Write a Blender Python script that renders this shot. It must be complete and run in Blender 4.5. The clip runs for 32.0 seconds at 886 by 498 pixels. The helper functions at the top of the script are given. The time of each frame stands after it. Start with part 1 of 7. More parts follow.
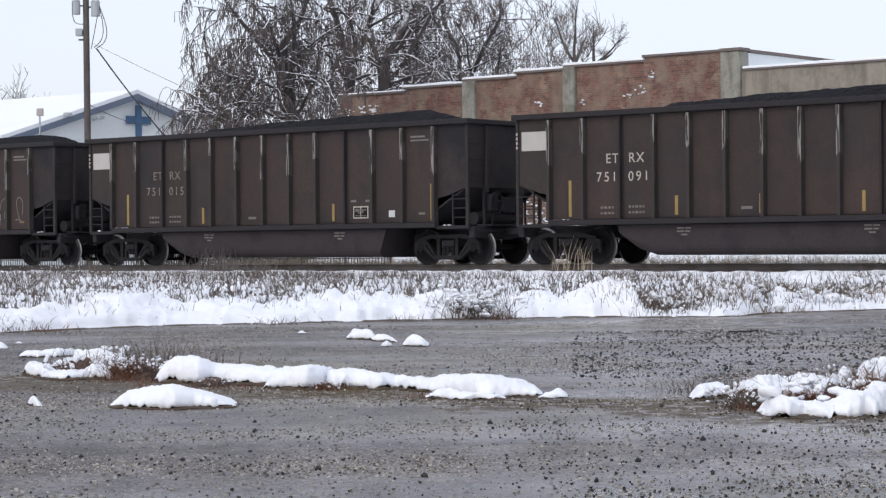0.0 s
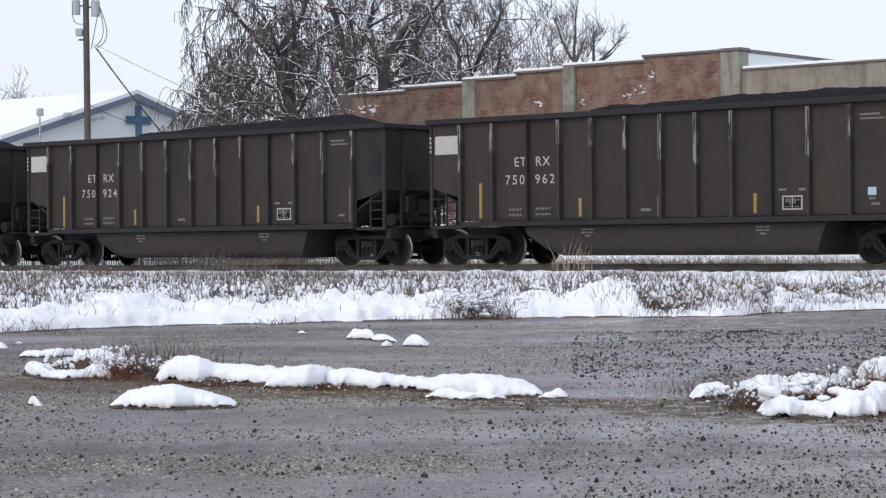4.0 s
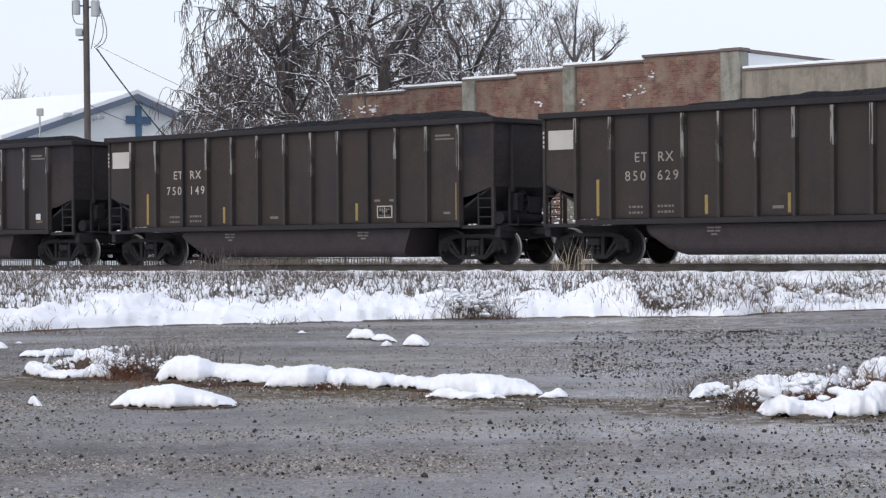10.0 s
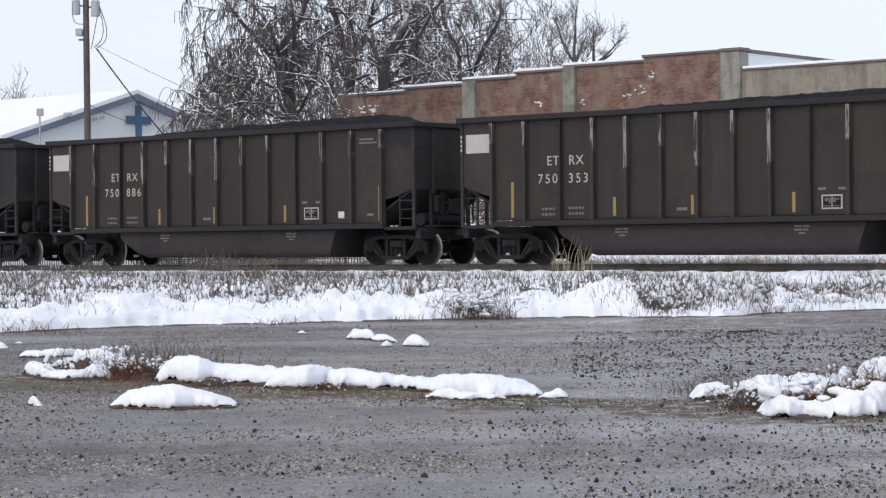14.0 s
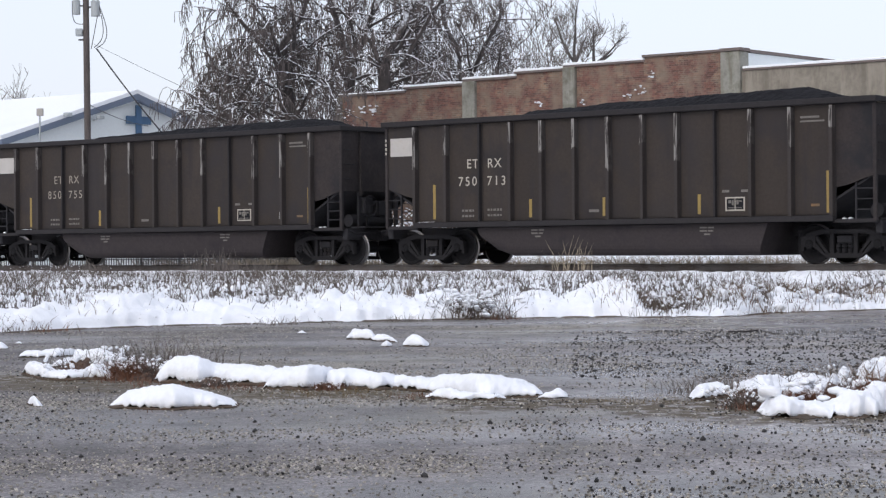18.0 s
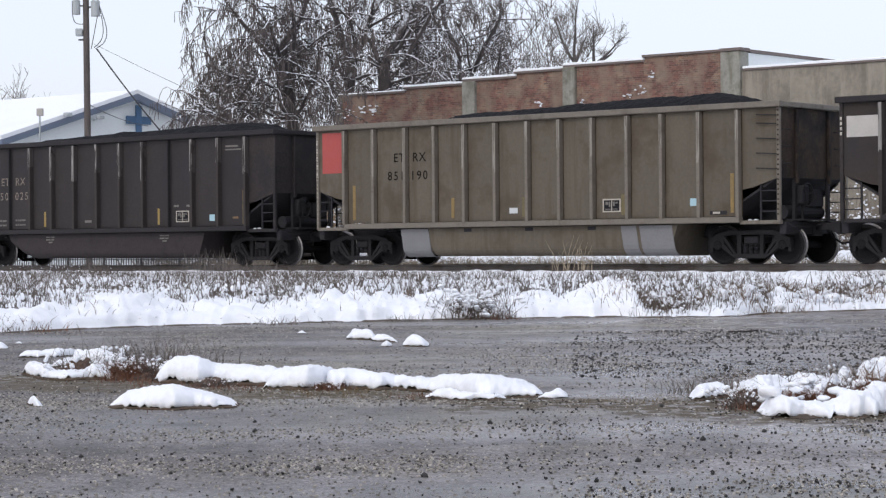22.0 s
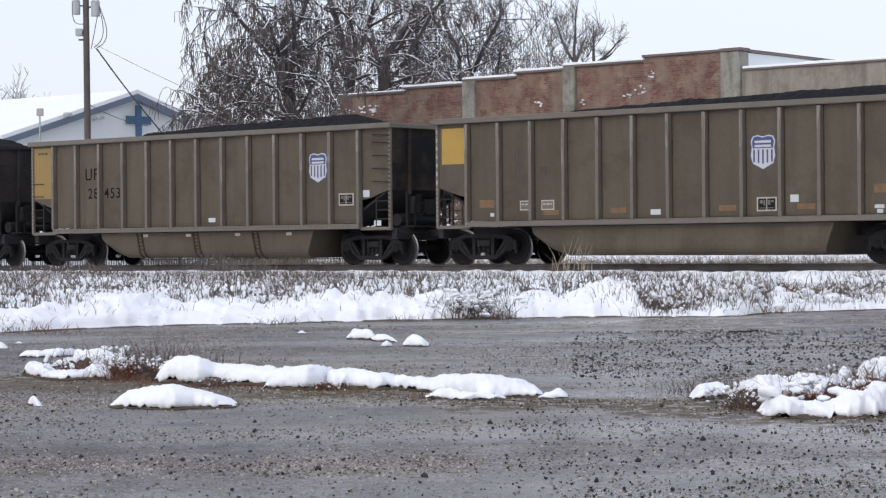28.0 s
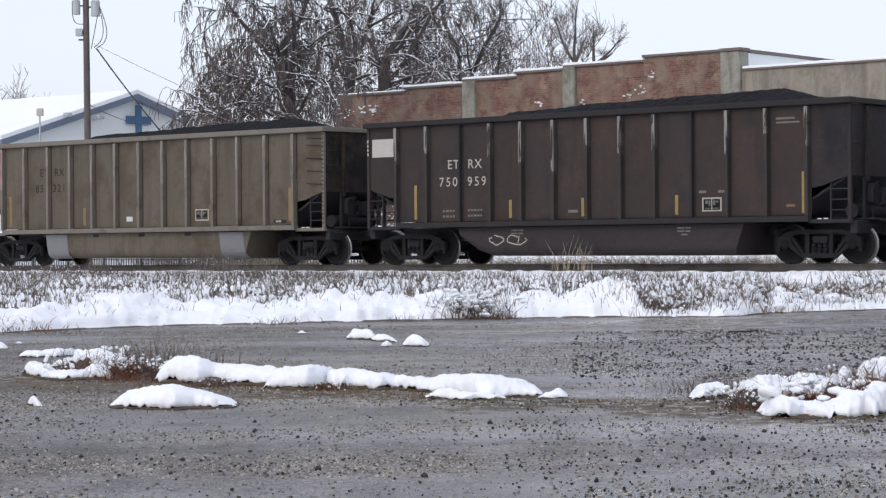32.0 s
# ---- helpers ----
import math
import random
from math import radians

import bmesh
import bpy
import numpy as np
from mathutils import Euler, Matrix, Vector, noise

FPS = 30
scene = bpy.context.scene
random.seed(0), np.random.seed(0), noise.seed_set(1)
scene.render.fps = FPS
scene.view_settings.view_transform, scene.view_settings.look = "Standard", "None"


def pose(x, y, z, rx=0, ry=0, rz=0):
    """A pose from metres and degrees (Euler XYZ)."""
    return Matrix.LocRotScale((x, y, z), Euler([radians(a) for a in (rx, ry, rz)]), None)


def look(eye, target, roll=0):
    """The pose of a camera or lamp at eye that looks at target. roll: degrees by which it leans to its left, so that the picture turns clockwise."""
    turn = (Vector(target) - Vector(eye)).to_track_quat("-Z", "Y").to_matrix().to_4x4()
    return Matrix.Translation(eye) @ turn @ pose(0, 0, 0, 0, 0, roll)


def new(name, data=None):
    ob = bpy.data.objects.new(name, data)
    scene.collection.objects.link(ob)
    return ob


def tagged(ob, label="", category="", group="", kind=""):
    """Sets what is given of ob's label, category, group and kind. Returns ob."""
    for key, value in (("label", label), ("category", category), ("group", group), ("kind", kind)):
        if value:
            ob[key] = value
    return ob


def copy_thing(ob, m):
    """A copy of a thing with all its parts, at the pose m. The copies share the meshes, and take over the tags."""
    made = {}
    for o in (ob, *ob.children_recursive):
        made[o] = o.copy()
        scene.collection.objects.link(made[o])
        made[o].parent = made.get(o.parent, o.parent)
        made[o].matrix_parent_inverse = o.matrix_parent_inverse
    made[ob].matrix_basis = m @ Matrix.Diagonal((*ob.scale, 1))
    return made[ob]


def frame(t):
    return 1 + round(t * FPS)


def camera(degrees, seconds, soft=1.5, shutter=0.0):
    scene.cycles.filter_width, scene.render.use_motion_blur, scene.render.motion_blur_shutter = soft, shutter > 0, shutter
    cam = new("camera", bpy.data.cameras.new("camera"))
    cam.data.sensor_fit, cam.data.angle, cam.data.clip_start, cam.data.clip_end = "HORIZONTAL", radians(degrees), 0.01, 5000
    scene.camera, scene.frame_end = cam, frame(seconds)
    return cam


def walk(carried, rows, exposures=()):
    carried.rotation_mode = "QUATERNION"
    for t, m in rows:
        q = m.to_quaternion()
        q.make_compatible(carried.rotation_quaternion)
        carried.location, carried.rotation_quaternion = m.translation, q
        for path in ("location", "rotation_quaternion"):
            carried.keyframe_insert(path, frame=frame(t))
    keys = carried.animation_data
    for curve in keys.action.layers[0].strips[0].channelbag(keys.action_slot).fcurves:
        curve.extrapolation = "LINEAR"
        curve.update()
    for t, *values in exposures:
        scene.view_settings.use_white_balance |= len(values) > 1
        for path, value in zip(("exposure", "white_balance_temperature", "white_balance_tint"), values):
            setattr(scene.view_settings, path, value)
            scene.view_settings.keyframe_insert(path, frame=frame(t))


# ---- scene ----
# ---- camera: it stands still ----
cam = camera(22.565, 32.0, soft=1.3)
EYE = (0.0, 0.0, 1.15)
STAND = look(EYE, (0.0, 100.0, 1.202), -0.45)
walk(cam, [(0.0, STAND), (32.0, STAND)], [(0.0, 0.0), (32.0, 0.0)])

# ---- overcast light ----
SUN_UP, SUN_TURN = 38.0, 215.0
world = bpy.data.worlds.new("world")
scene.world = world
world.use_nodes = True
wn = world.node_tree.nodes
wl = world.node_tree.links
wn.clear()
sky = wn.new("ShaderNodeTexSky")
sky.sky_type, sky.sun_disc = "NISHITA", False
sky.sun_elevation, sky.sun_rotation = radians(SUN_UP), radians(SUN_TURN)
sky.air_density, sky.dust_density, sky.ozone_density = 1.0, 3.0, 1.0
sky_bg = wn.new("ShaderNodeBackground")
sky_bg.inputs["Strength"].default_value = 0.05
wl.new(sky.outputs[0], sky_bg.inputs["Color"])
# the even cloud layer
cloud_bg = wn.new("ShaderNodeBackground")
cloud_bg.inputs["Color"].default_value = (0.86, 0.895, 1.02, 1)
cloud_bg.inputs["Strength"].default_value = 0.825
both = wn.new("ShaderNodeAddShader")
wl.new(sky_bg.outputs[0], both.inputs[0])
wl.new(cloud_bg.outputs[0], both.inputs[1])
wout = wn.new("ShaderNodeOutputWorld")
wl.new(both.outputs[0], wout.inputs["Surface"])
sun = new("sun", bpy.data.lights.new("sun", "SUN"))
sun.data.energy, sun.data.angle, sun.data.color = 0.6, radians(25), (1.0, 0.97, 0.93)
sun_way = Vector((math.sin(radians(SUN_TURN)) * math.cos(radians(SUN_UP)),
                  math.cos(radians(SUN_TURN)) * math.cos(radians(SUN_UP)), math.sin(radians(SUN_UP))))
sun.matrix_world = look(sun_way * 100, (0, 0, 0))


# ---- materials ----
def mat(name, base, rough=0.7, metal=0.0, vary=0.25, scale=3.0, fine=40.0, bump=0.2, dirt=None,
        dirt_at=0.6, dirt_scale=1.5, gloss_vary=0.1, random_tint=0.0, spec=0.5):
    """A procedural surface: coarse and fine variation of the base, stains of a second colour, relief."""
    m = bpy.data.materials.new(name)
    m.use_nodes = True
    n, l = m.node_tree.nodes, m.node_tree.links
    b = n["Principled BSDF"]
    b.inputs["Metallic"].default_value = metal
    b.inputs["Specular IOR Level"].default_value = spec
    co = n.new("ShaderNodeTexCoord")
    info = n.new("ShaderNodeObjectInfo")
    off = n.new("ShaderNodeVectorMath")
    off.operation = "MULTIPLY_ADD"
    off.inputs[0].default_value = (1, 1, 1)
    sc = n.new("ShaderNodeVectorMath")
    sc.operation = "SCALE"
    sc.inputs[0].default_value = (37, 53, 71)
    l.new(info.outputs["Random"], sc.inputs["Scale"])
    l.new(sc.outputs[0], off.inputs[2])
    l.new(co.outputs["Object"], off.inputs[0])
    off.inputs[1].default_value = (1, 1, 1)
    n1 = n.new("ShaderNodeTexNoise")
    n1.inputs["Scale"].default_value, n1.inputs["Detail"].default_value = scale, 5
    n2 = n.new("ShaderNodeTexNoise")
    n2.inputs["Scale"].default_value, n2.inputs["Detail"].default_value = fine, 4
    for t in (n1, n2):
        l.new(off.outputs[0], t.inputs["Vector"])
    add = n.new("ShaderNodeMath")
    add.operation = "ADD"
    l.new(n1.outputs["Fac"], add.inputs[0])
    l.new(n2.outputs["Fac"], add.inputs[1])
    rng = n.new("ShaderNodeMapRange")
    rng.inputs["From Min"].default_value, rng.inputs["From Max"].default_value = 0.6, 1.4
    rng.inputs["To Min"].default_value, rng.inputs["To Max"].default_value = 1 - vary, 1 + vary
    l.new(add.outputs[0], rng.inputs["Value"])
    last = rng.outputs[0]
    if random_tint:
        rt = n.new("ShaderNodeMapRange")
        rt.inputs["To Min"].default_value, rt.inputs["To Max"].default_value = 1 - random_tint, 1 + random_tint
        l.new(info.outputs["Random"], rt.inputs["Value"])
        mul = n.new("ShaderNodeMath")
        mul.operation = "MULTIPLY"
        l.new(last, mul.inputs[0])
        l.new(rt.outputs[0], mul.inputs[1])
        last = mul.outputs[0]
    tone = n.new("ShaderNodeVectorMath")
    tone.operation = "SCALE"
    tone.inputs[0].default_value = base
    l.new(last, tone.inputs["Scale"])
    colour = tone.outputs[0]
    if dirt:
        n3 = n.new("ShaderNodeTexNoise")
        n3.inputs["Scale"].default_value, n3.inputs["Detail"].default_value = dirt_scale, 7
        n3.inputs["Roughness"].default_value = 0.65
        l.new(off.outputs[0], n3.inputs["Vector"])
        ramp = n.new("ShaderNodeMapRange")
        ramp.inputs["From Min"].default_value, ramp.inputs["From Max"].default_value = dirt_at - 0.06, dirt_at + 0.1
        l.new(n3.outputs["Fac"], ramp.inputs["Value"])
        mix = n.new("ShaderNodeMix")
        mix.data_type = "RGBA"
        l.new(ramp.outputs[0], mix.inputs["Factor"])
        l.new(colour, mix.inputs["A"])
        mix.inputs["B"].default_value = (*dirt, 1)
        colour = mix.outputs["Result"]
    l.new(colour, b.inputs["Base Color"])
    rr = n.new("ShaderNodeMapRange")
    rr.inputs["From Min"].default_value, rr.inputs["From Max"].default_value = 0.3, 0.7
    rr.inputs["To Min"].default_value = max(0.03, rough - gloss_vary)
    rr.inputs["To Max"].default_value = min(1.0, rough + gloss_vary)
    l.new(n1.outputs["Fac"], rr.inputs["Value"])
    l.new(rr.outputs[0], b.inputs["Roughness"])
    if bump:
        bp = n.new("ShaderNodeBump")
        bp.inputs["Strength"].default_value, bp.inputs["Distance"].default_value = bump, 0.02
        l.new(n2.outputs["Fac"], bp.inputs["Height"])
        l.new(bp.outputs[0], b.inputs["Normal"])
    return m


def topped(m, colour=(0.82, 0.85, 0.9), low=0.35, high=0.75, patchy=2.0):
    """Settled snow on whatever faces up, in patches."""
    n, l = m.node_tree.nodes, m.node_tree.links
    b = n["Principled BSDF"]
    src = b.inputs["Base Color"].links[0].from_socket
    geo = n.new("ShaderNodeNewGeometry")
    sep = n.new("ShaderNodeSeparateXYZ")
    l.new(geo.outputs["Normal"], sep.inputs[0])
    nz = n.new("ShaderNodeTexNoise")
    nz.inputs["Scale"].default_value = patchy
    l.new(geo.outputs["Position"], nz.inputs["Vector"])
    mul = n.new("ShaderNodeMath")
    mul.operation = "MULTIPLY_ADD"
    l.new(nz.outputs["Fac"], mul.inputs[0])
    mul.inputs[1].default_value = 1.2
    l.new(sep.outputs["Z"], mul.inputs[2])
    ramp = n.new("ShaderNodeMapRange")
    ramp.inputs["From Min"].default_value, ramp.inputs["From Max"].default_value = low + 0.6, high + 0.6
    l.new(mul.outputs[0], ramp.inputs["Value"])
    mix = n.new("ShaderNodeMix")
    mix.data_type = "RGBA"
    l.new(ramp.outputs[0], mix.inputs["Factor"])
    l.new(src, mix.inputs["A"])
    mix.inputs["B"].default_value = (*colour, 1)
    l.new(mix.outputs["Result"], b.inputs["Base Color"])
    return m


M = {}
M["snow"] = mat("snow", (0.86, 0.88, 0.92), 0.85, vary=0.05, scale=2, fine=25, bump=0.35)
M["roof_snow"] = mat("roof_snow", (0.87, 0.89, 0.92), 0.85, vary=0.03, scale=0.5, fine=8, bump=0.1)
M["rail_steel"] = mat("rail_steel", (0.10, 0.09, 0.085), 0.5, 0.4, dirt=(0.065, 0.050, 0.043), dirt_at=0.5)
M["tie_wood"] = mat("tie_wood", (0.10, 0.08, 0.07), 0.9, scale=6)
M["stone_dark"] = mat("stone_dark", (0.017, 0.016, 0.016), 0.75, scale=5, vary=0.4)
M["stone_pale"] = mat("stone_pale", (0.30, 0.28, 0.25), 0.8, scale=5, vary=0.3)
M["weed"] = mat("weed", (0.125, 0.108, 0.098), 0.9, vary=0.5, scale=1.2, fine=9, bump=0)
M["weed_brown"] = mat("weed_brown", (0.105, 0.085, 0.070), 0.9, vary=0.5, scale=1.2, fine=9, bump=0)
M["weed_tan"] = mat("weed_tan", (0.30, 0.25, 0.18), 0.85, vary=0.3, scale=2, fine=9, bump=0)
M["weed_dun"] = mat("weed_dun", (0.17, 0.115, 0.075), 0.9, vary=0.5, scale=3, fine=12, bump=0)
M["weed_red"] = mat("weed_red", (0.14, 0.065, 0.04), 0.9, vary=0.5, scale=3, fine=12, bump=0)
M["weed_mat"] = mat("weed_mat", (0.135, 0.085, 0.058), 0.95, vary=0.6, scale=9, fine=60, bump=1.0, dirt=(0.05, 0.03, 0.025), dirt_at=0.5, dirt_scale=14)
M["soil"] = mat("soil", (0.075, 0.052, 0.034), 0.95, vary=0.5, scale=5, fine=40, bump=0.6)
M["moss"] = mat("moss", (0.15, 0.11, 0.055), 0.95, vary=0.5, scale=3, fine=30, bump=0.3)
M["brown_paint"] = mat("brown_paint", (0.0450, 0.0365, 0.0315), 0.7, spec=0.18, vary=0.2, scale=1.2, fine=14, bump=0.08,
                       dirt=(0.034, 0.0295, 0.029), dirt_at=0.56, dirt_scale=1.0, random_tint=0.10)
M["brown_dark"] = mat("brown_dark", (0.031, 0.0285, 0.0300), 0.75, spec=0.15, vary=0.25, scale=1.5, fine=16, bump=0.1)
M["tub_brown"] = mat("tub_brown", (0.043, 0.0365, 0.0375), 0.75, spec=0.15, vary=0.25, scale=1.5, fine=16, bump=0.1, dirt=(0.033, 0.029, 0.032), dirt_at=0.55)
M["worn_post"] = mat("worn_post", (0.043, 0.0365, 0.0345), 0.65, spec=0.2, vary=0.2, scale=2, fine=20, bump=0.08)
M["beige_paint"] = mat("beige_paint", (0.116, 0.099, 0.077), 0.7, spec=0.2, vary=0.12, scale=1.0, fine=12, bump=0.06,
                       dirt=(0.082, 0.065, 0.046), dirt_at=0.56, dirt_scale=0.9, random_tint=0.07)
M["beige_post"] = mat("beige_post", (0.150, 0.130, 0.105), 0.55, vary=0.2, scale=3, fine=18, bump=0.06,
                      dirt=(0.085, 0.068, 0.05), dirt_at=0.6)
M["olive_paint"] = mat("olive_paint", (0.100, 0.084, 0.0630), 0.7, spec=0.2, vary=0.12, scale=1.0, fine=12, bump=0.06,
                       dirt=(0.078, 0.063, 0.046), dirt_at=0.56, dirt_scale=0.9, random_tint=0.07)
M["olive_post"] = mat("olive_post", (0.130, 0.114, 0.093), 0.55, vary=0.2, scale=3, fine=18, bump=0.06)
M["sooty_beige"] = mat("sooty_beige", (0.058, 0.043, 0.034), 0.8, spec=0.15, vary=0.3, scale=1.2, fine=12, bump=0.1, dirt=(0.018, 0.0172, 0.0185), dirt_at=0.49, dirt_scale=0.8)
M["sooty_brown"] = mat("sooty_brown", (0.042, 0.036, 0.0355), 0.8, spec=0.15, vary=0.3, scale=1.2, fine=12, bump=0.1, dirt=(0.027, 0.025, 0.027), dirt_at=0.55, dirt_scale=0.8)
M["rivet_pale"] = mat("rivet_pale", (0.24, 0.22, 0.19), 0.7, vary=0.4, scale=6, bump=0)
M["rivet_dark"] = mat("rivet_dark", (0.05, 0.042, 0.034), 0.8, spec=0.1, vary=0.4, scale=6, bump=0)
M["bare_metal"] = mat("bare_metal", (0.19, 0.19, 0.195), 0.6, 0.3, vary=0.15, scale=4, fine=30, bump=0.05)
# base lifted and tinted bluish: haze over the running gear, put into the colour
M["under_steel"] = mat("under_steel", (0.0275, 0.0265, 0.0295), 0.8, spec=0.2, vary=0.35, scale=4, fine=25, bump=0.2,
                       dirt=(0.027, 0.0235, 0.0225), dirt_at=0.6)
M["side_frame_steel"] = mat("side_frame_steel", (0.0215, 0.0205, 0.022), 0.85, spec=0.15, vary=0.3, scale=4, fine=25, bump=0.25)
M["wheel_steel"] = mat("wheel_steel", (0.0165, 0.0160, 0.0175), 0.85, 0.0, spec=0.12, vary=0.3, scale=5, fine=25)
M["tread_steel"] = mat("tread_steel", (0.25, 0.24, 0.24), 0.45, 0.8, vary=0.15, scale=8)
# coal black lifted towards blue in the same way, as painted haze
M["coal"] = mat("coal", (0.016, 0.016, 0.0185), 0.95, vary=0.5, scale=6, fine=18, bump=0.9, spec=0.08)
M["white_paint"] = mat("white_paint", (0.44, 0.415, 0.385), 0.6, vary=0.12, scale=3, bump=0, dirt=(0.4, 0.36, 0.31), dirt_at=0.66)
M["mark_white"] = mat("mark_white", (0.42, 0.385, 0.33), 0.6, vary=0.2, scale=6, bump=0, dirt=(0.3, 0.26, 0.2), dirt_at=0.62, dirt_scale=6)
M["mark_dull"] = mat("mark_dull", (0.29, 0.255, 0.215), 0.7, vary=0.3, scale=7, bump=0, dirt=(0.16, 0.135, 0.11), dirt_at=0.56, dirt_scale=7)
M["mark_tan"] = mat("mark_tan", (0.20, 0.165, 0.135), 0.7, vary=0.3, scale=7, bump=0, dirt=(0.085, 0.07, 0.058), dirt_at=0.55, dirt_scale=6)
M["dusty_white"] = mat("dusty_white", (0.215, 0.20, 0.19), 0.7, vary=0.2, scale=2, bump=0, dirt=(0.12, 0.11, 0.105), dirt_at=0.56, dirt_scale=2.5)
M["mark_faint"] = mat("mark_faint", (0.145, 0.132, 0.120), 0.6, vary=0.3, scale=8, bump=0)
M["mark_dark"] = mat("mark_dark", (0.011, 0.010, 0.009), 0.8, spec=0.06, vary=0.3, scale=8, bump=0)
M["yellow_paint"] = mat("yellow_paint", (0.27, 0.185, 0.05), 0.55, vary=0.2, scale=5, bump=0, dirt=(0.25, 0.16, 0.05), dirt_at=0.66)
M["amber_paint"] = mat("amber_paint", (0.38, 0.24, 0.045), 0.55, vary=0.12, scale=3, bump=0)
M["old_yellow"] = mat("old_yellow", (0.21, 0.14, 0.05), 0.6, vary=0.3, scale=5, bump=0)
M["ghost_yellow"] = mat("ghost_yellow", (0.135, 0.108, 0.052), 0.7, vary=0.3, scale=5, bump=0)
# rust of the tub joints, and the painted shade lines beside the posts
M["rust_and_shade"] = mat("rust_and_shade", (0.050, 0.036, 0.025), 0.85, spec=0.1, vary=0.5, scale=3, fine=20, bump=0)
M["orange_paint"] = mat("orange_paint", (0.18, 0.098, 0.040), 0.6, vary=0.3, scale=5, bump=0, dirt=(0.12, 0.085, 0.05), dirt_at=0.52, dirt_scale=6)
M["ochre_paint"] = mat("ochre_paint", (0.25, 0.165, 0.05), 0.6, vary=0.15, scale=3, bump=0)
M["faded_mark"] = mat("faded_mark", (0.06, 0.05, 0.038), 0.6, vary=0.4, scale=8, bump=0)
M["ghost_mark"] = mat("ghost_mark", (0.036, 0.030, 0.024), 0.8, spec=0.1, vary=0.4, scale=8, bump=0)
M["sooty_end"] = mat("sooty_end", (0.041, 0.0345, 0.0335), 0.8, spec=0.15, vary=0.3, scale=1.2, fine=14, bump=0.1, dirt=(0.024, 0.023, 0.026), dirt_at=0.50, dirt_scale=0.7)
M["red_paint"] = mat("red_paint", (0.36, 0.058, 0.05), 0.55, vary=0.1, scale=3, bump=0)
M["pale_sticker"] = mat("pale_sticker", (0.52, 0.54, 0.54), 0.5, vary=0.05, bump=0)
M["blue_sticker"] = mat("blue_sticker", (0.35, 0.52, 0.58), 0.5, vary=0.05, bump=0)
M["shield_blue"] = mat("shield_blue", (0.045, 0.07, 0.19), 0.5, vary=0.08, bump=0)
M["shield_white"] = mat("shield_white", (0.50, 0.50, 0.51), 0.5, vary=0.06, bump=0)
M["black_paint"] = mat("black_paint", (0.016, 0.016, 0.018), 0.8, spec=0.1, vary=0.1, bump=0)
M["concrete"] = mat("concrete", (0.255, 0.230, 0.190), 0.9, vary=0.22, scale=0.7, fine=6, bump=0.2,
                    dirt=(0.17, 0.15, 0.125), dirt_at=0.54, dirt_scale=0.8)
M["pale_concrete"] = mat("pale_concrete", (0.29, 0.285, 0.25), 0.9, vary=0.2, scale=1.2, fine=9, bump=0.2,
                         dirt=(0.16, 0.155, 0.125), dirt_at=0.55, dirt_scale=1.5)
M["coping"] = mat("coping", (0.16, 0.13, 0.12), 0.8, vary=0.25, scale=2)
M["church_wall"] = mat("church_wall", (0.76, 0.80, 0.80), 0.8, vary=0.05, scale=0.8, fine=10, bump=0.05)
M["slate_trim"] = mat("slate_trim", (0.15, 0.185, 0.25), 0.6, vary=0.1, scale=2, bump=0.05)
M["cross_blue"] = mat("cross_blue", (0.065, 0.135, 0.24), 0.55, vary=0.1, scale=3, bump=0.05)
M["pole_wood"] = mat("pole_wood", (0.108, 0.092, 0.087), 0.9, vary=0.3, scale=2, fine=22, bump=0.3)
M["tank_grey"] = mat("tank_grey", (0.42, 0.45, 0.46), 0.5, vary=0.1, scale=3, bump=0)
M["cable"] = mat("cable", (0.05, 0.05, 0.055), 0.6, vary=0.1, bump=0)
M["fence_iron"] = mat("fence_iron", (0.03, 0.03, 0.032), 0.5, vary=0.2, bump=0)
M["house_brown"] = mat("house_brown", (0.30, 0.22, 0.14), 0.85, vary=0.15, scale=1, fine=8)
M["bark"] = topped(mat("bark", (0.068, 0.059, 0.058), 0.95, vary=0.4, scale=3, fine=18, bump=0.5), low=0.34, high=0.58, patchy=1.6)
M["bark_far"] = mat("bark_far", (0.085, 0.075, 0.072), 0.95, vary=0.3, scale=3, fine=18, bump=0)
M["twig"] = mat("twig", (0.125, 0.106, 0.100), 0.95, vary=0.5, scale=0.8, fine=6, bump=0)
M["twig_dun"] = mat("twig_dun", (0.15, 0.122, 0.10), 0.95, vary=0.5, scale=0.8, fine=6, bump=0)
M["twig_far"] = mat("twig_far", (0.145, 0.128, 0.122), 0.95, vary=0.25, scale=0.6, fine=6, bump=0)


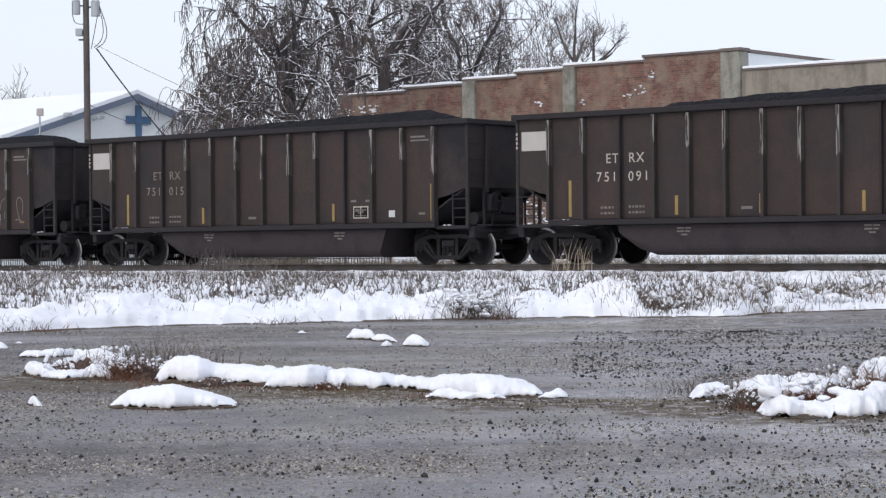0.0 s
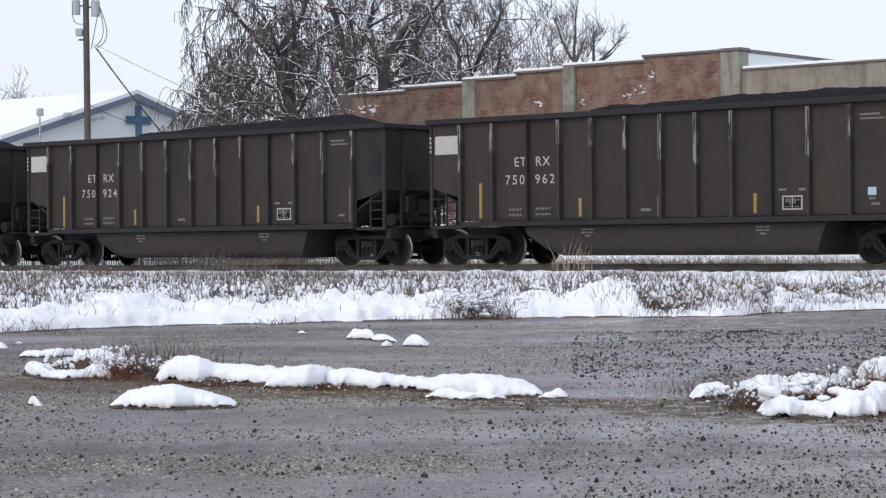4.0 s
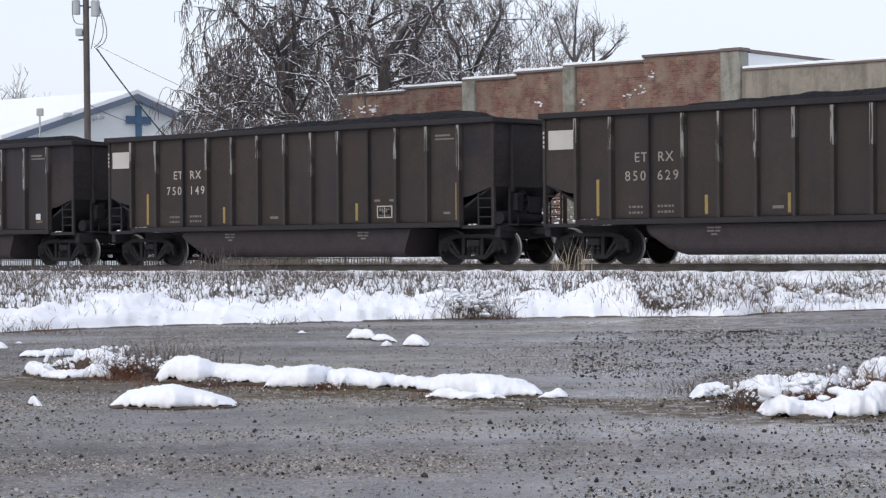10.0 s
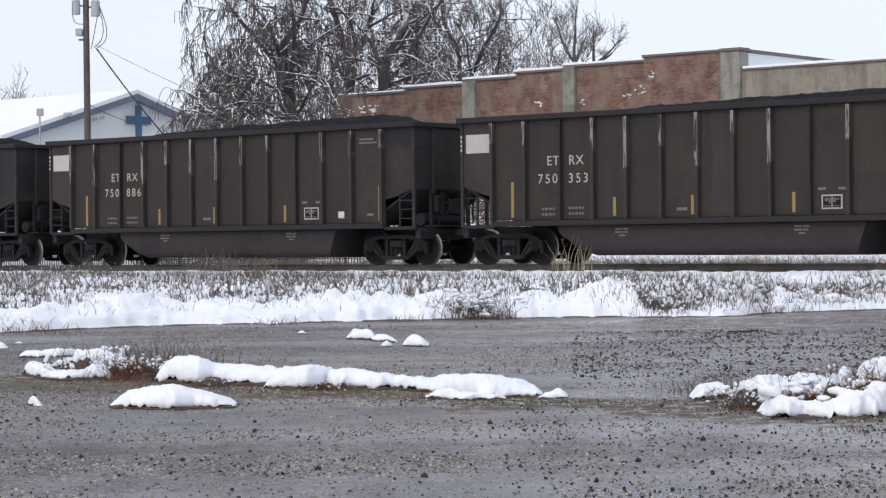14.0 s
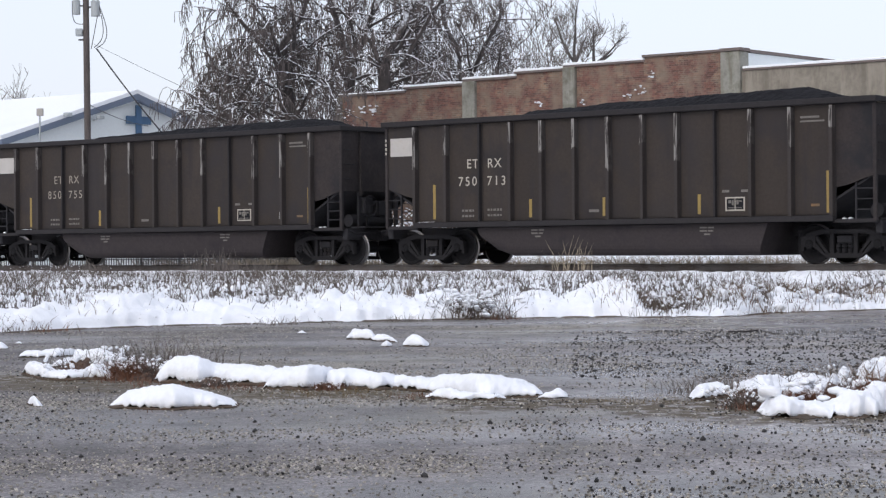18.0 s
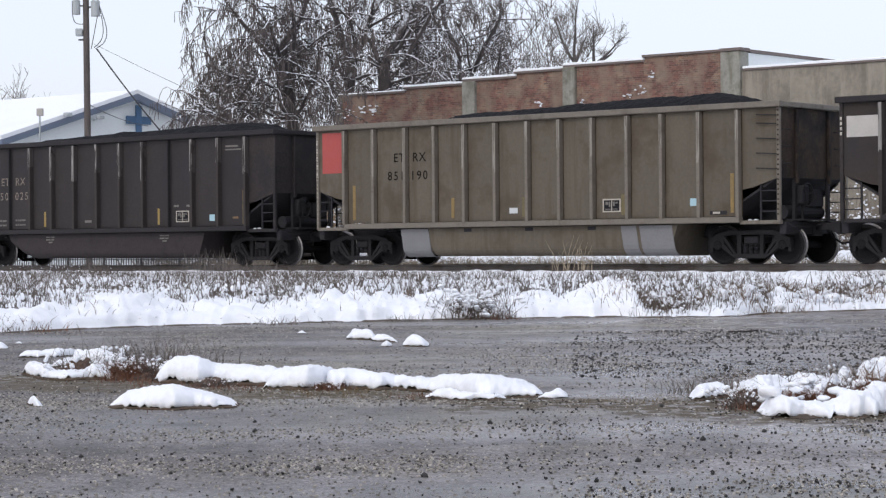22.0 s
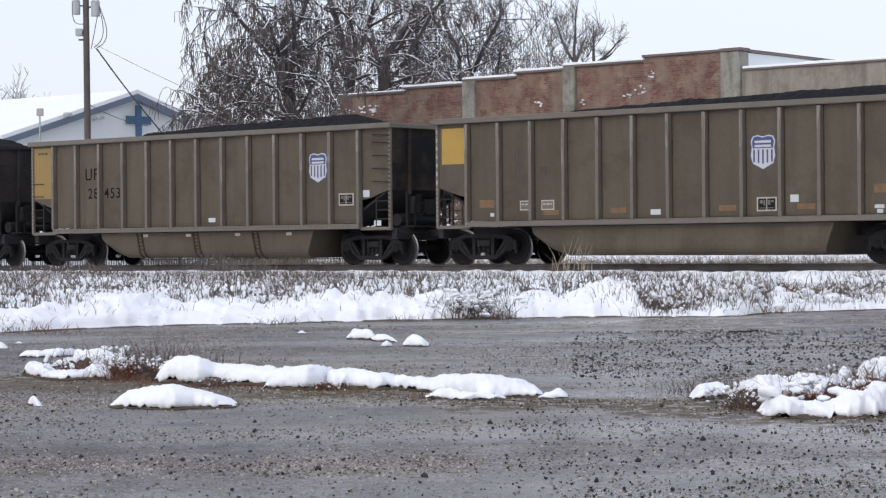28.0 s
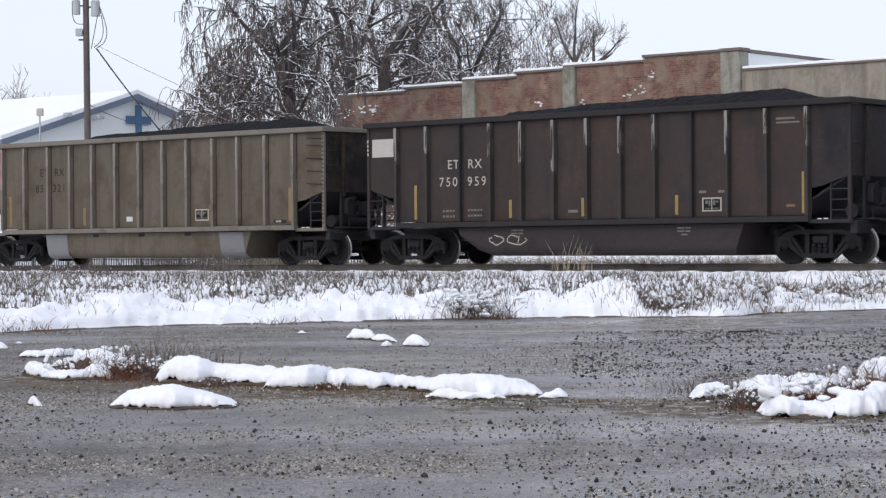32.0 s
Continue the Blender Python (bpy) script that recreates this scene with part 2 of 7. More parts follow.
def brick_material():
    m = mat("brick", (0.160, 0.084, 0.068), 0.9, vary=0.35, scale=0.8, fine=12, bump=0.2,
            dirt=(0.225, 0.165, 0.125), dirt_at=0.53, dirt_scale=1.7)
    n, l = m.node_tree.nodes, m.node_tree.links
    b = n["Principled BSDF"]
    src = b.inputs["Base Color"].links[0].from_socket
    co = n.new("ShaderNodeTexCoord")
    sep = n.new("ShaderNodeSeparateXYZ")
    l.new(co.outputs["Object"], sep.inputs[0])
    comb = n.new("ShaderNodeCombineXYZ")
    l.new(sep.outputs["X"], comb.inputs["X"])
    l.new(sep.outputs["Z"], comb.inputs["Y"])
    br = n.new("ShaderNodeTexBrick")
    br.inputs["Scale"].default_value = 1.0
    br.inputs["Brick Width"].default_value, br.inputs["Row Height"].default_value = 0.215, 0.072
    br.inputs["Mortar Size"].default_value = 0.008
    br.inputs["Color1"].default_value, br.inputs["Color2"].default_value = (1.5, 1.3, 1.15, 1), (0.55, 0.58, 0.62, 1)
    br.inputs["Mortar"].default_value = (1.3, 1.6, 1.7, 1)
    l.new(comb.outputs[0], br.inputs["Vector"])
    mix = n.new("ShaderNodeMix")
    mix.data_type, mix.blend_type = "RGBA", "MULTIPLY"
    mix.inputs["Factor"].default_value = 0.72
    l.new(src, mix.inputs["A"])
    l.new(br.outputs["Color"], mix.inputs["B"])
    # long run-down streaks
    st = n.new("ShaderNodeTexNoise")
    st.inputs["Scale"].default_value, st.inputs["Detail"].default_value, st.inputs["Roughness"].default_value = 1.0, 9, 0.68
    mp = n.new("ShaderNodeVectorMath")
    mp.operation = "MULTIPLY"
    mp.inputs[1].default_value = (1.1, 1.1, 0.75)
    l.new(co.outputs["Object"], mp.inputs[0])
    l.new(mp.outputs[0], st.inputs["Vector"])
    rp = n.new("ShaderNodeMapRange")
    rp.inputs["From Min"].default_value, rp.inputs["From Max"].default_value = 0.45, 0.60
    rp.inputs["To Max"].default_value = 0.75
    l.new(st.outputs["Fac"], rp.inputs["Value"])
    m2 = n.new("ShaderNodeMix")
    m2.data_type = "RGBA"
    l.new(rp.outputs[0], m2.inputs["Factor"])
    l.new(mix.outputs["Result"], m2.inputs["A"])
    m2.inputs["B"].default_value = (0.225, 0.172, 0.134, 1)
    l.new(m2.outputs["Result"], b.inputs["Base Color"])
    return m


def by_island(m, low, high):
    """Each loose piece of a mesh gets a tone of its own."""
    n, l = m.node_tree.nodes, m.node_tree.links
    b = n["Principled BSDF"]
    src = b.inputs["Base Color"].links[0].from_socket
    geo = n.new("ShaderNodeNewGeometry")
    rp = n.new("ShaderNodeMapRange")
    rp.inputs["To Min"].default_value, rp.inputs["To Max"].default_value = low, high
    l.new(geo.outputs["Random Per Island"], rp.inputs["Value"])
    sc = n.new("ShaderNodeVectorMath")
    sc.operation = "SCALE"
    l.new(src, sc.inputs[0])
    l.new(rp.outputs[0], sc.inputs["Scale"])
    l.new(sc.outputs[0], b.inputs["Base Color"])


def streaked(m, colour, stretch, low, high, most=0.8):
    """Dust or water marks that run down a face in uneven streaks."""
    n, l = m.node_tree.nodes, m.node_tree.links
    b = n["Principled BSDF"]
    src = b.inputs["Base Color"].links[0].from_socket
    co = n.new("ShaderNodeTexCoord")
    info = n.new("ShaderNodeObjectInfo")
    sc = n.new("ShaderNodeVectorMath")
    sc.operation = "SCALE"
    sc.inputs[0].default_value = (61, 23, 37)
    l.new(info.outputs["Random"], sc.inputs["Scale"])
    ma = n.new("ShaderNodeVectorMath")
    ma.operation = "MULTIPLY_ADD"
    ma.inputs[1].default_value = stretch
    l.new(co.outputs["Object"], ma.inputs[0])
    l.new(sc.outputs[0], ma.inputs[2])
    nz = n.new("ShaderNodeTexNoise")
    nz.inputs["Scale"].default_value, nz.inputs["Detail"].default_value = 1.0, 6
    nz.inputs["Roughness"].default_value = 0.6
    l.new(ma.outputs[0], nz.inputs["Vector"])
    rp = n.new("ShaderNodeMapRange")
    rp.inputs["From Min"].default_value, rp.inputs["From Max"].default_value = low, high
    rp.inputs["To Max"].default_value = most
    l.new(nz.outputs["Fac"], rp.inputs["Value"])
    mix = n.new("ShaderNodeMix")
    mix.data_type = "RGBA"
    l.new(rp.outputs[0], mix.inputs["Factor"])
    l.new(src, mix.inputs["A"])
    mix.inputs["B"].default_value = (*colour, 1)
    l.new(mix.outputs["Result"], b.inputs["Base Color"])
    return m


def worn_material(name, base, bare, most=0.85):
    """Painted post scraped to metal in crisp upright flecks, from the top down as far as the grapples reached."""
    m = M[base].copy()
    m.name = name
    n, l = m.node_tree.nodes, m.node_tree.links
    b = n["Principled BSDF"]
    src = b.inputs["Base Color"].links[0].from_socket
    co = n.new("ShaderNodeTexCoord")
    info = n.new("ShaderNodeObjectInfo")
    def sums(op, p, q):
        k = n.new("ShaderNodeMath")
        k.operation = op
        for sock, v in zip(k.inputs, (p, q)):
            if isinstance(v, (int, float)):
                sock.default_value = v
            else:
                l.new(v, sock)
        return k.outputs[0]
    def ramp(v, a0, a1, b0, b1):
        r = n.new("ShaderNodeMapRange")
        r.inputs["From Min"].default_value, r.inputs["From Max"].default_value = a0, a1
        r.inputs["To Min"].default_value, r.inputs["To Max"].default_value = b0, b1
        l.new(v, r.inputs["Value"])
        return r.outputs[0]
    sc = n.new("ShaderNodeVectorMath")
    sc.operation = "SCALE"
    sc.inputs[0].default_value = (91, 53, 47)
    l.new(info.outputs["Random"], sc.inputs["Scale"])
    ma = n.new("ShaderNodeVectorMath")
    ma.operation = "MULTIPLY_ADD"
    ma.inputs[1].default_value = (22, 2, 1.7)
    l.new(co.outputs["Object"], ma.inputs[0])
    l.new(sc.outputs[0], ma.inputs[2])
    nz = n.new("ShaderNodeTexNoise")
    nz.inputs["Scale"].default_value, nz.inputs["Detail"].default_value = 1.0, 5
    l.new(ma.outputs[0], nz.inputs["Vector"])
    sep = n.new("ShaderNodeSeparateXYZ")
    l.new(co.outputs["Object"], sep.inputs[0])
    # each post is scraped down to a depth of its own; the two edges take the most
    cut = ramp(info.outputs["Random"], 0, 1, 1.15, 1.95)
    up = ramp(sums("SUBTRACT", sep.outputs["Z"], cut), -0.10, 0.10, -0.30, 0.045)
    edge = ramp(sums("ABSOLUTE", sums("ADD", sep.outputs["X"], 0.003), 0), 0.022, 0.036, -0.03, 0.05)
    tip = ramp(sep.outputs["Z"], 2.35, 2.48, 0.0, 0.06)
    wear = sums("ADD", sums("ADD", nz.outputs["Fac"], up), sums("ADD", edge, tip))
    face = ramp(sep.outputs["Y"], -0.125, -0.134, 0.15, 1.0)
    mix = n.new("ShaderNodeMix")
    mix.data_type = "RGBA"
    l.new(sums("MULTIPLY", ramp(wear, 0.53, 0.58, 0.0, most), face), mix.inputs["Factor"])
    l.new(src, mix.inputs["A"])
    mix.inputs["B"].default_value = (*bare, 1)
    l.new(mix.outputs["Result"], b.inputs["Base Color"])
    return m


def asphalt_material():
    """Worn wet asphalt: pale aggregate, drying streaks, and a dirt-filled crack with moss along it."""
    m = mat("asphalt", (0.144, 0.131, 0.131), 0.5, vary=0.34, scale=0.5, fine=55, bump=0.35,
            dirt=(0.165, 0.148, 0.118), dirt_at=0.57, dirt_scale=0.35, gloss_vary=0.28)
    n, l = m.node_tree.nodes, m.node_tree.links
    b = n["Principled BSDF"]
    src = b.inputs["Base Color"].links[0].from_socket
    co = n.new("ShaderNodeTexCoord")
    def noise_at(scale, stretch, detail=5):
        mp = n.new("ShaderNodeVectorMath")
        mp.operation = "MULTIPLY"
        mp.inputs[1].default_value = stretch
        l.new(co.outputs["Object"], mp.inputs[0])
        t = n.new("ShaderNodeTexNoise")
        t.inputs["Scale"].default_value, t.inputs["Detail"].default_value = scale, detail
        l.new(mp.outputs[0], t.inputs["Vector"])
        return t.outputs["Fac"]
    def ramp(v, a0, a1, b0, b1):
        r = n.new("ShaderNodeMapRange")
        r.inputs["From Min"].default_value, r.inputs["From Max"].default_value = a0, a1
        r.inputs["To Min"].default_value, r.inputs["To Max"].default_value = b0, b1
        l.new(v, r.inputs["Value"])
        return r.outputs[0]
    def sums(op, a0, b0):
        k = n.new("ShaderNodeMath")
        k.operation = op
        for sock, v in zip(k.inputs, (a0, b0)):
            if isinstance(v, (int, float)):
                sock.default_value = v
            else:
                l.new(v, sock)
        return k.outputs[0]
    vo = n.new("ShaderNodeTexVoronoi")
    vo.inputs["Scale"].default_value = 45
    l.new(co.outputs["Object"], vo.inputs["Vector"])
    sep = n.new("ShaderNodeSeparateColor")
    l.new(vo.outputs["Color"], sep.inputs[0])
    grain = ramp(sep.outputs[0], 0, 1, 0.55, 1.5)
    streak = noise_at(1.0, (0.10, 0.55, 1), 6)
    wet = ramp(streak, 0.40, 0.64, 0.80, 1.14)
    mottle = ramp(noise_at(1.0, (2.2, 1.1, 1), 8), 0.36, 0.66, 0.72, 1.22)
    worn = ramp(noise_at(1.0, (5.5, 2.0, 1), 6), 0.52, 0.60, 1.0, 0.78)
    sc = n.new("ShaderNodeVectorMath")
    sc.operation = "SCALE"
    l.new(src, sc.inputs[0])
    # base colour raised towards one side, standing in for the sky's reflection
    side = n.new("ShaderNodeSeparateXYZ")
    l.new(co.outputs["Object"], side.inputs[0])
    sky_sheen = ramp(sums("ADD", side.outputs["X"], ramp(noise_at(1.0, (0.6, 0.35, 1), 5), 0.3, 0.7, -1.5, 1.5)), -1.5, 2.5, 0.98, 1.30)
    pebble = ramp(noise_at(1.0, (60, 12, 1), 3), 0.36, 0.64, 0.78, 1.25)
    l.new(sums("MULTIPLY", sums("MULTIPLY", sums("MULTIPLY", grain, pebble), sums("MULTIPLY", wet, sky_sheen)), sums("MULTIPLY", mottle, worn)), sc.inputs["Scale"])
    # the crack that runs askew across the lot
    xyz = n.new("ShaderNodeSeparateXYZ")
    l.new(co.outputs["Object"], xyz.inputs[0])
    line = sums("ADD", sums("MULTIPLY", xyz.outputs["X"], 0.74), xyz.outputs["Y"])
    wob = ramp(noise_at(1.0, (0.9, 0.6, 1), 5), 0.2, 0.8, -1.3, 1.3)
    far = sums("ABSOLUTE", sums("ADD", sums("SUBTRACT", line, 17.15), wob), 0)
    inside = ramp(far, 0.45, 1.3, 0.95, 0.0)
    patch = sums("MULTIPLY", inside, ramp(noise_at(7.0, (1, 0.7, 1), 5), 0.34, 0.52, 0.2, 1.0))
    mix = n.new("ShaderNodeMix")
    mix.data_type = "RGBA"
    l.new(patch, mix.inputs["Factor"])
    l.new(sc.outputs[0], mix.inputs["A"])
    mix.inputs["B"].default_value = (0.080, 0.060, 0.034, 1)
    l.new(mix.outputs["Result"], b.inputs["Base Color"])
    # the lot drains to one side, where water stands in the pores
    drain = ramp(sums("ADD", xyz.outputs["X"], ramp(noise_at(1.0, (0.5, 0.3, 1), 4), 0.3, 0.7, -1.2, 1.2)), -2.0, 2.4, 0.08, -0.16)
    rough = sums("ADD", ramp(noise_at(1.0, (0.12, 0.45, 1), 6), 0.38, 0.58, 0.70, 0.34), drain)
    l.new(sums("MAXIMUM", rough, patch), b.inputs["Roughness"])
    return m


def bank_material():
    """Rough ground under thin snow, with dead grass showing through."""
    m = mat("bank_ground", (0.80, 0.82, 0.86), 0.9, vary=0.12, scale=1.5, fine=14, bump=0.6,
            dirt=(0.22, 0.185, 0.15), dirt_at=0.58, dirt_scale=1.6)
    return m


by_island(M["stone_pale"], 0.3, 1.7)
by_island(M["stone_dark"], 0.6, 2.2)
M["brick"] = brick_material()
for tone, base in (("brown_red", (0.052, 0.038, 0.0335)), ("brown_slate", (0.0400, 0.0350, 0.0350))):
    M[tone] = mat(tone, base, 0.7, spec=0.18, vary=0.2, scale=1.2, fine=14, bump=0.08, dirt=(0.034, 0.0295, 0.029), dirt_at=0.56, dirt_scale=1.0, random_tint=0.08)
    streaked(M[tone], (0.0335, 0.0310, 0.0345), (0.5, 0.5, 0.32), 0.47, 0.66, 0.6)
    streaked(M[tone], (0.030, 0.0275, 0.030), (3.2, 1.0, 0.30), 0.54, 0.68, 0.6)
streaked(M["brown_paint"], (0.0335, 0.0310, 0.0345), (0.5, 0.5, 0.32), 0.47, 0.66, 0.7)
streaked(M["brown_paint"], (0.030, 0.0275, 0.030), (3.2, 1.0, 0.30), 0.54, 0.68, 0.6)
streaked(M["beige_paint"], (0.082, 0.066, 0.047), (4.0, 1.0, 0.35), 0.50, 0.66, 0.6)
streaked(M["olive_paint"], (0.080, 0.064, 0.046), (4.0, 1.0, 0.35), 0.50, 0.66, 0.6)
streaked(M["concrete"], (0.33, 0.295, 0.245), (1.8, 1.0, 0.40), 0.50, 0.62, 0.65)
streaked(M["concrete"], (0.145, 0.125, 0.10), (2.6, 1.0, 0.6), 0.50, 0.66, 0.65)
streaked(M["pale_concrete"], (0.17, 0.16, 0.12), (5.0, 1.0, 0.6), 0.5, 0.66, 0.7)
M["worn_brown"] = worn_material("worn_brown", "worn_post", (0.27, 0.255, 0.24))
M["worn_beige"] = worn_material("worn_beige", "beige_post", (0.25, 0.23, 0.195))
M["worn_olive"] = worn_material("worn_olive", "olive_post", (0.22, 0.205, 0.175))
M["asphalt"] = asphalt_material()
M["bank_ground"] = bank_material()

# ---- mesh helpers ----
def mesh_from(bm, name):
    me = bpy.data.meshes.new(name)
    bmesh.ops.recalc_face_normals(bm, faces=bm.faces)
    bm.to_mesh(me)
    bm.free()
    return me


def raw_mesh(name, verts, faces, smooth=False):
    me = bpy.data.meshes.new(name)
    me.from_pydata([tuple(v) for v in verts], [], faces)
    if smooth:
        me.polygons.foreach_set("use_smooth", [True] * len(me.polygons))
    me.update()
    return me


def part(name, data, material, parent=None, label="", at=None):
    """One mesh object, under a thing or a part where parent is given."""
    me = data if isinstance(data, bpy.types.Mesh) else mesh_from(data, name)
    if not me.materials:
        me.materials.append(M[material])
    ob = new(name, me)
    if parent:
        ob.parent = parent
    if at is not None:
        ob.matrix_basis = at
    if label:
        tagged(ob, label)
    return ob


def box(bm, x0, x1, y0, y1, z0, z1, bevel=0.0):
    made = bmesh.ops.create_cube(bm, size=1.0)["verts"]
    for v in made:
        v.co = Vector(((x0 + x1) / 2 + v.co.x * (x1 - x0), (y0 + y1) / 2 + v.co.y * (y1 - y0), (z0 + z1) / 2 + v.co.z * (z1 - z0)))
    if bevel:
        edges = list({e for v in made for e in v.link_edges})
        bmesh.ops.bevel(bm, geom=edges, offset=bevel, segments=1, affect="EDGES")
    return made


def boxed(*size, bevel=0.0):
    bm = bmesh.new()
    box(bm, *size, bevel=bevel)
    return bm


def prism(bm, outline, lo, hi, axis="y"):
    """An outline extruded along an axis. The outline is in (x, z) for y, (y, z) for x, (x, y) for z."""
    def at(a, b, c):
        return {"y": (a, c, b), "x": (c, a, b), "z": (a, b, c)}[axis]
    low = [bm.verts.new(at(a, b, lo)) for a, b in outline]
    high = [bm.verts.new(at(a, b, hi)) for a, b in outline]
    bm.faces.new(low)
    bm.faces.new(high[::-1])
    for i in range(len(outline)):
        j = (i + 1) % len(outline)
        bm.faces.new((low[i], low[j], high[j], high[i]))


def prismed(outline, lo, hi, axis="y"):
    bm = bmesh.new()
    prism(bm, outline, lo, hi, axis)
    return bm


def rod(bm, a, b, r, n=8, r2=None):
    a, b = Vector(a), Vector(b)
    d = b - a
    m = Matrix.Translation((a + b) / 2) @ d.to_track_quat("Z", "Y").to_matrix().to_4x4()
    bmesh.ops.create_cone(bm, cap_ends=True, segments=n, radius1=r, radius2=r if r2 is None else r2, depth=d.length, matrix=m)


def tube_path(bm, pts, r, n=6):
    for a, b in zip(pts, pts[1:]):
        rod(bm, a, b, r, n)


def tube_rings(verts, faces, pts, radii, n):
    start = len(verts)
    for i, p in enumerate(pts):
        d = (pts[min(i + 1, len(pts) - 1)] - pts[max(i - 1, 0)]).normalized()
        a = d.orthogonal().normalized()
        b = d.cross(a)
        for k in range(n):
            t = 2 * math.pi * k / n
            verts.append(p + (a * math.cos(t) + b * math.sin(t)) * radii[i])
    for i in range(len(pts) - 1):
        for k in range(n):
            q = start + i * n
            faces.append((q + k, q + (k + 1) % n, q + n + (k + 1) % n, q + n + k))


def scatter_mesh(name, base_v, base_f, places, sizes, turns, squash=1.0):
    """Many small copies of one form joined into one mesh."""
    base = np.array(base_v, float)
    vs, fs, k = [], [], len(base)
    for i in range(len(places)):
        c, s = math.cos(turns[i]), math.sin(turns[i])
        p = base * sizes[i]
        q = np.stack((p[:, 0] * c - p[:, 1] * s, p[:, 0] * s + p[:, 1] * c, p[:, 2] * squash), 1) + places[i]
        vs.append(q)
        fs.extend([tuple(j + i * k for j in f) for f in base_f])
    return raw_mesh(name, np.concatenate(vs), fs)


def lump_form(seed, sub=1):
    bm = bmesh.new()
    bmesh.ops.create_icosphere(bm, subdivisions=sub, radius=1.0)
    rnd = random.Random(seed)
    for v in bm.verts:
        v.co *= rnd.uniform(0.7, 1.2)
    vs, fs = [tuple(v.co) for v in bm.verts], [tuple(v.index for v in f.verts) for f in bm.faces]
    bm.free()
    return vs, fs


# ---- plan ----
RAIL_TOP = 0.76
AXIS = Vector((1.02, 59.15, 0.0))
TURN = -39.57
ALONG = Vector((math.cos(radians(TURN)), math.sin(radians(TURN)), 0))
ACROSS = Vector((-ALONG.y, ALONG.x, 0))


def by_track(x, y, z, turn=0.0):
    """A pose x metres along the line, y metres beyond it."""
    p = AXIS + ALONG * x + ACROSS * y
    return pose(p.x, p.y, z, 0, 0, TURN + turn)


EDGE_X = (-10, -6.4, -5.5, -4.4, -2.6, -0.8, 0.6, 2.0, 3.0, 3.4, 4.7, 5.2, 5.8, 7.9, 10)
EDGE_Y = (29.4, 32.1, 33.4, 34.6, 35.35, 36.55, 36.75, 37.35, 37.5, 36.95, 36.9, 37.7, 39.05, 40.3, 41.2)


def lot_edge(x):
    """Where the asphalt ends and the bank begins."""
    if x > 10:
        return 41.2 - 0.826 * (x - 10)
    if x < -10:
        return 29.4 + 0.2 * (x + 10)
    return float(np.interp(x, EDGE_X, EDGE_Y))


def off_track(x, y):
    return (x - AXIS.x) * ACROSS.x + (y - AXIS.y) * ACROSS.y


def step01(v):
    v = min(1.0, max(0.0, v))
    return v * v * (3 - 2 * v)


def ground_z(x, y):
    o = off_track(x, y)
    a = y - lot_edge(x)
    if o > 2.6:
        return 0.55 - 0.45 * step01((o - 2.6) / 6)
    if o > -2.6:
        return 0.56 + 0.02 * noise.noise((x * 2, y * 2, 0))
    if a <= 0:
        return 0.012 * noise.noise((x * 0.3, y * 0.3, 4.0))
    b = max(0.3, -o - 2.6)
    rough = 0.10 * noise.noise((x * 0.7, y * 0.7, 1.0)) + 0.06 * noise.noise((x * 2.1, y * 2.1, 2.0))
    fr = a / (a + b)
    shoulder = 0.24 * step01(1 - (-o - 2.6) / 1.7)
    return 0.32 * step01(fr / 0.45) + shoulder + 0.7 * rough * step01(fr * 4) * step01((1 - fr) * 4)


def steps(*runs):
    """Grid lines: runs of (from, to, count)."""
    out = []
    for lo, hi, n in runs:
        out += [lo + (hi - lo) * i / n for i in range(n)]
    return out + [runs[-1][1]]


def make_ground():
    xs = steps((-3000, -400, 6), (-400, -60, 10), (-60, -14, 14), (-14, 14, 130), (14, 60, 14), (60, 400, 10), (400, 3000, 6))
    ys = steps((-400, -20, 6), (-20, 8, 8), (8, 30, 50), (30, 62, 160), (62, 90, 40), (90, 300, 16), (300, 4500, 10))
    verts = [(x, y, ground_z(x, y)) for y in ys for x in xs]
    w = len(xs)
    faces, mats = [], []
    for j in range(len(ys) - 1):
        for i in range(w - 1):
            faces.append((j * w + i, j * w + i + 1, (j + 1) * w + i + 1, (j + 1) * w + i))
            cx, cy = (xs[i] + xs[i + 1]) / 2, (ys[j] + ys[j + 1]) / 2
            mats.append(2 if off_track(cx, cy) > 4.0 else 1 if cy > lot_edge(cx) + 0.3 else 0)
    me = raw_mesh("ground", verts, faces, True)
    me.materials.append(M["asphalt"])
    me.materials.append(M["bank_ground"])
    me.materials.append(M["roof_snow"])
    me.polygons.foreach_set("material_index", mats)
    return tagged(new("ground", me), "wet gravelly asphalt lot rising to a snowy bank", "ground", kind="structure")


make_ground()


CREST_X = (-10, -6.4, -6.1, -5.75, -5.4, -5.0, -4.6, -4.25, -3.8, -3.2, -2.9, -2.5, -2.0, -0.8, 0.2, 0.6, 0.95, 1.4, 2.0, 2.5, 3.0, 3.25, 3.45, 4.4, 4.8, 5.1, 5.7, 6.2, 6.7, 7.3, 7.9, 12)
CREST_Z = (0.33, 0.30, 0.38, 0.31, 0.44, 0.50, 0.44, 0.30, 0.34, 0.37, 0.29, 0.37, 0.44, 0.38, 0.36, 0.20, 0.33, 0.40, 0.34, 0.42, 0.53, 0.52, 0.20, 0.20, 0.30, 0.40, 0.33, 0.36, 0.26, 0.30, 0.22, 0.25)


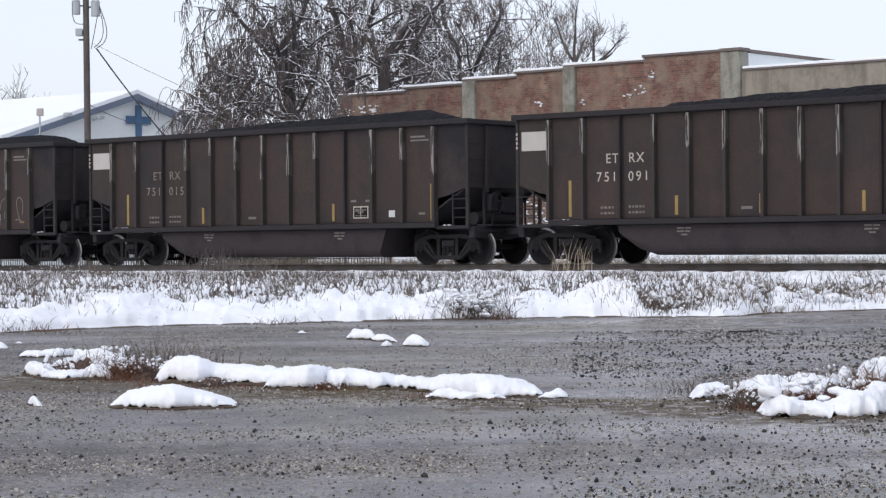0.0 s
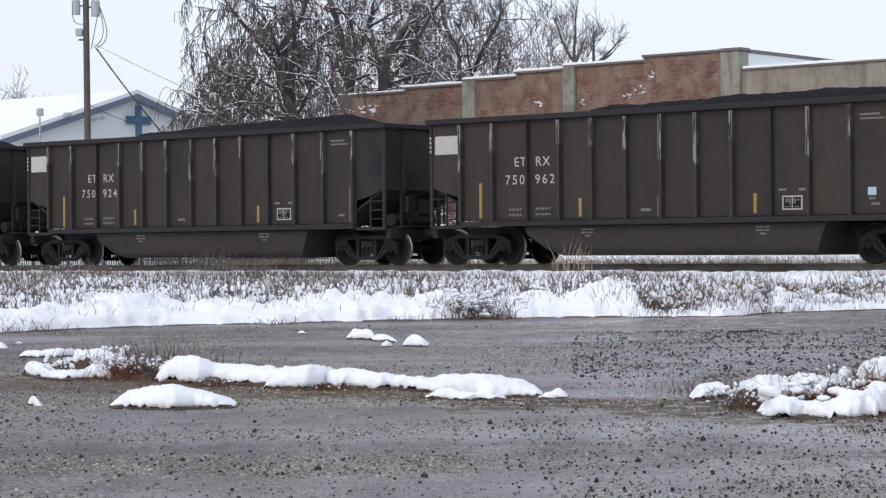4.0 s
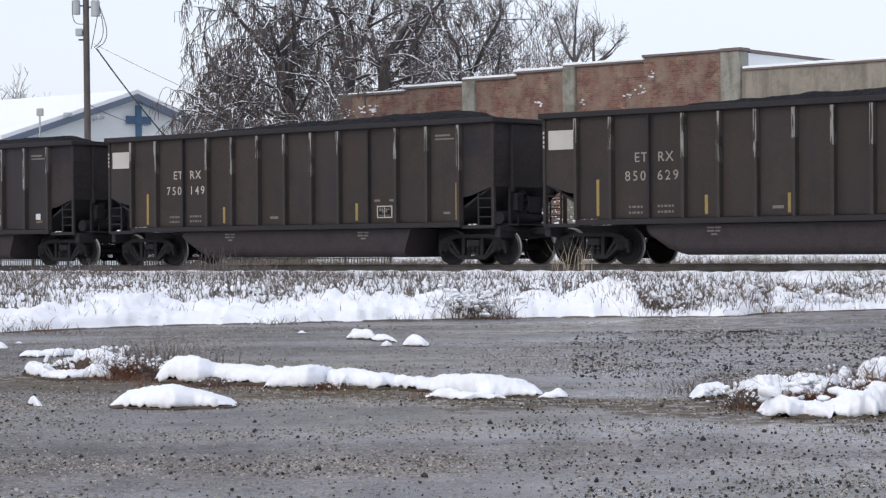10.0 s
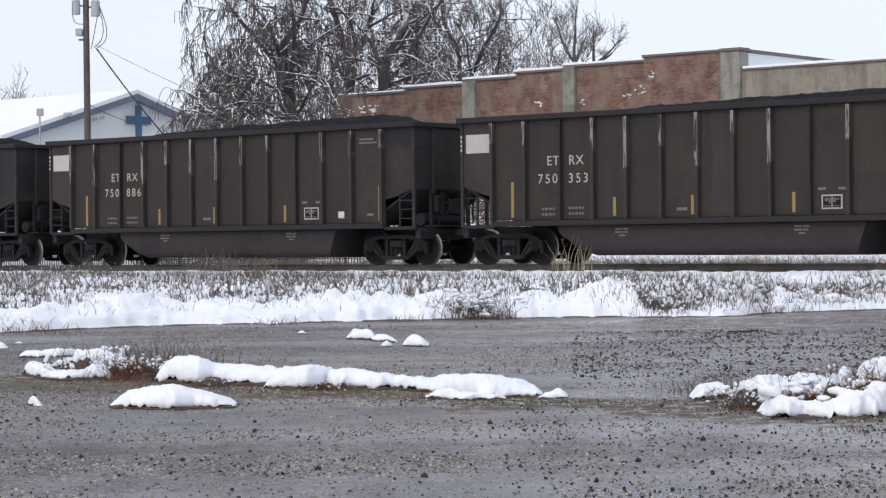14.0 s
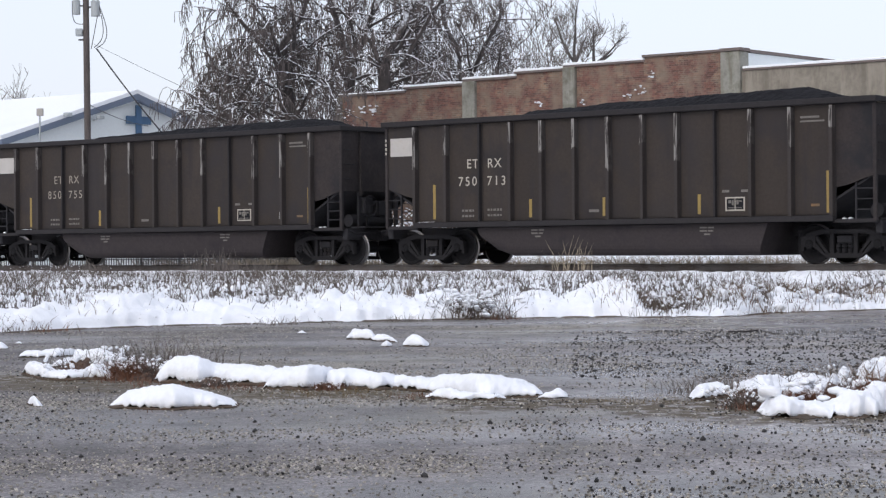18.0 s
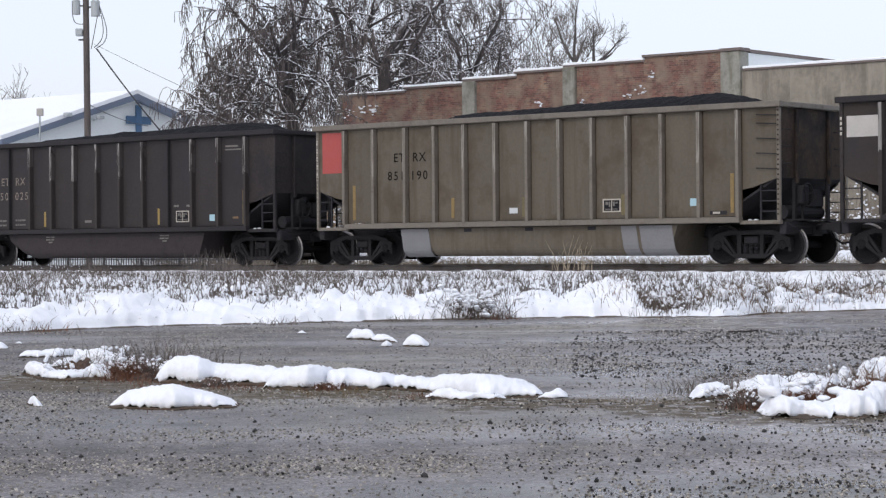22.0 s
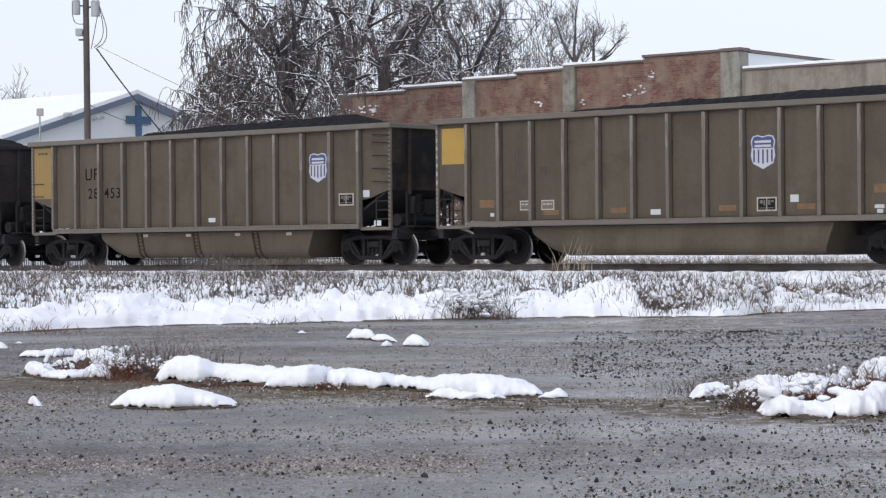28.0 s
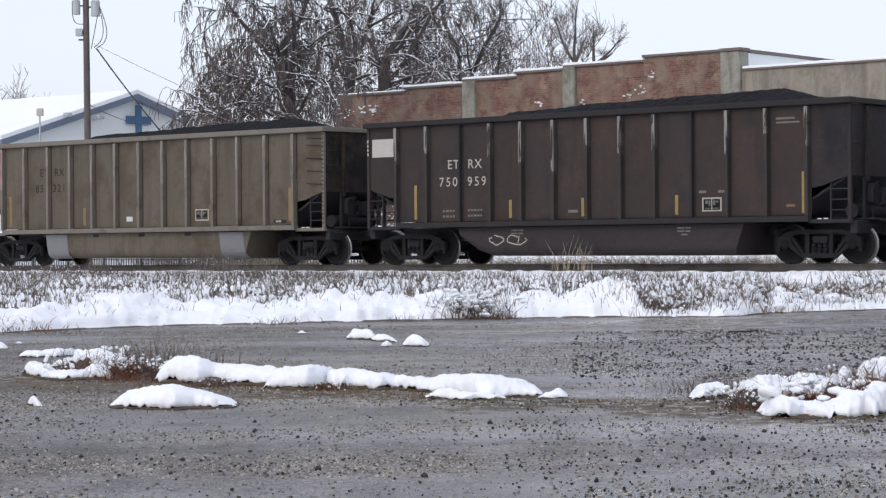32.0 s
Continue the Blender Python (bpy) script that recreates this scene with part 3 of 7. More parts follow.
def make_snow_bank():
    """The thick snow along the edge of the lot: a steep ragged lip, a crest, and a slope that thins out into the weeds."""
    nx, ny = 620, 90
    verts, live = [], []
    for j in range(ny):
        for i in range(nx):
            x = -10 + 22 * i / (nx - 1)
            a = -0.35 + 4.6 * (j / (ny - 1)) ** 1.5
            y = lot_edge(x) + a + 0.06
            lip = 0.10 * noise.noise((x * 1.7, 3.1, 0)) + 0.10 * noise.noise((x * 5.3, 7.7, 0)) + 0.03 * noise.noise((x * 15, 1.7, 0))
            b = a - lip
            crest = float(np.interp(x, CREST_X, CREST_Z)) * (1 + 0.10 * noise.noise((x * 3.0, 4.0, 0)))
            if b <= 0:
                h = 0.0
            elif b < 1.3:
                h = crest * (0.42 * min(1.0, b / 0.16) ** 0.5 + 0.58 * step01(b / 1.3) ** 0.85)
            else:
                h = crest
            h *= 1 + 0.22 * noise.noise((x * 2.2, y * 1.6, 6.5)) + 0.24 * noise.noise((x * 5.2, y * 4.0, 1.5)) + 0.15 * noise.noise((x * 11, y * 7, 1.5)) + 0.08 * noise.noise((x * 26, y * 15, 2.5))
            gap = 0.004 + 0.022 * max(0.0, noise.noise((x * 2.7, 2.2, 1.0)) + 0.5 * noise.noise((x * 8, 4.2, 1.0)))
            top = max(gap, h)
            g = ground_z(x, y)
            thin = step01((a - 1.7 - 0.7 * noise.noise((x * 0.9, y * 0.5, 8.8))) / 1.5)
            z = top * (1 - thin) + (g - 0.06) * thin
            verts.append((x, y, max(z, g - 0.06)))
            live.append(b > -0.13 and z > g - 0.03)
    faces = []
    for j in range(ny - 1):
        for i in range(nx - 1):
            q = (j * nx + i, j * nx + i + 1, (j + 1) * nx + i + 1, (j + 1) * nx + i)
            if all(live[k] for k in q):
                faces.append(q)
    ob = part("snow_bank", raw_mesh("snow_bank", verts, faces, True), "snow")
    tagged(ob, "thick lumpy snow along the edge of the asphalt", "snow", kind="stuff")


make_snow_bank()


def surface_z(x, y):
    """The top of the ground, or of the thick snow along the lot where it lies higher."""
    g, a = ground_z(x, y), y - lot_edge(x)
    if a <= 0.1 or a > 3.3:
        return g
    crest = float(np.interp(x, CREST_X, CREST_Z))
    return max(g, crest * (0.42 + 0.58 * step01(a / 1.3) ** 0.85) * (1 - step01((a - 1.7) / 1.5)) - 0.04)


def track_snow(name, o0, o1, height, label, seed, s0=-34, s1=30, ragged=1.0):
    """A low uneven bank of snow that runs along the line between two offsets from its middle."""
    n, m, verts, faces = 420, 12, [], []
    for i in range(n):
        s = s0 + (s1 - s0) * i / (n - 1)
        for j in range(m):
            v = j / (m - 1)
            o = o0 + (o1 - o0) * v + 0.25 * ragged * noise.noise((s * 1.3, seed, 0)) * (1 - v)
            p = AXIS + ALONG * s + ACROSS * o
            swell = 1 + ragged * (0.5 * noise.noise((s * 0.9, o * 0.8, seed)) + 0.45 * noise.noise((s * 3.1, o * 2.5, seed)) + 0.25 * noise.noise((s * 8, o * 6, seed)))
            verts.append((p.x, p.y, ground_z(p.x, p.y) - 0.05 + (height + 0.05) * max(0.0, swell) * math.sin(math.pi * min(1.0, v * 0.98 + 0.01)) ** 0.6))
    for i in range(n - 1):
        faces += [(i * m + j, (i + 1) * m + j, (i + 1) * m + j + 1, i * m + j + 1) for j in range(m - 1)]
    tagged(part(name, raw_mesh(name, verts, faces, True), "snow"), label, "snow", kind="stuff")


track_snow("shoulder_snow", -3.9, -2.2, 0.075, "clean snow on the shoulder beside the rail", 3.0)
# this rise is added: its near slope catches sky light below the cars
track_snow("far_bank_snow", 9.0, 14.5, 0.85, "added snow-covered rise beyond the railway line", 7.0, -16, 30, 0.5)


def make_bank_foot():
    """A ragged dark strip where asphalt meets snow: bare soil, matted grass, painted lip shade."""
    n, verts, faces = 500, [], []
    for i in range(n):
        x = -10 + 22 * i / (n - 1)
        w = 0.18 + 0.40 * noise.noise((x * 1.3, 5.1, 0)) + 0.40 * noise.noise((x * 5.5, 8.1, 0))
        near, mid = lot_edge(x) - max(0.02, w), lot_edge(x) + 0.1
        for y, h in ((near, -0.01), ((near + mid) / 2, 0.010 + 0.018 * noise.noise((x * 9, 1.0, 0))), (mid, 0.02), (mid + 0.6, 0.0)):
            verts.append((x, y, ground_z(x, y) + h))
        if i:
            k = 4 * (i - 1)
            faces += [(k + q, k + q + 4, k + q + 5, k + q + 1) for q in range(3)]
    ob = part("bank_foot", raw_mesh("bank_foot", verts, faces, True), "soil")
    tagged(ob, "dark soil, matted grass and painted shade along the foot of the snow bank", "soil", kind="stuff")


make_bank_foot()


def heap_mesh(name, bumps, seed, cell, ragged=1.0, lumpy=1.0):
    """A low heap of overlapping swells (x, y, half length, half width, height), in one piece."""
    x0 = min(b[0] - b[2] for b in bumps) - 0.1
    x1 = max(b[0] + b[2] for b in bumps) + 0.1
    y0 = min(b[1] - b[3] for b in bumps) - 0.1
    y1 = max(b[1] + b[3] for b in bumps) + 0.1
    nx, ny = int((x1 - x0) / cell) + 2, int((y1 - y0) / (cell * 1.6)) + 2
    verts, hs = [], []
    for j in range(ny):
        for i in range(nx):
            x, y = x0 + (x1 - x0) * i / (nx - 1), y0 + (y1 - y0) * j / (ny - 1)
            wob = ragged * (0.26 * noise.noise((x * 4, y * 3, seed)) + 0.30 * noise.noise((x * 11, y * 5, seed + 3)) + 0.20 * noise.noise((x * 27, y * 9, seed + 5)))
            h = -0.1
            for bx, by, lx, ly, hz in bumps:
                r = max(0.0, math.hypot((x - bx) / lx, (y - by) / ly) + wob)
                if r < 1 and hz < 0:
                    h = h * step01((r - 0.45) / 0.5) if h > 0 else h
                elif r < 1:
                    h = max(h, hz * (1 - r ** 2.6) ** 0.55)
            h = h * max(0.12, 1 + lumpy * (0.28 * noise.noise((x * 5, y * 3, seed + 9)) + 0.16 * noise.noise((x * 17, y * 9, seed + 2)))) if h > 0 else h
            hs.append(h)
            verts.append((x, y, ground_z(x, y) + max(h, -0.02)))
    faces = []
    for j in range(ny - 1):
        for i in range(nx - 1):
            q = (j * nx + i, j * nx + i + 1, (j + 1) * nx + i + 1, (j + 1) * nx + i)
            if any(hs[k] > 0 for k in q):
                faces.append(q)
    # only the main body, no loose crumbs
    home = list(range(len(verts)))
    def root(k):
        while home[k] != k:
            home[k] = home[home[k]]
            k = home[k]
        return k
    for q in faces:
        for k in q[1:]:
            home[root(k)] = root(q[0])
    tally = {}
    for q in faces:
        tally[root(q[0])] = tally.get(root(q[0]), 0) + 1
    best = max(tally, key=tally.get)
    faces = [q for q in faces if root(q[0]) == best]
    used = sorted({k for q in faces for k in q})
    slot = {k: i for i, k in enumerate(used)}
    return raw_mesh(name, [verts[k] for k in used], [tuple(slot[k] for k in q) for q in faces], True)


def run_mesh(name, stations, depth, lift, seed, rough=1.0):
    """A rounded strip along stations (x, front y, height of the crown): a blunt ragged front edge and a long back."""
    xs, ys, zs = zip(*stations)
    span = [0.0]
    for p, q in zip(stations, stations[1:]):
        span.append(span[-1] + math.hypot(q[0] - p[0], 0.35 * (q[1] - p[1])))
    n = max(12, int(span[-1] / 0.012))
    m = 23
    arc = [math.pi * (k / (m - 2)) ** 1.1 for k in range(m - 1)]
    verts, faces = [], []
    def smooth(v, c):
        w = min(0.05, span[-1] * (0.04 if span[-1] > 0.45 else 0.14))
        return sum(float(np.interp(c + o * w, span, v)) for o in (-1, -0.5, 0, 0.5, 1)) / 5
    for i in range(n + 1):
        c = span[-1] * i / n
        end = min(1.0, min(c, span[-1] - c) / 0.09 + 0.02) ** 0.5
        x, yf, h = smooth(xs, c), smooth(ys, c), smooth(zs, c) * end
        lobe = 0.07 * rough * noise.noise((x * 6, seed, 0)) + 0.035 * rough * noise.noise((x * 15, seed, 2))
        low = min(0.65 * h, max(0.002, lift * (1 + 1.4 * rough * noise.noise((x * 9, seed, 5)) + 1.2 * rough * noise.noise((x * 27, seed, 7)))))
        d = depth * (0.55 + 0.45 * end)
        yb = yf + (depth - d) / 2
        verts.append((x, yb + lobe + 0.10, ground_z(x, yf) + low + 0.004))
        for t in arc:
            fore = max(0.0, math.cos(t))
            y = yb + d * (0.5 - 0.5 * math.cos(t)) + lobe * fore ** 2
            swell = 1 + rough * (0.16 * noise.noise((x * 4, y * 3.4, seed)) + 0.15 * noise.noise((x * 9, y * 7, seed + 4)) + 0.10 * noise.noise((x * 21, y * 13, seed)))
            tuck = low * fore ** 4
            z = tuck + (h - tuck) * math.sin(t) ** 0.7 * (1 + (swell - 1) * (0.35 + 0.65 * fore)) + 0.008 * rough * noise.noise((x * 45, y * 25, seed)) * math.sin(t)
            push = 0.022 * rough * math.sin(t) * noise.noise((x * 9, y * 9, z * 16 + seed)) + 0.012 * rough * math.sin(t) * noise.noise((x * 23, y * 21, z * 34 + seed))
            verts.append((x, y - push, ground_z(x, y) + max(0.001, z + 0.5 * push)))
    for i in range(n):
        faces += [(i * m + k, i * m + k + 1, (i + 1) * m + k + 1, (i + 1) * m + k) for k in range(m - 1)]
    faces += [tuple(range(m)), tuple(n * m + k for k in reversed(range(m)))]
    return raw_mesh(name, verts, faces, True)


def snow_run(stations, depth, lift, label, seed, rough=1.0):
    """Old snow on the lot, on a mat of dead grass and soil that shows along its melted foot."""
    ob = tagged(part("snow_patch", run_mesh("snow_patch", stations, depth, lift, seed, rough), "snow"), label, "snow", "snow patches on the lot")
    under = [(x, y - 0.05, max(0.006, lift * 1.25)) for x, y, z in stations]
    part("soil_mat", run_mesh("soil_mat", under, depth + 0.1, 0.0, seed + 40, 1.6), "soil", ob, "brown soil and dead grass")
    return ob


LONG = "long ridge of old snow over dead grass on the lot"
HEAP = "lumpy heap of snow over red-brown dead weeds"
CLOD = "small clod of snow on the asphalt"
for k, (stations, deep, lift, label) in enumerate((
        ([(-4.71, 24.43, 0.03), (-4.62, 24.41, 0.074), (-4.44, 24.38, 0.070), (-4.27, 24.48, 0.088), (-4.12, 24.9, 0.075)], 0.30, 0.012, LONG),
        ([(-4.01, 21.01, 0.08), (-3.9, 20.81, 0.133), (-3.68, 20.32, 0.112), (-3.55, 20.22, 0.103)], 0.40, 0.022, LONG),
        ([(-3.70, 20.25, 0.08), (-3.42, 20.02, 0.080), (-3.28, 20.09, 0.092), (-3.17, 20.17, 0.145), (-3.08, 20.15, 0.097), (-3.01, 20.15, 0.05)], 0.36, 0.02, LONG),
        ([(-3.98, 22.2, 0.05), (-3.87, 22.2, 0.075), (-3.76, 22.4, 0.085)], 0.9, 0.012, LONG),
        ([(-3.79, 22.5, 0.16), (-3.55, 21.94, 0.180), (-3.37, 21.7, 0.205), (-3.19, 21.58, 0.14), (-3.08, 21.47, 0.11)], 0.35, 0.02, LONG),
        ([(-2.60, 19.7, 0.05), (-2.52, 19.6, 0.13), (-2.43, 19.55, 0.21), (-2.26, 19.45, 0.238), (-2.13, 19.2, 0.225), (-2.07, 19.34, 0.178), (-2.01, 19.55, 0.150), (-1.85, 19.12, 0.166), (-1.68, 19.1, 0.156), (-1.52, 18.98, 0.152), (-1.36, 18.95, 0.13)], 0.55, 0.028, LONG),
        ([(-1.53, 18.56, 0.03), (-1.43, 18.55, 0.160), (-1.25, 18.46, 0.186), (-1.11, 18.36, 0.208), (-1.04, 18.55, 0.176), (-0.97, 18.9, 0.15), (-0.88, 18.95, 0.10)], 0.5, 0.028, LONG),
        ([(-1.03, 18.9, 0.10), (-0.93, 18.4, 0.165), (-0.76, 18.55, 0.164), (-0.66, 18.46, 0.143), (-0.54, 18.26, 0.131), (-0.42, 18.45, 0.11), (-0.32, 18.6, 0.09)], 0.45, 0.026, LONG),
        ([(-0.50, 18.51, 0.08), (-0.35, 18.34, 0.11), (-0.27, 18.13, 0.108), (-0.17, 18.08, 0.112), (-0.04, 18.25, 0.09)], 0.40, 0.026, LONG),
        ([(-0.19, 18.1, 0.05), (0.0, 17.87, 0.142), (0.15, 17.5, 0.161), (0.28, 17.15, 0.17), (0.48, 17.2, 0.154), (0.61, 17.25, 0.123), (0.72, 17.23, 0.074), (0.8, 17.34, 0.02)], 0.6, 0.016, LONG),
        ([(-0.16, 17.27, 0.012), (-0.05, 17.19, 0.063), (0.03, 17.05, 0.084), (0.11, 16.98, 0.066), (0.27, 16.92, 0.053), (0.4, 16.95, 0.04), (0.49, 17.06, 0.02)], 0.24, 0.012, LONG),
        ([(0.70, 17.04, 0.01), (0.8, 17.03, 0.034), (0.85, 17.09, 0.062), (0.9, 17.08, 0.076), (0.95, 17.12, 0.049), (0.98, 17.14, 0.015)], 0.25, 0.008, "small clod of snow at the end of the ridge"),
        ([(-2.52, 16.48, 0.014), (-2.46, 16.47, 0.061), (-2.35, 16.4, 0.124), (-2.22, 16.33, 0.140), (-2.11, 16.26, 0.169), (-2.0, 16.2, 0.176), (-1.84, 16.32, 0.136), (-1.7, 16.33, 0.094), (-1.58, 16.41, 0.048), (-1.53, 16.43, 0.014)], 0.45, 0.020, "low oval heap of snow on the wet asphalt"),
        ([(-3.20, 17.0, 0.025), (-3.11, 16.72, 0.078), (-3.06, 16.62, 0.067), (-3.01, 16.59, 0.025)], 0.15, 0.004, CLOD),
        ([(-1.27, 28.67, 0.05), (-1.18, 28.84, 0.124), (-1.02, 28.63, 0.138), (-0.92, 28.43, 0.115), (-0.85, 28.42, 0.06)], 0.45, 0.014, "small heap of snow on the wet asphalt"),
        ([(-0.93, 28.25, 0.07), (-0.75, 28.05, 0.086), (-0.65, 27.86, 0.057), (-0.57, 27.67, 0.015)], 0.35, 0.013, "small heap of snow on the wet asphalt"),
        ([(-0.77, 26.73, 0.03), (-0.68, 26.56, 0.084), (-0.61, 26.7, 0.025)], 0.25, 0.007, CLOD),
        ([(-0.51, 26.68, 0.02), (-0.43, 26.51, 0.114), (-0.32, 26.49, 0.154), (-0.25, 26.48, 0.093), (-0.15, 26.62, 0.02)], 0.4, 0.013, "small rounded heap of snow on the wet asphalt"),
        ([(-2.05, 30.76, 0.015), (-1.97, 30.75, 0.05), (-1.90, 30.73, 0.02)], 0.25, 0.007, CLOD),
        ([(-5.50, 26.94, 0.06), (-5.35, 26.77, 0.089), (-5.28, 26.76, 0.03)], 0.3, 0.007, CLOD),
        ([(-5.47, 28.25, 0.028), (-5.42, 28.24, 0.046), (-5.37, 28.23, 0.015)], 0.2, 0.006, CLOD),
        ([(1.86, 16.71, 0.015), (1.92, 16.62, 0.106), (2.04, 16.85, 0.115), (2.16, 17.0, 0.107), (2.25, 17.05, 0.07)], 0.45, 0.024, "rounded heap of snow at a clump of dead grass"),
        ([(2.30, 17.5, 0.065), (2.39, 17.3, 0.092), (2.45, 17.0, 0.156), (2.61, 17.2, 0.135), (2.73, 17.4, 0.105), (2.82, 17.5, 0.140), (2.92, 17.31, 0.153), (3.03, 17.36, 0.122), (3.17, 17.6, 0.08)], 0.5, 0.03, HEAP),
        ([(2.16, 15.1, 0.02), (2.20, 15.0, 0.10), (2.27, 14.92, 0.145), (2.34, 14.86, 0.125), (2.42, 14.87, 0.085), (2.52, 14.91, 0.095), (2.64, 14.89, 0.10), (2.7, 14.84, 0.13), (2.78, 14.84, 0.175), (2.89, 14.97, 0.172), (3.15, 15.4, 0.185)], 0.45, 0.014, HEAP),
        ([(2.60, 16.14, 0.05), (2.77, 16.36, 0.108), (2.95, 16.84, 0.147), (3.13, 17.5, 0.14)], 0.26, 0.02, HEAP),
        ([(3.11, 17.62, 0.14), (3.15, 17.55, 0.193), (3.26, 17.7, 0.154), (3.34, 17.74, 0.06)], 0.3, 0.03, HEAP),
        ([(3.37, 18.02, 0.13), (3.48, 18.16, 0.198), (3.58, 18.3, 0.218), (3.85, 18.43, 0.19)], 0.4, 0.03, HEAP))):
    snow_run(stations, deep, lift, label, 10 + k, 0.7 if label == CLOD else 2.1 if label == HEAP else 1.25)


def weed_mound(bumps, seed):
    """A matted clump of dead weeds that stands clear of the snow."""
    ob = part("weed_mound", heap_mesh("weed_mound", bumps, seed, 0.02, 1.3, 2.4), "weed_mat")
    tagged(ob, "matted clump of red-brown dead weeds in the snow", "dead grass", "clumps of weeds on the lot", "stuff")


weed_mound([(2.19, 16.0, 0.13, 0.22, 0.085)], 81)
weed_mound([(2.58, 16.15, 0.10, 0.2, 0.07)], 82)
weed_mound([(2.97, 16.7, 0.15, 0.2, 0.10)], 83)
weed_mound([(3.34, 17.2, 0.15, 0.2, 0.10)], 84)
weed_mound([(-3.38, 20.6, 0.12, 0.25, 0.14)], 85)
weed_mound([(-2.80, 20.1, 0.22, 0.3, 0.06)], 86)
weed_mound([(-1.97, 19.2, 0.13, 0.2, 0.05)], 87)
weed_mound([(-0.99, 18.55, 0.07, 0.16, 0.05)], 88)


# ---- the railway ----
def make_track():
    track = tagged(new("railway_track"), "straight railway line of steel rails on snowy ties", "railway", kind="structure")
    track.matrix_basis = by_track(0, 0, 0)
    head = [(-0.07, 0.0), (0.07, 0.0), (0.07, 0.012), (0.012, 0.03), (0.012, 0.125), (0.036, 0.14), (0.036, 0.172), (0.028, 0.18),
            (-0.028, 0.18), (-0.036, 0.172), (-0.036, 0.14), (-0.012, 0.125), (-0.012, 0.03), (-0.07, 0.012)]
    for side in (-0.755, 0.755):
        part("rail", prismed([(a + side, b + RAIL_TOP - 0.18) for a, b in head], -430, 430, "x"), "rail_steel", track)
    tie = mesh_from(boxed(-0.115, 0.115, -1.3, 1.3, -0.10, 0.012, bevel=0.015), "tie")
    for i in range(100):
        ob = part("tie", tie, "tie_wood", track)
        ob.location = (-29 + 0.51 * i, 0, RAIL_TOP - 0.18)
    plate = mesh_from(boxed(-0.09, 0.09, -0.16, 0.16, 0.012, 0.03, bevel=0.004), "tie_plate")
    for i in range(100):
        ob = part("tie_plate", plate, "rail_steel", track)
        ob.location = (-29 + 0.51 * i, -0.755, RAIL_TOP - 0.18)


make_track()


# ---- brick warehouse beyond the line ----
def snow_strip(x0, x1, y0, y1, z, thick):
    """A rounded, slightly uneven strip of snow."""
    n = max(6, int((x1 - x0) / 0.25))
    prof = [(0.0, 0.0), (0.0, 0.6), (0.12, 1.0), (0.85, 1.0), (1.0, 0.5), (1.0, 0.0)]
    verts, faces, k = [], [], len(prof)
    for i in range(n + 1):
        x = x0 + (x1 - x0) * i / n
        h = thick * (1 + 0.35 * noise.noise((x * 1.3, y0, z)))
        verts += [(x, y0 + (y1 - y0) * a, z + h * c) for a, c in prof]
    for i in range(n):
        faces += [(i * k + j, i * k + (j + 1) % k, (i + 1) * k + (j + 1) % k, (i + 1) * k + j) for j in range(k)]
    faces += [tuple(range(k)), tuple(n * k + j for j in reversed(range(k)))]
    return raw_mesh("snow_strip", verts, faces)


def make_warehouse():
    w = tagged(new("brick_warehouse"), "old red-brick warehouse with stepped snow-capped parapet", "building")
    w.matrix_basis = by_track(0, 21.4, 0)
    bays = [(-24.4, -20.9, 7.46), (-20.9, -17.87, 7.60), (-17.87, -15.3, 7.74), (-15.3, -12.97, 7.90), (-12.97, -9.36, 8.0), (-9.36, -5.6, 8.17)]
    for a, b, z in bays:
        part("brick_wall", boxed(a, b, 0, 0.35, -0.2, z), "brick", w)
        part("coping", boxed(a - 0.05, b + 0.03, -0.08, 0.43, z, z + 0.09, bevel=0.01), "coping", w, "dark coping of the parapet")
        if z < 8.1:
            part("snow_cap", snow_strip(a - 0.05, b + 0.03, -0.08, 0.42, z + 0.088, 0.05 if z < 7.5 else 0.09), "roof_snow", w, "snow lying on the coping")
    for a, b, z in ((-17.87, -17.24, 7.75), (-12.98, -12.42, 8.03)):
        part("pilaster", boxed(a, b, -0.16, 0.2, -0.2, z - 0.02, bevel=0.02), "pale_concrete", w, "pale concrete pilaster")
    part("pilaster", boxed(-24.62, -24.3, -0.10, 0.2, -0.2, 7.44, bevel=0.02), "concrete", w, "stained concrete pilaster")
    part("corner_pier", boxed(-5.99, -5.18, -0.12, 0.5, -0.2, 8.155, bevel=0.02), "pale_concrete", w, "mossy concrete corner pier")
    part("coping", boxed(-6.02, -5.12, -0.16, 0.5, 8.16, 8.275, bevel=0.01), "coping", w)
    # the return of the parapet and the roof behind
    part("end_wall", boxed(-5.5, -5.2, 0.5, 14, -0.2, 8.12), "church_wall", w, "white-washed end wall")
    part("coping", boxed(-5.6, -5.12, 0.504, 14, 8.13, 8.24, bevel=0.01), "coping", w)
    part("back_wall", boxed(-24.4, -5.5, 13.65, 14.0, -0.2, 7.2), "brick", w)
    part("left_wall", boxed(-24.4, -24.05, 0.35, 13.65, -0.2, 7.2), "brick", w)
    part("roof", boxed(-24.05, -5.5, 0.35, 13.65, 6.9, 7.2), "roof_snow", w, "flat roof under snow")
    return w


make_warehouse()


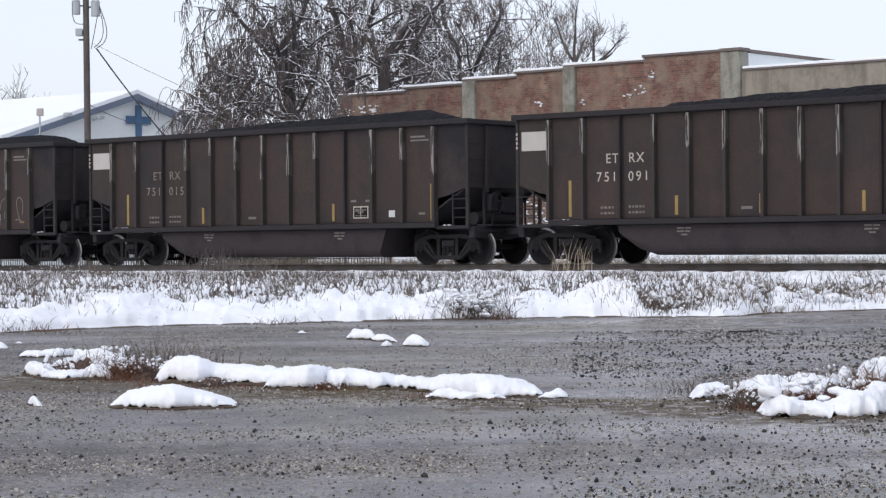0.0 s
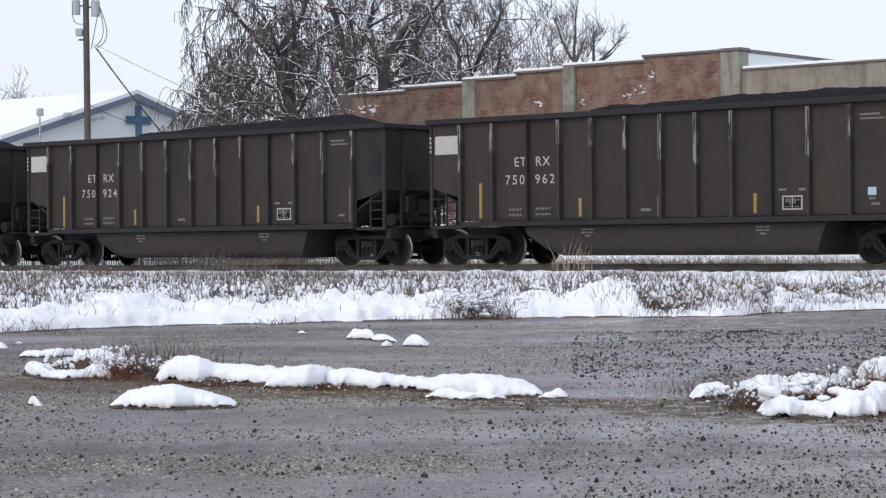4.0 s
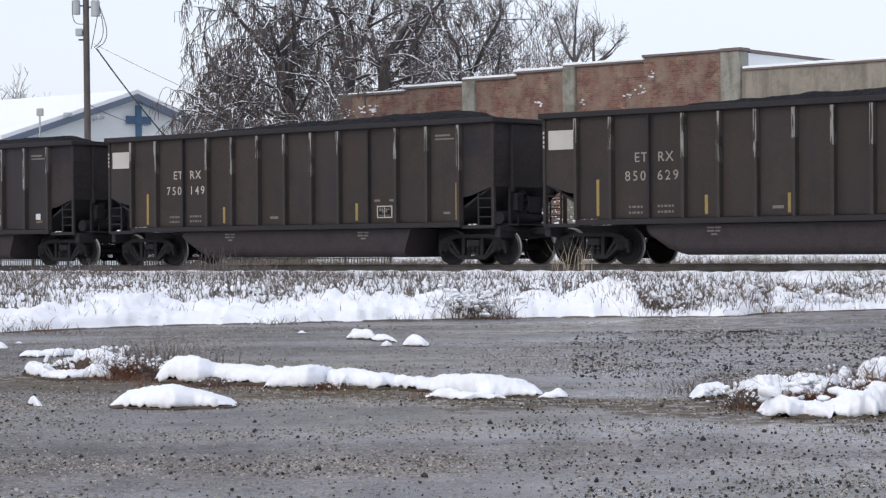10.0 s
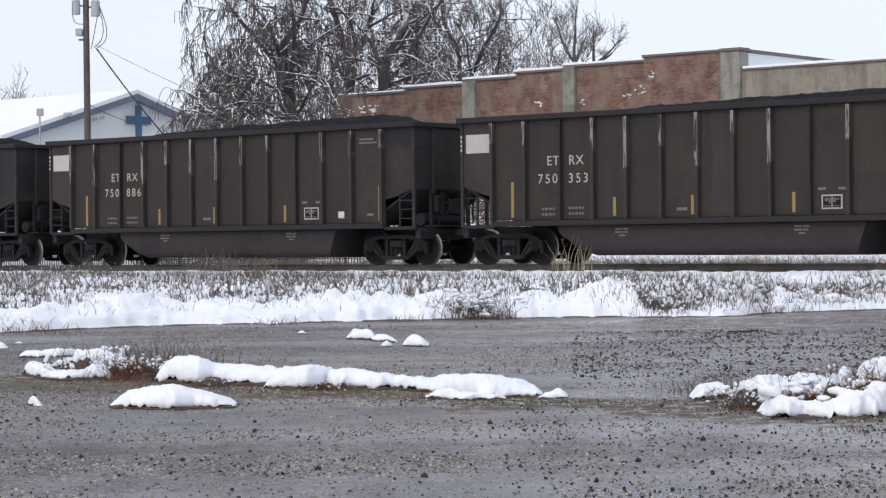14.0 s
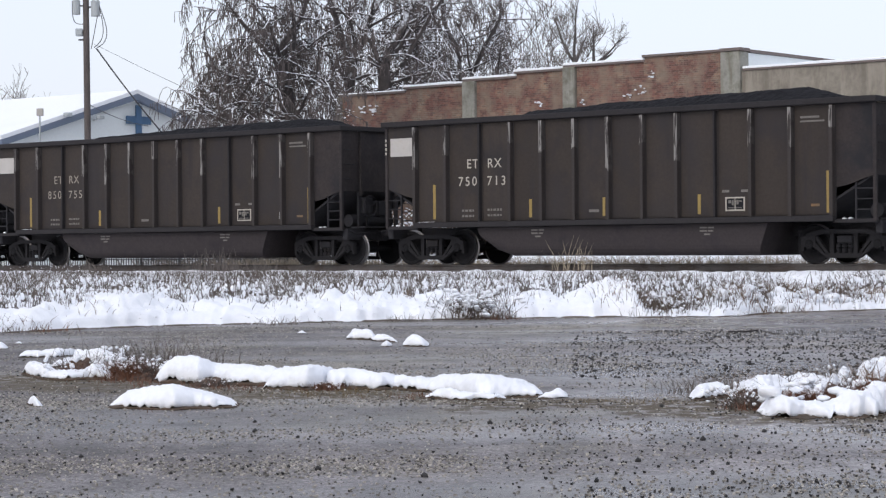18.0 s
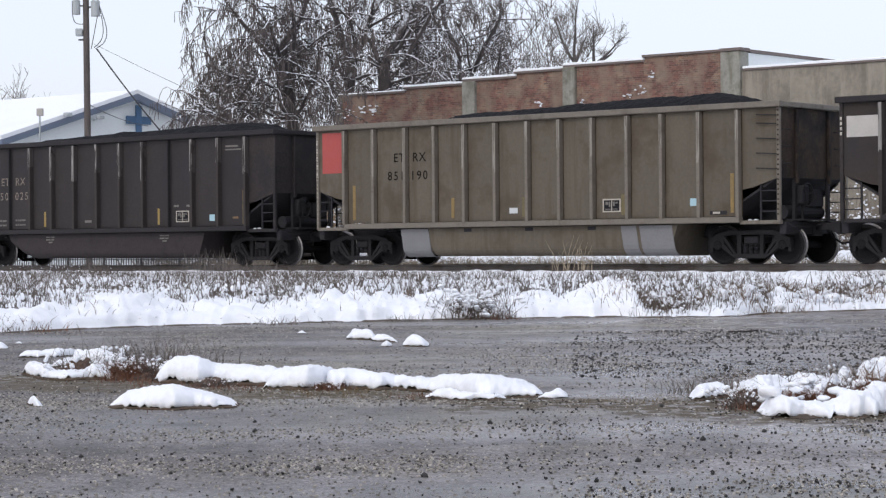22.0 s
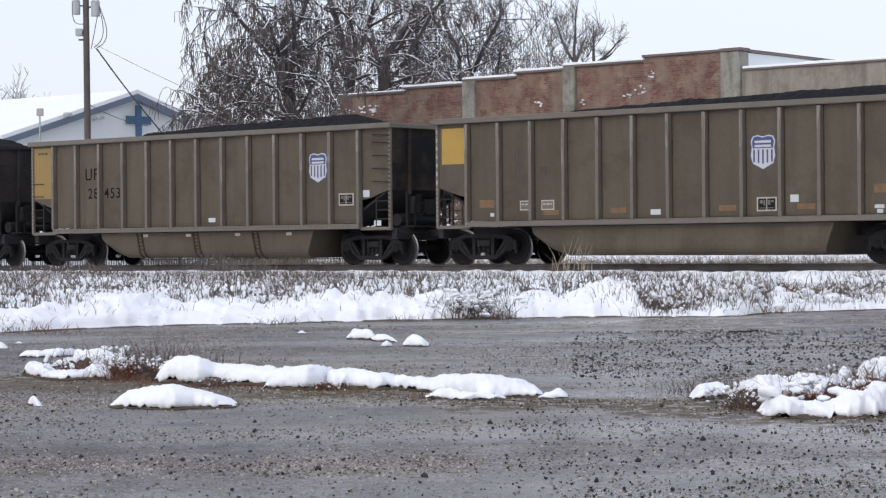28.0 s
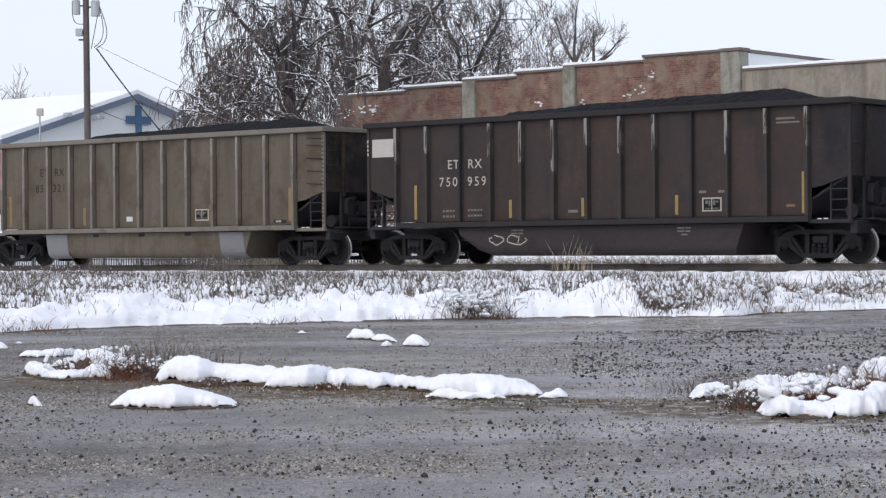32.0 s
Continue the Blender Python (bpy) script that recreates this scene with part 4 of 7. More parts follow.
def make_annex():
    w = tagged(new("concrete_annex"), "grey board-marked concrete annex with a snowy flat roof", "building")
    w.matrix_basis = by_track(0, 21.4, 0)
    xs = [-5.17, -3.2, -1.2, 0.8, 2.9, 5.0, 7.1, 9.2]
    for a, b in zip(xs, xs[1:]):
        part("wall_panel", boxed(a + 0.001, b - 0.001, 0.0, 0.3, -0.2, 7.44), "concrete", w)
    part("coping", boxed(-5.1, 9.25, -0.06, 0.4, 7.442, 7.52, bevel=0.01), "coping", w)
    part("snow_cap", snow_strip(-5.1, 9.25, -0.06, 0.45, 7.518, 0.09), "roof_snow", w, "snow lying on the coping")
    part("roof", boxed(-5.1, 9.2, 0.35, 13, 7.1, 7.4), "roof_snow", w, "flat roof under snow")
    part("back_wall", boxed(-5.1, 9.2, 13, 13.3, -0.2, 7.3), "concrete", w)
    part("side_wall", boxed(8.9, 9.2, 0.3, 13, -0.2, 7.3), "concrete", w)


make_annex()


# ---- church hall ----
def make_church():
    c = tagged(new("church_hall"), "pale metal-sided church hall with snowy gable roof", "building")
    c.matrix_basis = by_track(-37.38, 21.8, 0)
    half, eave, peak, back = 7.25, 6.05, 8.22, -26.0
    part("gable_wall", prismed([(-half, -0.2), (half, -0.2), (half, eave), (0, peak), (-half, eave)], -0.3, 0.0, "x"), "church_wall", c)
    part("side_wall", boxed(back, -0.3, -half, -half + 0.3, -0.2, eave), "church_wall", c)
    part("side_wall", boxed(back, -0.3, half - 0.3, half, -0.2, eave), "church_wall", c)
    part("rear_wall", prismed([(-half, -0.2), (half, -0.2), (half, eave), (0, peak), (-half, eave)], back - 0.3, back, "x"), "church_wall", c)
    k = (peak - eave) / half
    for s in (-1, 1):
        over = half + 0.5
        part("roof", prismed([(0, peak + 0.06), (s * over, peak + 0.06 - k * over), (s * over, peak + 0.24 - k * over), (0, peak + 0.24)], back - 0.4, 0.35, "x"),
             "roof_snow", c, "roof slope covered with smooth snow")
        part("fascia", prismed([(0, peak - 0.22), (s * over, peak - 0.22 - k * over), (s * over, peak + 0.055 - k * over), (0, peak + 0.055)], 0.02, 0.36, "x"),
             "slate_trim", c, "slate-blue fascia board")
    cross = part("cross", boxed(0.03, 0.13, 0.14, 0.46, 5.9, 7.77, bevel=0.01), "cross_blue", c, "blue cross on the gable")
    part("cross_arm", boxed(0.03, 0.128, -0.44, 0.137, 6.93, 7.28, bevel=0.01), "cross_blue", cross)
    part("cross_arm", boxed(0.03, 0.128, 0.463, 1.04, 6.93, 7.28, bevel=0.01), "cross_blue", cross)
    for y, z in ((-4.2, 7.02), (-2.35, 6.98)):
        bm = bmesh.new()
        rod(bm, (0.02, y, z), (0.5, y, z + 0.12), 0.03)
        lamp = part("flood_light", bm, "tank_grey", c)
        part("lamp_head", boxed(0.35, 0.62, y - 0.16, y + 0.16, z + 0.05, z + 0.22, bevel=0.03), "tank_grey", lamp)
    # lower lean-to roof at the side nearer the line
    part("side_roof", prismed([(-half - 5, 5.2), (-half - 0.5, 5.95), (-half - 0.5, 6.1), (-half - 5, 5.4)], back, -0.6, "x"), "roof_snow", c, "lower side roof under snow")
    part("side_fascia", prismed([(-half - 5, 4.95), (-half - 0.5, 5.68), (-half - 0.5, 5.94), (-half - 5, 5.19)], -0.58, -0.35, "x"), "slate_trim", c)
    part("side_block", boxed(back, -0.62, -half - 4.8, -half - 0.01, -0.2, 5.0), "church_wall", c)


make_church()


def make_house():
    h = tagged(new("brown_house"), "low tan house with a brown roof behind the willow", "house")
    h.matrix_basis = by_track(-34.0, 40.0, 0)
    part("wall", boxed(-6, 6, -4, 4, 0, 6.1), "house_brown", h)
    part("roof", prismed([(-4.6, 5.9), (4.6, 5.9), (0, 7.6)], -6.5, 6.5, "x"), "roof_snow", h, "snowy gable roof")
    for x in (-4, -1, 2, 4.5):
        part("window", boxed(x, x + 0.9, -4.06, -4.003, 4.0, 5.3), "black_paint", h)


make_house()


# ---- iron fence beyond the line ----
def make_fence():
    f = tagged(new("picket_fence"), "black iron picket fence on the snow beyond the line", "fence")
    f.matrix_basis = by_track(-31.0, 9.0, 0.1)
    post = mesh_from(boxed(-0.04, 0.04, -0.04, 0.04, -0.1, 1.0, bevel=0.006), "post")
    picket = mesh_from(boxed(-0.013, 0.013, -0.013, 0.013, 0.06, 0.86), "picket")
    for i in range(11):
        part("post", post, "fence_iron", f).location = (i * 2.0, 0, 0)
    for i in range(150):
        if i % 15:
            part("picket", picket, "fence_iron", f).location = (i * 2.0 / 15, 0, 0)
    for z in (0.12, 0.78):
        part("fence_rail", boxed(0, 20, -0.02, 0.02, z, z + 0.035), "fence_iron", f)


make_fence()


# ---- utility pole ----
def make_pole():
    px, py = -13.54, 85.0
    p = tagged(new("utility_pole"), "weathered wooden utility pole with grey transformers", "utility pole")
    p.matrix_basis = pose(px, py, 0, 0, -0.3, 0)
    bm = bmesh.new()
    rod(bm, (0, 0, -0.2), (0, 0, 13.0), 0.138, 14, 0.112)
    part("pole", bm, "pole_wood", p)
    def tank(x, y, z, r, h, name):
        bm = bmesh.new()
        rod(bm, (x, y, z), (x, y, z + h), r, 16)
        rod(bm, (x, y, z + h), (x, y, z + h + 0.05), r * 1.08, 16, r * 0.7)
        t = part(name, bm, "tank_grey", p, "grey steel transformer can")
        for dx in (-0.09, 0.09):
            bm = bmesh.new()
            for i in range(4):
                rod(bm, (x + dx, y, z + h + 0.05 + i * 0.07), (x + dx, y, z + h + 0.10 + i * 0.07), 0.05, 10, 0.03)
            part("bushing", bm, "tank_grey", t)
        part("bracket", boxed(min(x, 0) + 0.05, max(x, 0) - 0.05, y - 0.04, y + 0.04, z + h * 0.6, z + h * 0.7), "cable", t)
    tank(-0.36, -0.05, 10.28, 0.15, 0.5, "transformer")
    tank(0.37, -0.05, 10.20, 0.17, 0.55, "transformer")
    part("junction_box", boxed(-0.40, -0.13, -0.12, 0.12, 9.45, 9.74, bevel=0.03), "tank_grey", p)
    part("bracket", boxed(-0.3, -0.1, -0.03, 0.03, 9.28, 9.34), "cable", p)
    part("crossarm", boxed(-1.2, 1.2, -0.2, -0.13, 12.4, 12.55, bevel=0.01), "pole_wood", p)
    for k, (a, b, sag) in enumerate((((0.48, 10.7), (0.3, 9.0), 0.45), ((0.52, 10.6), (0.36, 8.95), 0.6), ((0.45, 10.2), (0.2, 8.95), -0.1), ((-0.5, 10.8), (-0.1, 9.9), -0.25))):
        bm = bmesh.new()
        pts = []
        for i in range(13):
            q = i / 12
            pts.append((a[0] + (b[0] - a[0]) * q + sag * math.sin(math.pi * q) * 0.6, -0.1, a[1] + (b[1] - a[1]) * q - 0.3 * math.sin(math.pi * q)))
        tube_path(bm, pts, 0.016, 5)
        part("drop_cable", bm, "cable", p)


make_pole()


def make_lot_lamp():
    p = tagged(new("lamp_post"), "thin grey lamp post with a pale square lamp head", "lamp post")
    p.matrix_basis = pose(-16.3, 90.0, 0)
    bm = bmesh.new()
    rod(bm, (0, 0, -0.1), (0, 0, 6.75), 0.035, 8)
    part("post", bm, "tank_grey", p)
    part("lamp_head", boxed(-0.12, 0.14, -0.1, 0.1, 6.72, 7.02, bevel=0.02), "white_paint", p)


make_lot_lamp()


def cable_run(a, b, sag, r, label):
    bm = bmesh.new()
    a, b = Vector(a), Vector(b)
    pts = []
    for i in range(17):
        q = i / 16
        v = a.lerp(b, q)
        v.z -= sag * 4 * q * (1 - q)
        pts.append(v)
    verts, faces = [], []
    tube_rings(verts, faces, pts, [r] * len(pts), 5)
    bm.free()
    tagged(part("overhead_cable", raw_mesh("overhead_cable", verts, faces), "cable"), label, "cable", "overhead cables")


cable_run((-13.2, 84.9, 8.98), (-10.4, 85.0, 5.35), 0.10, 0.03, "thick black service cable dropping from the pole")
cable_run((-13.7, 85.0, 6.95), (-13.0, 98.2, 6.75), 0.15, 0.014, "thin cable from the pole to the gable")
cable_run((-13.3, 85.0, 9.15), (-7.2, 100.0, 6.6), 0.1, 0.008, "thin overhead wire from the pole")

# ---- the coal train ----
def lathe(bm, profile, n=28, mi=0):
    """Revolves (radius, y) rings round the y axis."""
    rings = []
    for r, y in profile:
        rings.append([bm.verts.new((r * math.cos(2 * math.pi * i / n), y, r * math.sin(2 * math.pi * i / n))) for i in range(n)])
    for a, b in zip(rings, rings[1:]):
        for i in range(n):
            f = bm.faces.new((a[i], a[(i + 1) % n], b[(i + 1) % n], b[i]))
            f.material_index = mi
    return rings


WHEEL_R = 0.4572


def wheelset_mesh():
    bm = bmesh.new()
    for s in (-1, 1):
        rim = [(0.36, 0.83), (0.375, 0.835), (0.435, 0.835), (WHEEL_R - 0.004, 0.825)]
        tread = [(WHEEL_R - 0.004, 0.825), (WHEEL_R, 0.74), (0.484, 0.722), (0.484, 0.705), (0.44, 0.695)]
        web = [(0.36, 0.83), (0.33, 0.80), (0.16, 0.775), (0.13, 0.84), (0.10, 0.845)]
        lathe(bm, [(r, s * y) for r, y in rim], mi=0)
        lathe(bm, [(r, s * y) for r, y in tread], mi=1)
        lathe(bm, [(r, s * y) for r, y in web], mi=0)
        lathe(bm, [(0.44, s * 0.695), (0.36, s * 0.70), (0.15, s * 0.735), (0.09, s * 0.735)], mi=0)
        lathe(bm, [(0.10, s * 0.845), (0.085, s * 0.90), (0.11, s * 0.92), (0.115, s * 1.09), (0.085, s * 1.11), (0.001, s * 1.11)], 16)
        for k in range(3):
            a = 2 * math.pi * k / 3
            rod(bm, (0.055 * math.cos(a), s * 1.10, 0.055 * math.sin(a)), (0.055 * math.cos(a), s * 1.128, 0.055 * math.sin(a)), 0.016, 6)
    rod(bm, (0, -0.74, 0), (0, 0.74, 0), 0.085, 12)
    me = mesh_from(bm, "wheelset")
    me.materials.append(M["wheel_steel"])
    me.materials.append(M["tread_steel"])
    return me


def side_frame_mesh():
    bm = bmesh.new()
    def slab(outline, y0=-1.07, y1=-0.95):
        prism(bm, outline, y0, y1, "y")
    slab([(-0.98, 0.60), (-0.55, 0.70), (0.55, 0.70), (0.98, 0.60), (0.98, 0.70), (0.60, 0.80), (-0.60, 0.80), (-0.98, 0.70)])
    slab([(-0.42, 0.14), (0.42, 0.14), (0.50, 0.25), (-0.50, 0.25)])
    for s in (-1, 1):
        slab([(s * 0.50, 0.25), (s * 0.42, 0.14), (s * 0.80, 0.40), (s * 0.78, 0.56)])
        slab([(s * 0.26, 0.25), (s * 0.36, 0.25), (s * 0.36, 0.70), (s * 0.26, 0.70)], -1.05, -0.96)
        slab([(s * 0.40, 0.26), (s * 0.47, 0.26), (s * 0.78, 0.62), (s * 0.70, 0.66)], -1.06, -0.96)
        slab([(s * 0.72, 0.40), (s * 1.09, 0.40), (s * 1.11, 0.62), (s * 0.98, 0.66), (s * 0.72, 0.66)], -1.08, -0.94)
        slab([(s * 1.04, 0.30), (s * 1.12, 0.30), (s * 1.12, 0.60), (s * 1.04, 0.60)], -1.06, -0.96)
    me = mesh_from(bm, "side_frame")
    me.materials.append(M["side_frame_steel"])
    return me


def spring_mesh():
    bm = bmesh.new()
    for x in (-0.15, 0.0, 0.15):
        for i in range(7):
            rod(bm, (x, -1.0, 0.26 + i * 0.032), (x, -1.0, 0.278 + i * 0.032), 0.062, 10)
    me = mesh_from(bm, "spring")
    me.materials.append(M["under_steel"])
    return me


SHARED = {"wheelset": wheelset_mesh(), "side_frame": side_frame_mesh(), "spring": spring_mesh()}
FLIP = pose(0, 0, 0, 0, 0, 180)


def make_truck(parent, x):
    bm = bmesh.new()
    box(bm, -0.20, 0.20, -1.02, 1.02, 0.48, 0.66, bevel=0.02)
    rod(bm, (0, 0, 0.66), (0, 0, 0.76), 0.2, 16)
    t = part("truck", bm, "under_steel", parent, "dark cast-steel four-wheel truck", pose(x, 0, 0))
    part("side_frame", SHARED["side_frame"], "side_frame_steel", t)
    part("side_frame", SHARED["side_frame"], "side_frame_steel", t, at=FLIP)
    part("spring", SHARED["spring"], "under_steel", t)
    part("spring", SHARED["spring"], "under_steel", t, at=FLIP)
    for s in (-1, 1):
        bm = bmesh.new()
        rod(bm, (s * 0.36, -0.75, 0.36), (s * 0.36, 0.75, 0.36), 0.03, 8)
        box(bm, s * 0.36, s * 0.44, -0.83, -0.70, 0.24, 0.46)
        box(bm, s * 0.36, s * 0.44, 0.70, 0.83, 0.24, 0.46)
        part("brake_beam", bm, "under_steel", t)
    part("wheelset", SHARED["wheelset"], "wheel_steel", t, at=pose(0.889, 0, WHEEL_R))
    part("wheelset", SHARED["wheelset"], "wheel_steel", t, at=pose(-0.889, 0, WHEEL_R))


HALF, END_POST = 7.3, 7.27
POSTS = [-6.23, -5.18, -4.07, -3.06, -2.06, -1.04, -0.01, 1.0, 2.0, 3.06, 4.06, 5.13, 6.21]
EVEN_POSTS = [-6.22 + 1.037 * i for i in range(13)]


def coal_mesh(seed, peak, start, rise):
    nx, ny = 200, 26
    verts, faces = [], []
    for j in range(ny):
        for i in range(nx):
            x, y = -7.15 + 14.3 * i / (nx - 1), -1.47 + 2.94 * j / (ny - 1)
            if x < peak:
                h = rise * (0.62 * step01((x - start) / 2.2) + 0.38 * step01((x - start) / (peak - start)))
            else:
                h = rise * (1 - step01((x - peak) / (6.7 - peak)) ** 1.3)
            crown = 1 - (abs(y) / 1.5) ** 2.2
            z = 3.57 + (h + 0.13) * crown + 0.05 * noise.noise((x * 1.2, y * 1.5, seed)) + 0.025 * noise.noise((x * 5, y * 5, seed)) + 0.03 * noise.noise((x * 13, y * 13, seed))
            verts.append((x, y, z))
    for j in range(ny - 1):
        for i in range(nx - 1):
            faces.append((j * nx + i, j * nx + i + 1, (j + 1) * nx + i + 1, (j + 1) * nx + i))
    me = raw_mesh("coal_load", verts, faces)
    me.materials.append(M["coal"])
    return me


COAL = [coal_mesh(1, 4.3, -4.9, 0.47), coal_mesh(2, 4.9, -5.3, 0.42), coal_mesh(3, 4.6, -5.0, 0.46), coal_mesh(4, 4.5, -4.5, 0.43), coal_mesh(5, 5.0, -4.5, 0.36)]

LOOKS = {"brown": ("brown_paint", "worn_brown", "brown_dark", "tub_brown"),
         "beige": ("beige_paint", "worn_beige", "beige_post", "beige_paint"),
         "olive": ("olive_paint", "worn_olive", "olive_post", "olive_paint")}


def tub_strip(x0, x1, slant, proud):
    """A plate that follows the tub's side round its lower edge."""
    bm = bmesh.new()
    line = [(-1.49, 0.95), (-1.49, 0.7), (-1.49, 0.48)] + [(-1.25 - 0.24 * math.cos(t), 0.46 - 0.24 * math.sin(t)) for t in (0.3, 0.6, 0.9, 1.2, 1.45)]
    rows = []
    for y, z in line:
        w = slant * (0.95 - z) / 0.7
        push = proud + 0.004
        rows.append([bm.verts.new((x, y - (push if far else 0), z - (push * 0.6 if far and z < 0.47 else 0))) for far in (1, 0) for x in (x0 + w, x1 + w)])
    for p, q in zip(rows, rows[1:]):
        bm.faces.new((p[0], q[0], q[1], p[1]))
        bm.faces.new((p[2], q[2], q[0], p[0]))
        bm.faces.new((p[1], q[1], q[3], p[3]))
    return bm


def make_gondola(style):
    """One coal gondola: x forward, y away, z from the rail top."""
    skin, post_m, chord_m, tub_m = LOOKS[style]
    car = new("coal_gondola")
    def both(name, bm, m, label=""):
        """The same part on the near and the far side."""
        me = mesh_from(bm, name)
        part(name, me, m, car, label)
        ob = part(name, me, m, car)
        ob.scale = (1, -1, 1)
    posts = EVEN_POSTS if style == "olive" else POSTS
    bm = bmesh.new()
    prism(bm, [(-0.060, 0.0), (-0.046, -0.135), (0.040, -0.135), (0.048, 0.0)], 0.0, 2.52, "z")
    hat = mesh_from(bm, "side_post")
    slim = hat.copy()
    slim.materials.append(M["brown_dark"])
    # dark strips on both sides of a post: its shade and rust stain, painted
    shade_line = mesh_from(boxed(-0.011, 0.011, -0.003, 0.004, 0.0, 2.5), "weld_seam")
    for i, x in enumerate(posts):
        if i < 12:
            panel = mesh_from(boxed(0.0, posts[i + 1] - x, -0.02, 0.02, 1.135, 3.655), "side_panel")
        for s in (-1, 1):
            if i < 12:
                part("side_panel", panel, skin, car, at=pose(x, s * 1.53, 0))
            ob = part("side_post", hat, post_m, car, at=pose(x, s * 1.553, 1.11, 0, 0, 0 if s < 0 else 180))
            if i in (2, 9) and style == "brown":
                ob.scale = (0.55, 0.8, 1)
                ob.data = slim
        part("weld_seam", shade_line, "brown_dark" if style == "brown" else "rust_and_shade", car, at=pose(x - 0.072, -1.553, 1.14))
        part("weld_seam", shade_line, "brown_dark" if style == "brown" else "rust_and_shade", car, at=pose(x + 0.062, -1.553, 1.14))
    for e in (-1, 1):
        both("end_panel", prismed([(e * 6.22, 1.75), (e * 6.55, 1.80), (e * 7.25, 2.02), (e * 7.25, 3.655), (e * 6.22, 3.655)], -1.55, -1.51), "sooty_end" if e > 0 and style == "brown" else skin)
        both("corner_post", boxed(e * 7.27 - 0.045, e * 7.27 + 0.045, -1.585, -1.50, 0.98, 3.66, bevel=0.01), "sooty_brown" if style == "brown" else chord_m)
        both("step_sill", boxed(min(e * 6.2, e * 7.31), max(e * 6.2, e * 7.31), -1.56, -1.45, 0.94, 1.03, bevel=0.01), chord_m)
        for s in (-1, 1):
            lad = part("ladder", boxed(e * 6.78 - 0.02, e * 6.78 + 0.02, -0.02, 0.02, 1.03, 1.86), "under_steel", car, at=pose(0, s * 1.54, 0))
            for z in (1.24, 1.48, 1.72):
                part("rung", boxed(min(e * 6.80, e * 7.23), max(e * 6.80, e * 7.23), -0.014, 0.014, z - 0.014, z + 0.014), "under_steel", lad)
        part("end_sheet", boxed(e * 7.22 - 0.02, e * 7.22 + 0.02, -1.50, 1.50, 2.02, 3.66), "sooty_brown" if style == "brown" else "sooty_beige", car)
        part("slope_sheet", prismed([(e * 7.24, 2.02), (e * 5.4, 0.98), (e * 5.36, 1.02), (e * 7.20, 2.06)], -1.5, 1.5), "under_steel", car)
        for y in (-0.75, 0.75):
            part("end_post", boxed(e * 7.242 if e > 0 else e * 7.32, e * 7.32 if e > 0 else e * 7.242, y - 0.05, y + 0.05, 1.9, 3.64, bevel=0.01), "sooty_brown" if style == "brown" else "sooty_beige", car)
        part("end_chord", boxed(e * 7.27 - 0.09, e * 7.27 + 0.09, -1.46, 1.46, 3.67, 3.795, bevel=0.015), chord_m, car)
        part("end_sill", boxed(e * 7.28 - 0.09, e * 7.28 + 0.09, -1.42, 1.42, 0.70, 1.0, bevel=0.02), "under_steel", car)
        bm = bmesh.new()
        box(bm, min(e * 7.30, e * 7.85), max(e * 7.30, e * 7.85), -0.09, 0.09, 0.78, 0.96, bevel=0.02)
        cp = part("coupler", bm, "under_steel", car, "dark cast-steel coupler")
        part("knuckle", prismed([(e * 7.84, -0.13), (e * 8.06, -0.14), (e * 8.07, 0.02), (e * 7.97, 0.14), (e * 7.84, 0.12)], 0.74, 1.0, "z"), "under_steel", cp)
        bm = bmesh.new()
        tube_path(bm, [(e * 7.36, -1.3, 0.95), (e * 7.45, -1.2, 0.88), (e * 7.45, -0.3, 0.88), (e * 7.6, -0.1, 0.96)], 0.016, 6)
        part("uncoupling_lever", bm, "under_steel", car)
        bm = bmesh.new()
        tube_path(bm, [(e * 7.4, 0.35, 0.85), (e * 7.6, 0.36, 0.62), (e * 7.85, 0.34, 0.48), (e * 8.05, 0.32, 0.5)], 0.025, 6)
        part("air_hose", bm, "black_paint", car)
        make_truck(car, e * 6.17)
        if e > 0:
            bm = bmesh.new()
            rod(bm, (6.98, -0.95, 1.22), (6.98, 0.75, 1.22), 0.17, 14)
            part("brake_reservoir", bm, "under_steel", car)
            part("brake_valve", boxed(6.78, 7.16, 0.1, 0.7, 1.35, 1.78, bevel=0.03), "under_steel", car)
            part("brake_platform", boxed(7.05, 7.55, -0.9, 0.6, 1.02, 1.06), "under_steel", car)
            rv, rf = [], []
            tube_rings(rv, rf, [Vector((7.44, -0.55 + 0.27 * math.cos(0.35 * i), 1.62 + 0.27 * math.sin(0.35 * i))) for i in range(19)], [0.02] * 19, 6)
            wheel = part("brake_wheel", raw_mesh("brake_wheel", rv, rf, True), "under_steel", car)
            for turn in (0.3, 2.4, 4.5):
                bm = bmesh.new()
                rod(bm, (7.40, -0.55, 1.62), (7.44, -0.55 + 0.26 * math.cos(turn), 1.62 + 0.26 * math.sin(turn)), 0.015, 6)
                part("spoke", bm, "under_steel", wheel)
            part("brake_gearbox", boxed(7.24, 7.40, -0.72, -0.38, 1.4, 1.85, bevel=0.03), "under_steel", car)
            part("brake_rod", boxed(7.28, 7.32, -0.57, -0.53, 1.0, 1.4), "under_steel", car)
            part("end_brace", prismed([(7.18, 2.0), (7.26, 2.0), (7.26, 1.0), (7.18, 1.0)], 0.72, 0.82), "under_steel", car)
            part("end_brace", prismed([(7.18, 2.0), (7.26, 2.0), (7.26, 1.0), (7.18, 1.0)], -0.82, -0.72), "under_steel", car)
            part("gusset", prismed([(6.35, 1.78), (7.1, 2.02), (7.1, 1.9), (6.55, 1.5)], 1.42, 1.50), "under_steel", car)
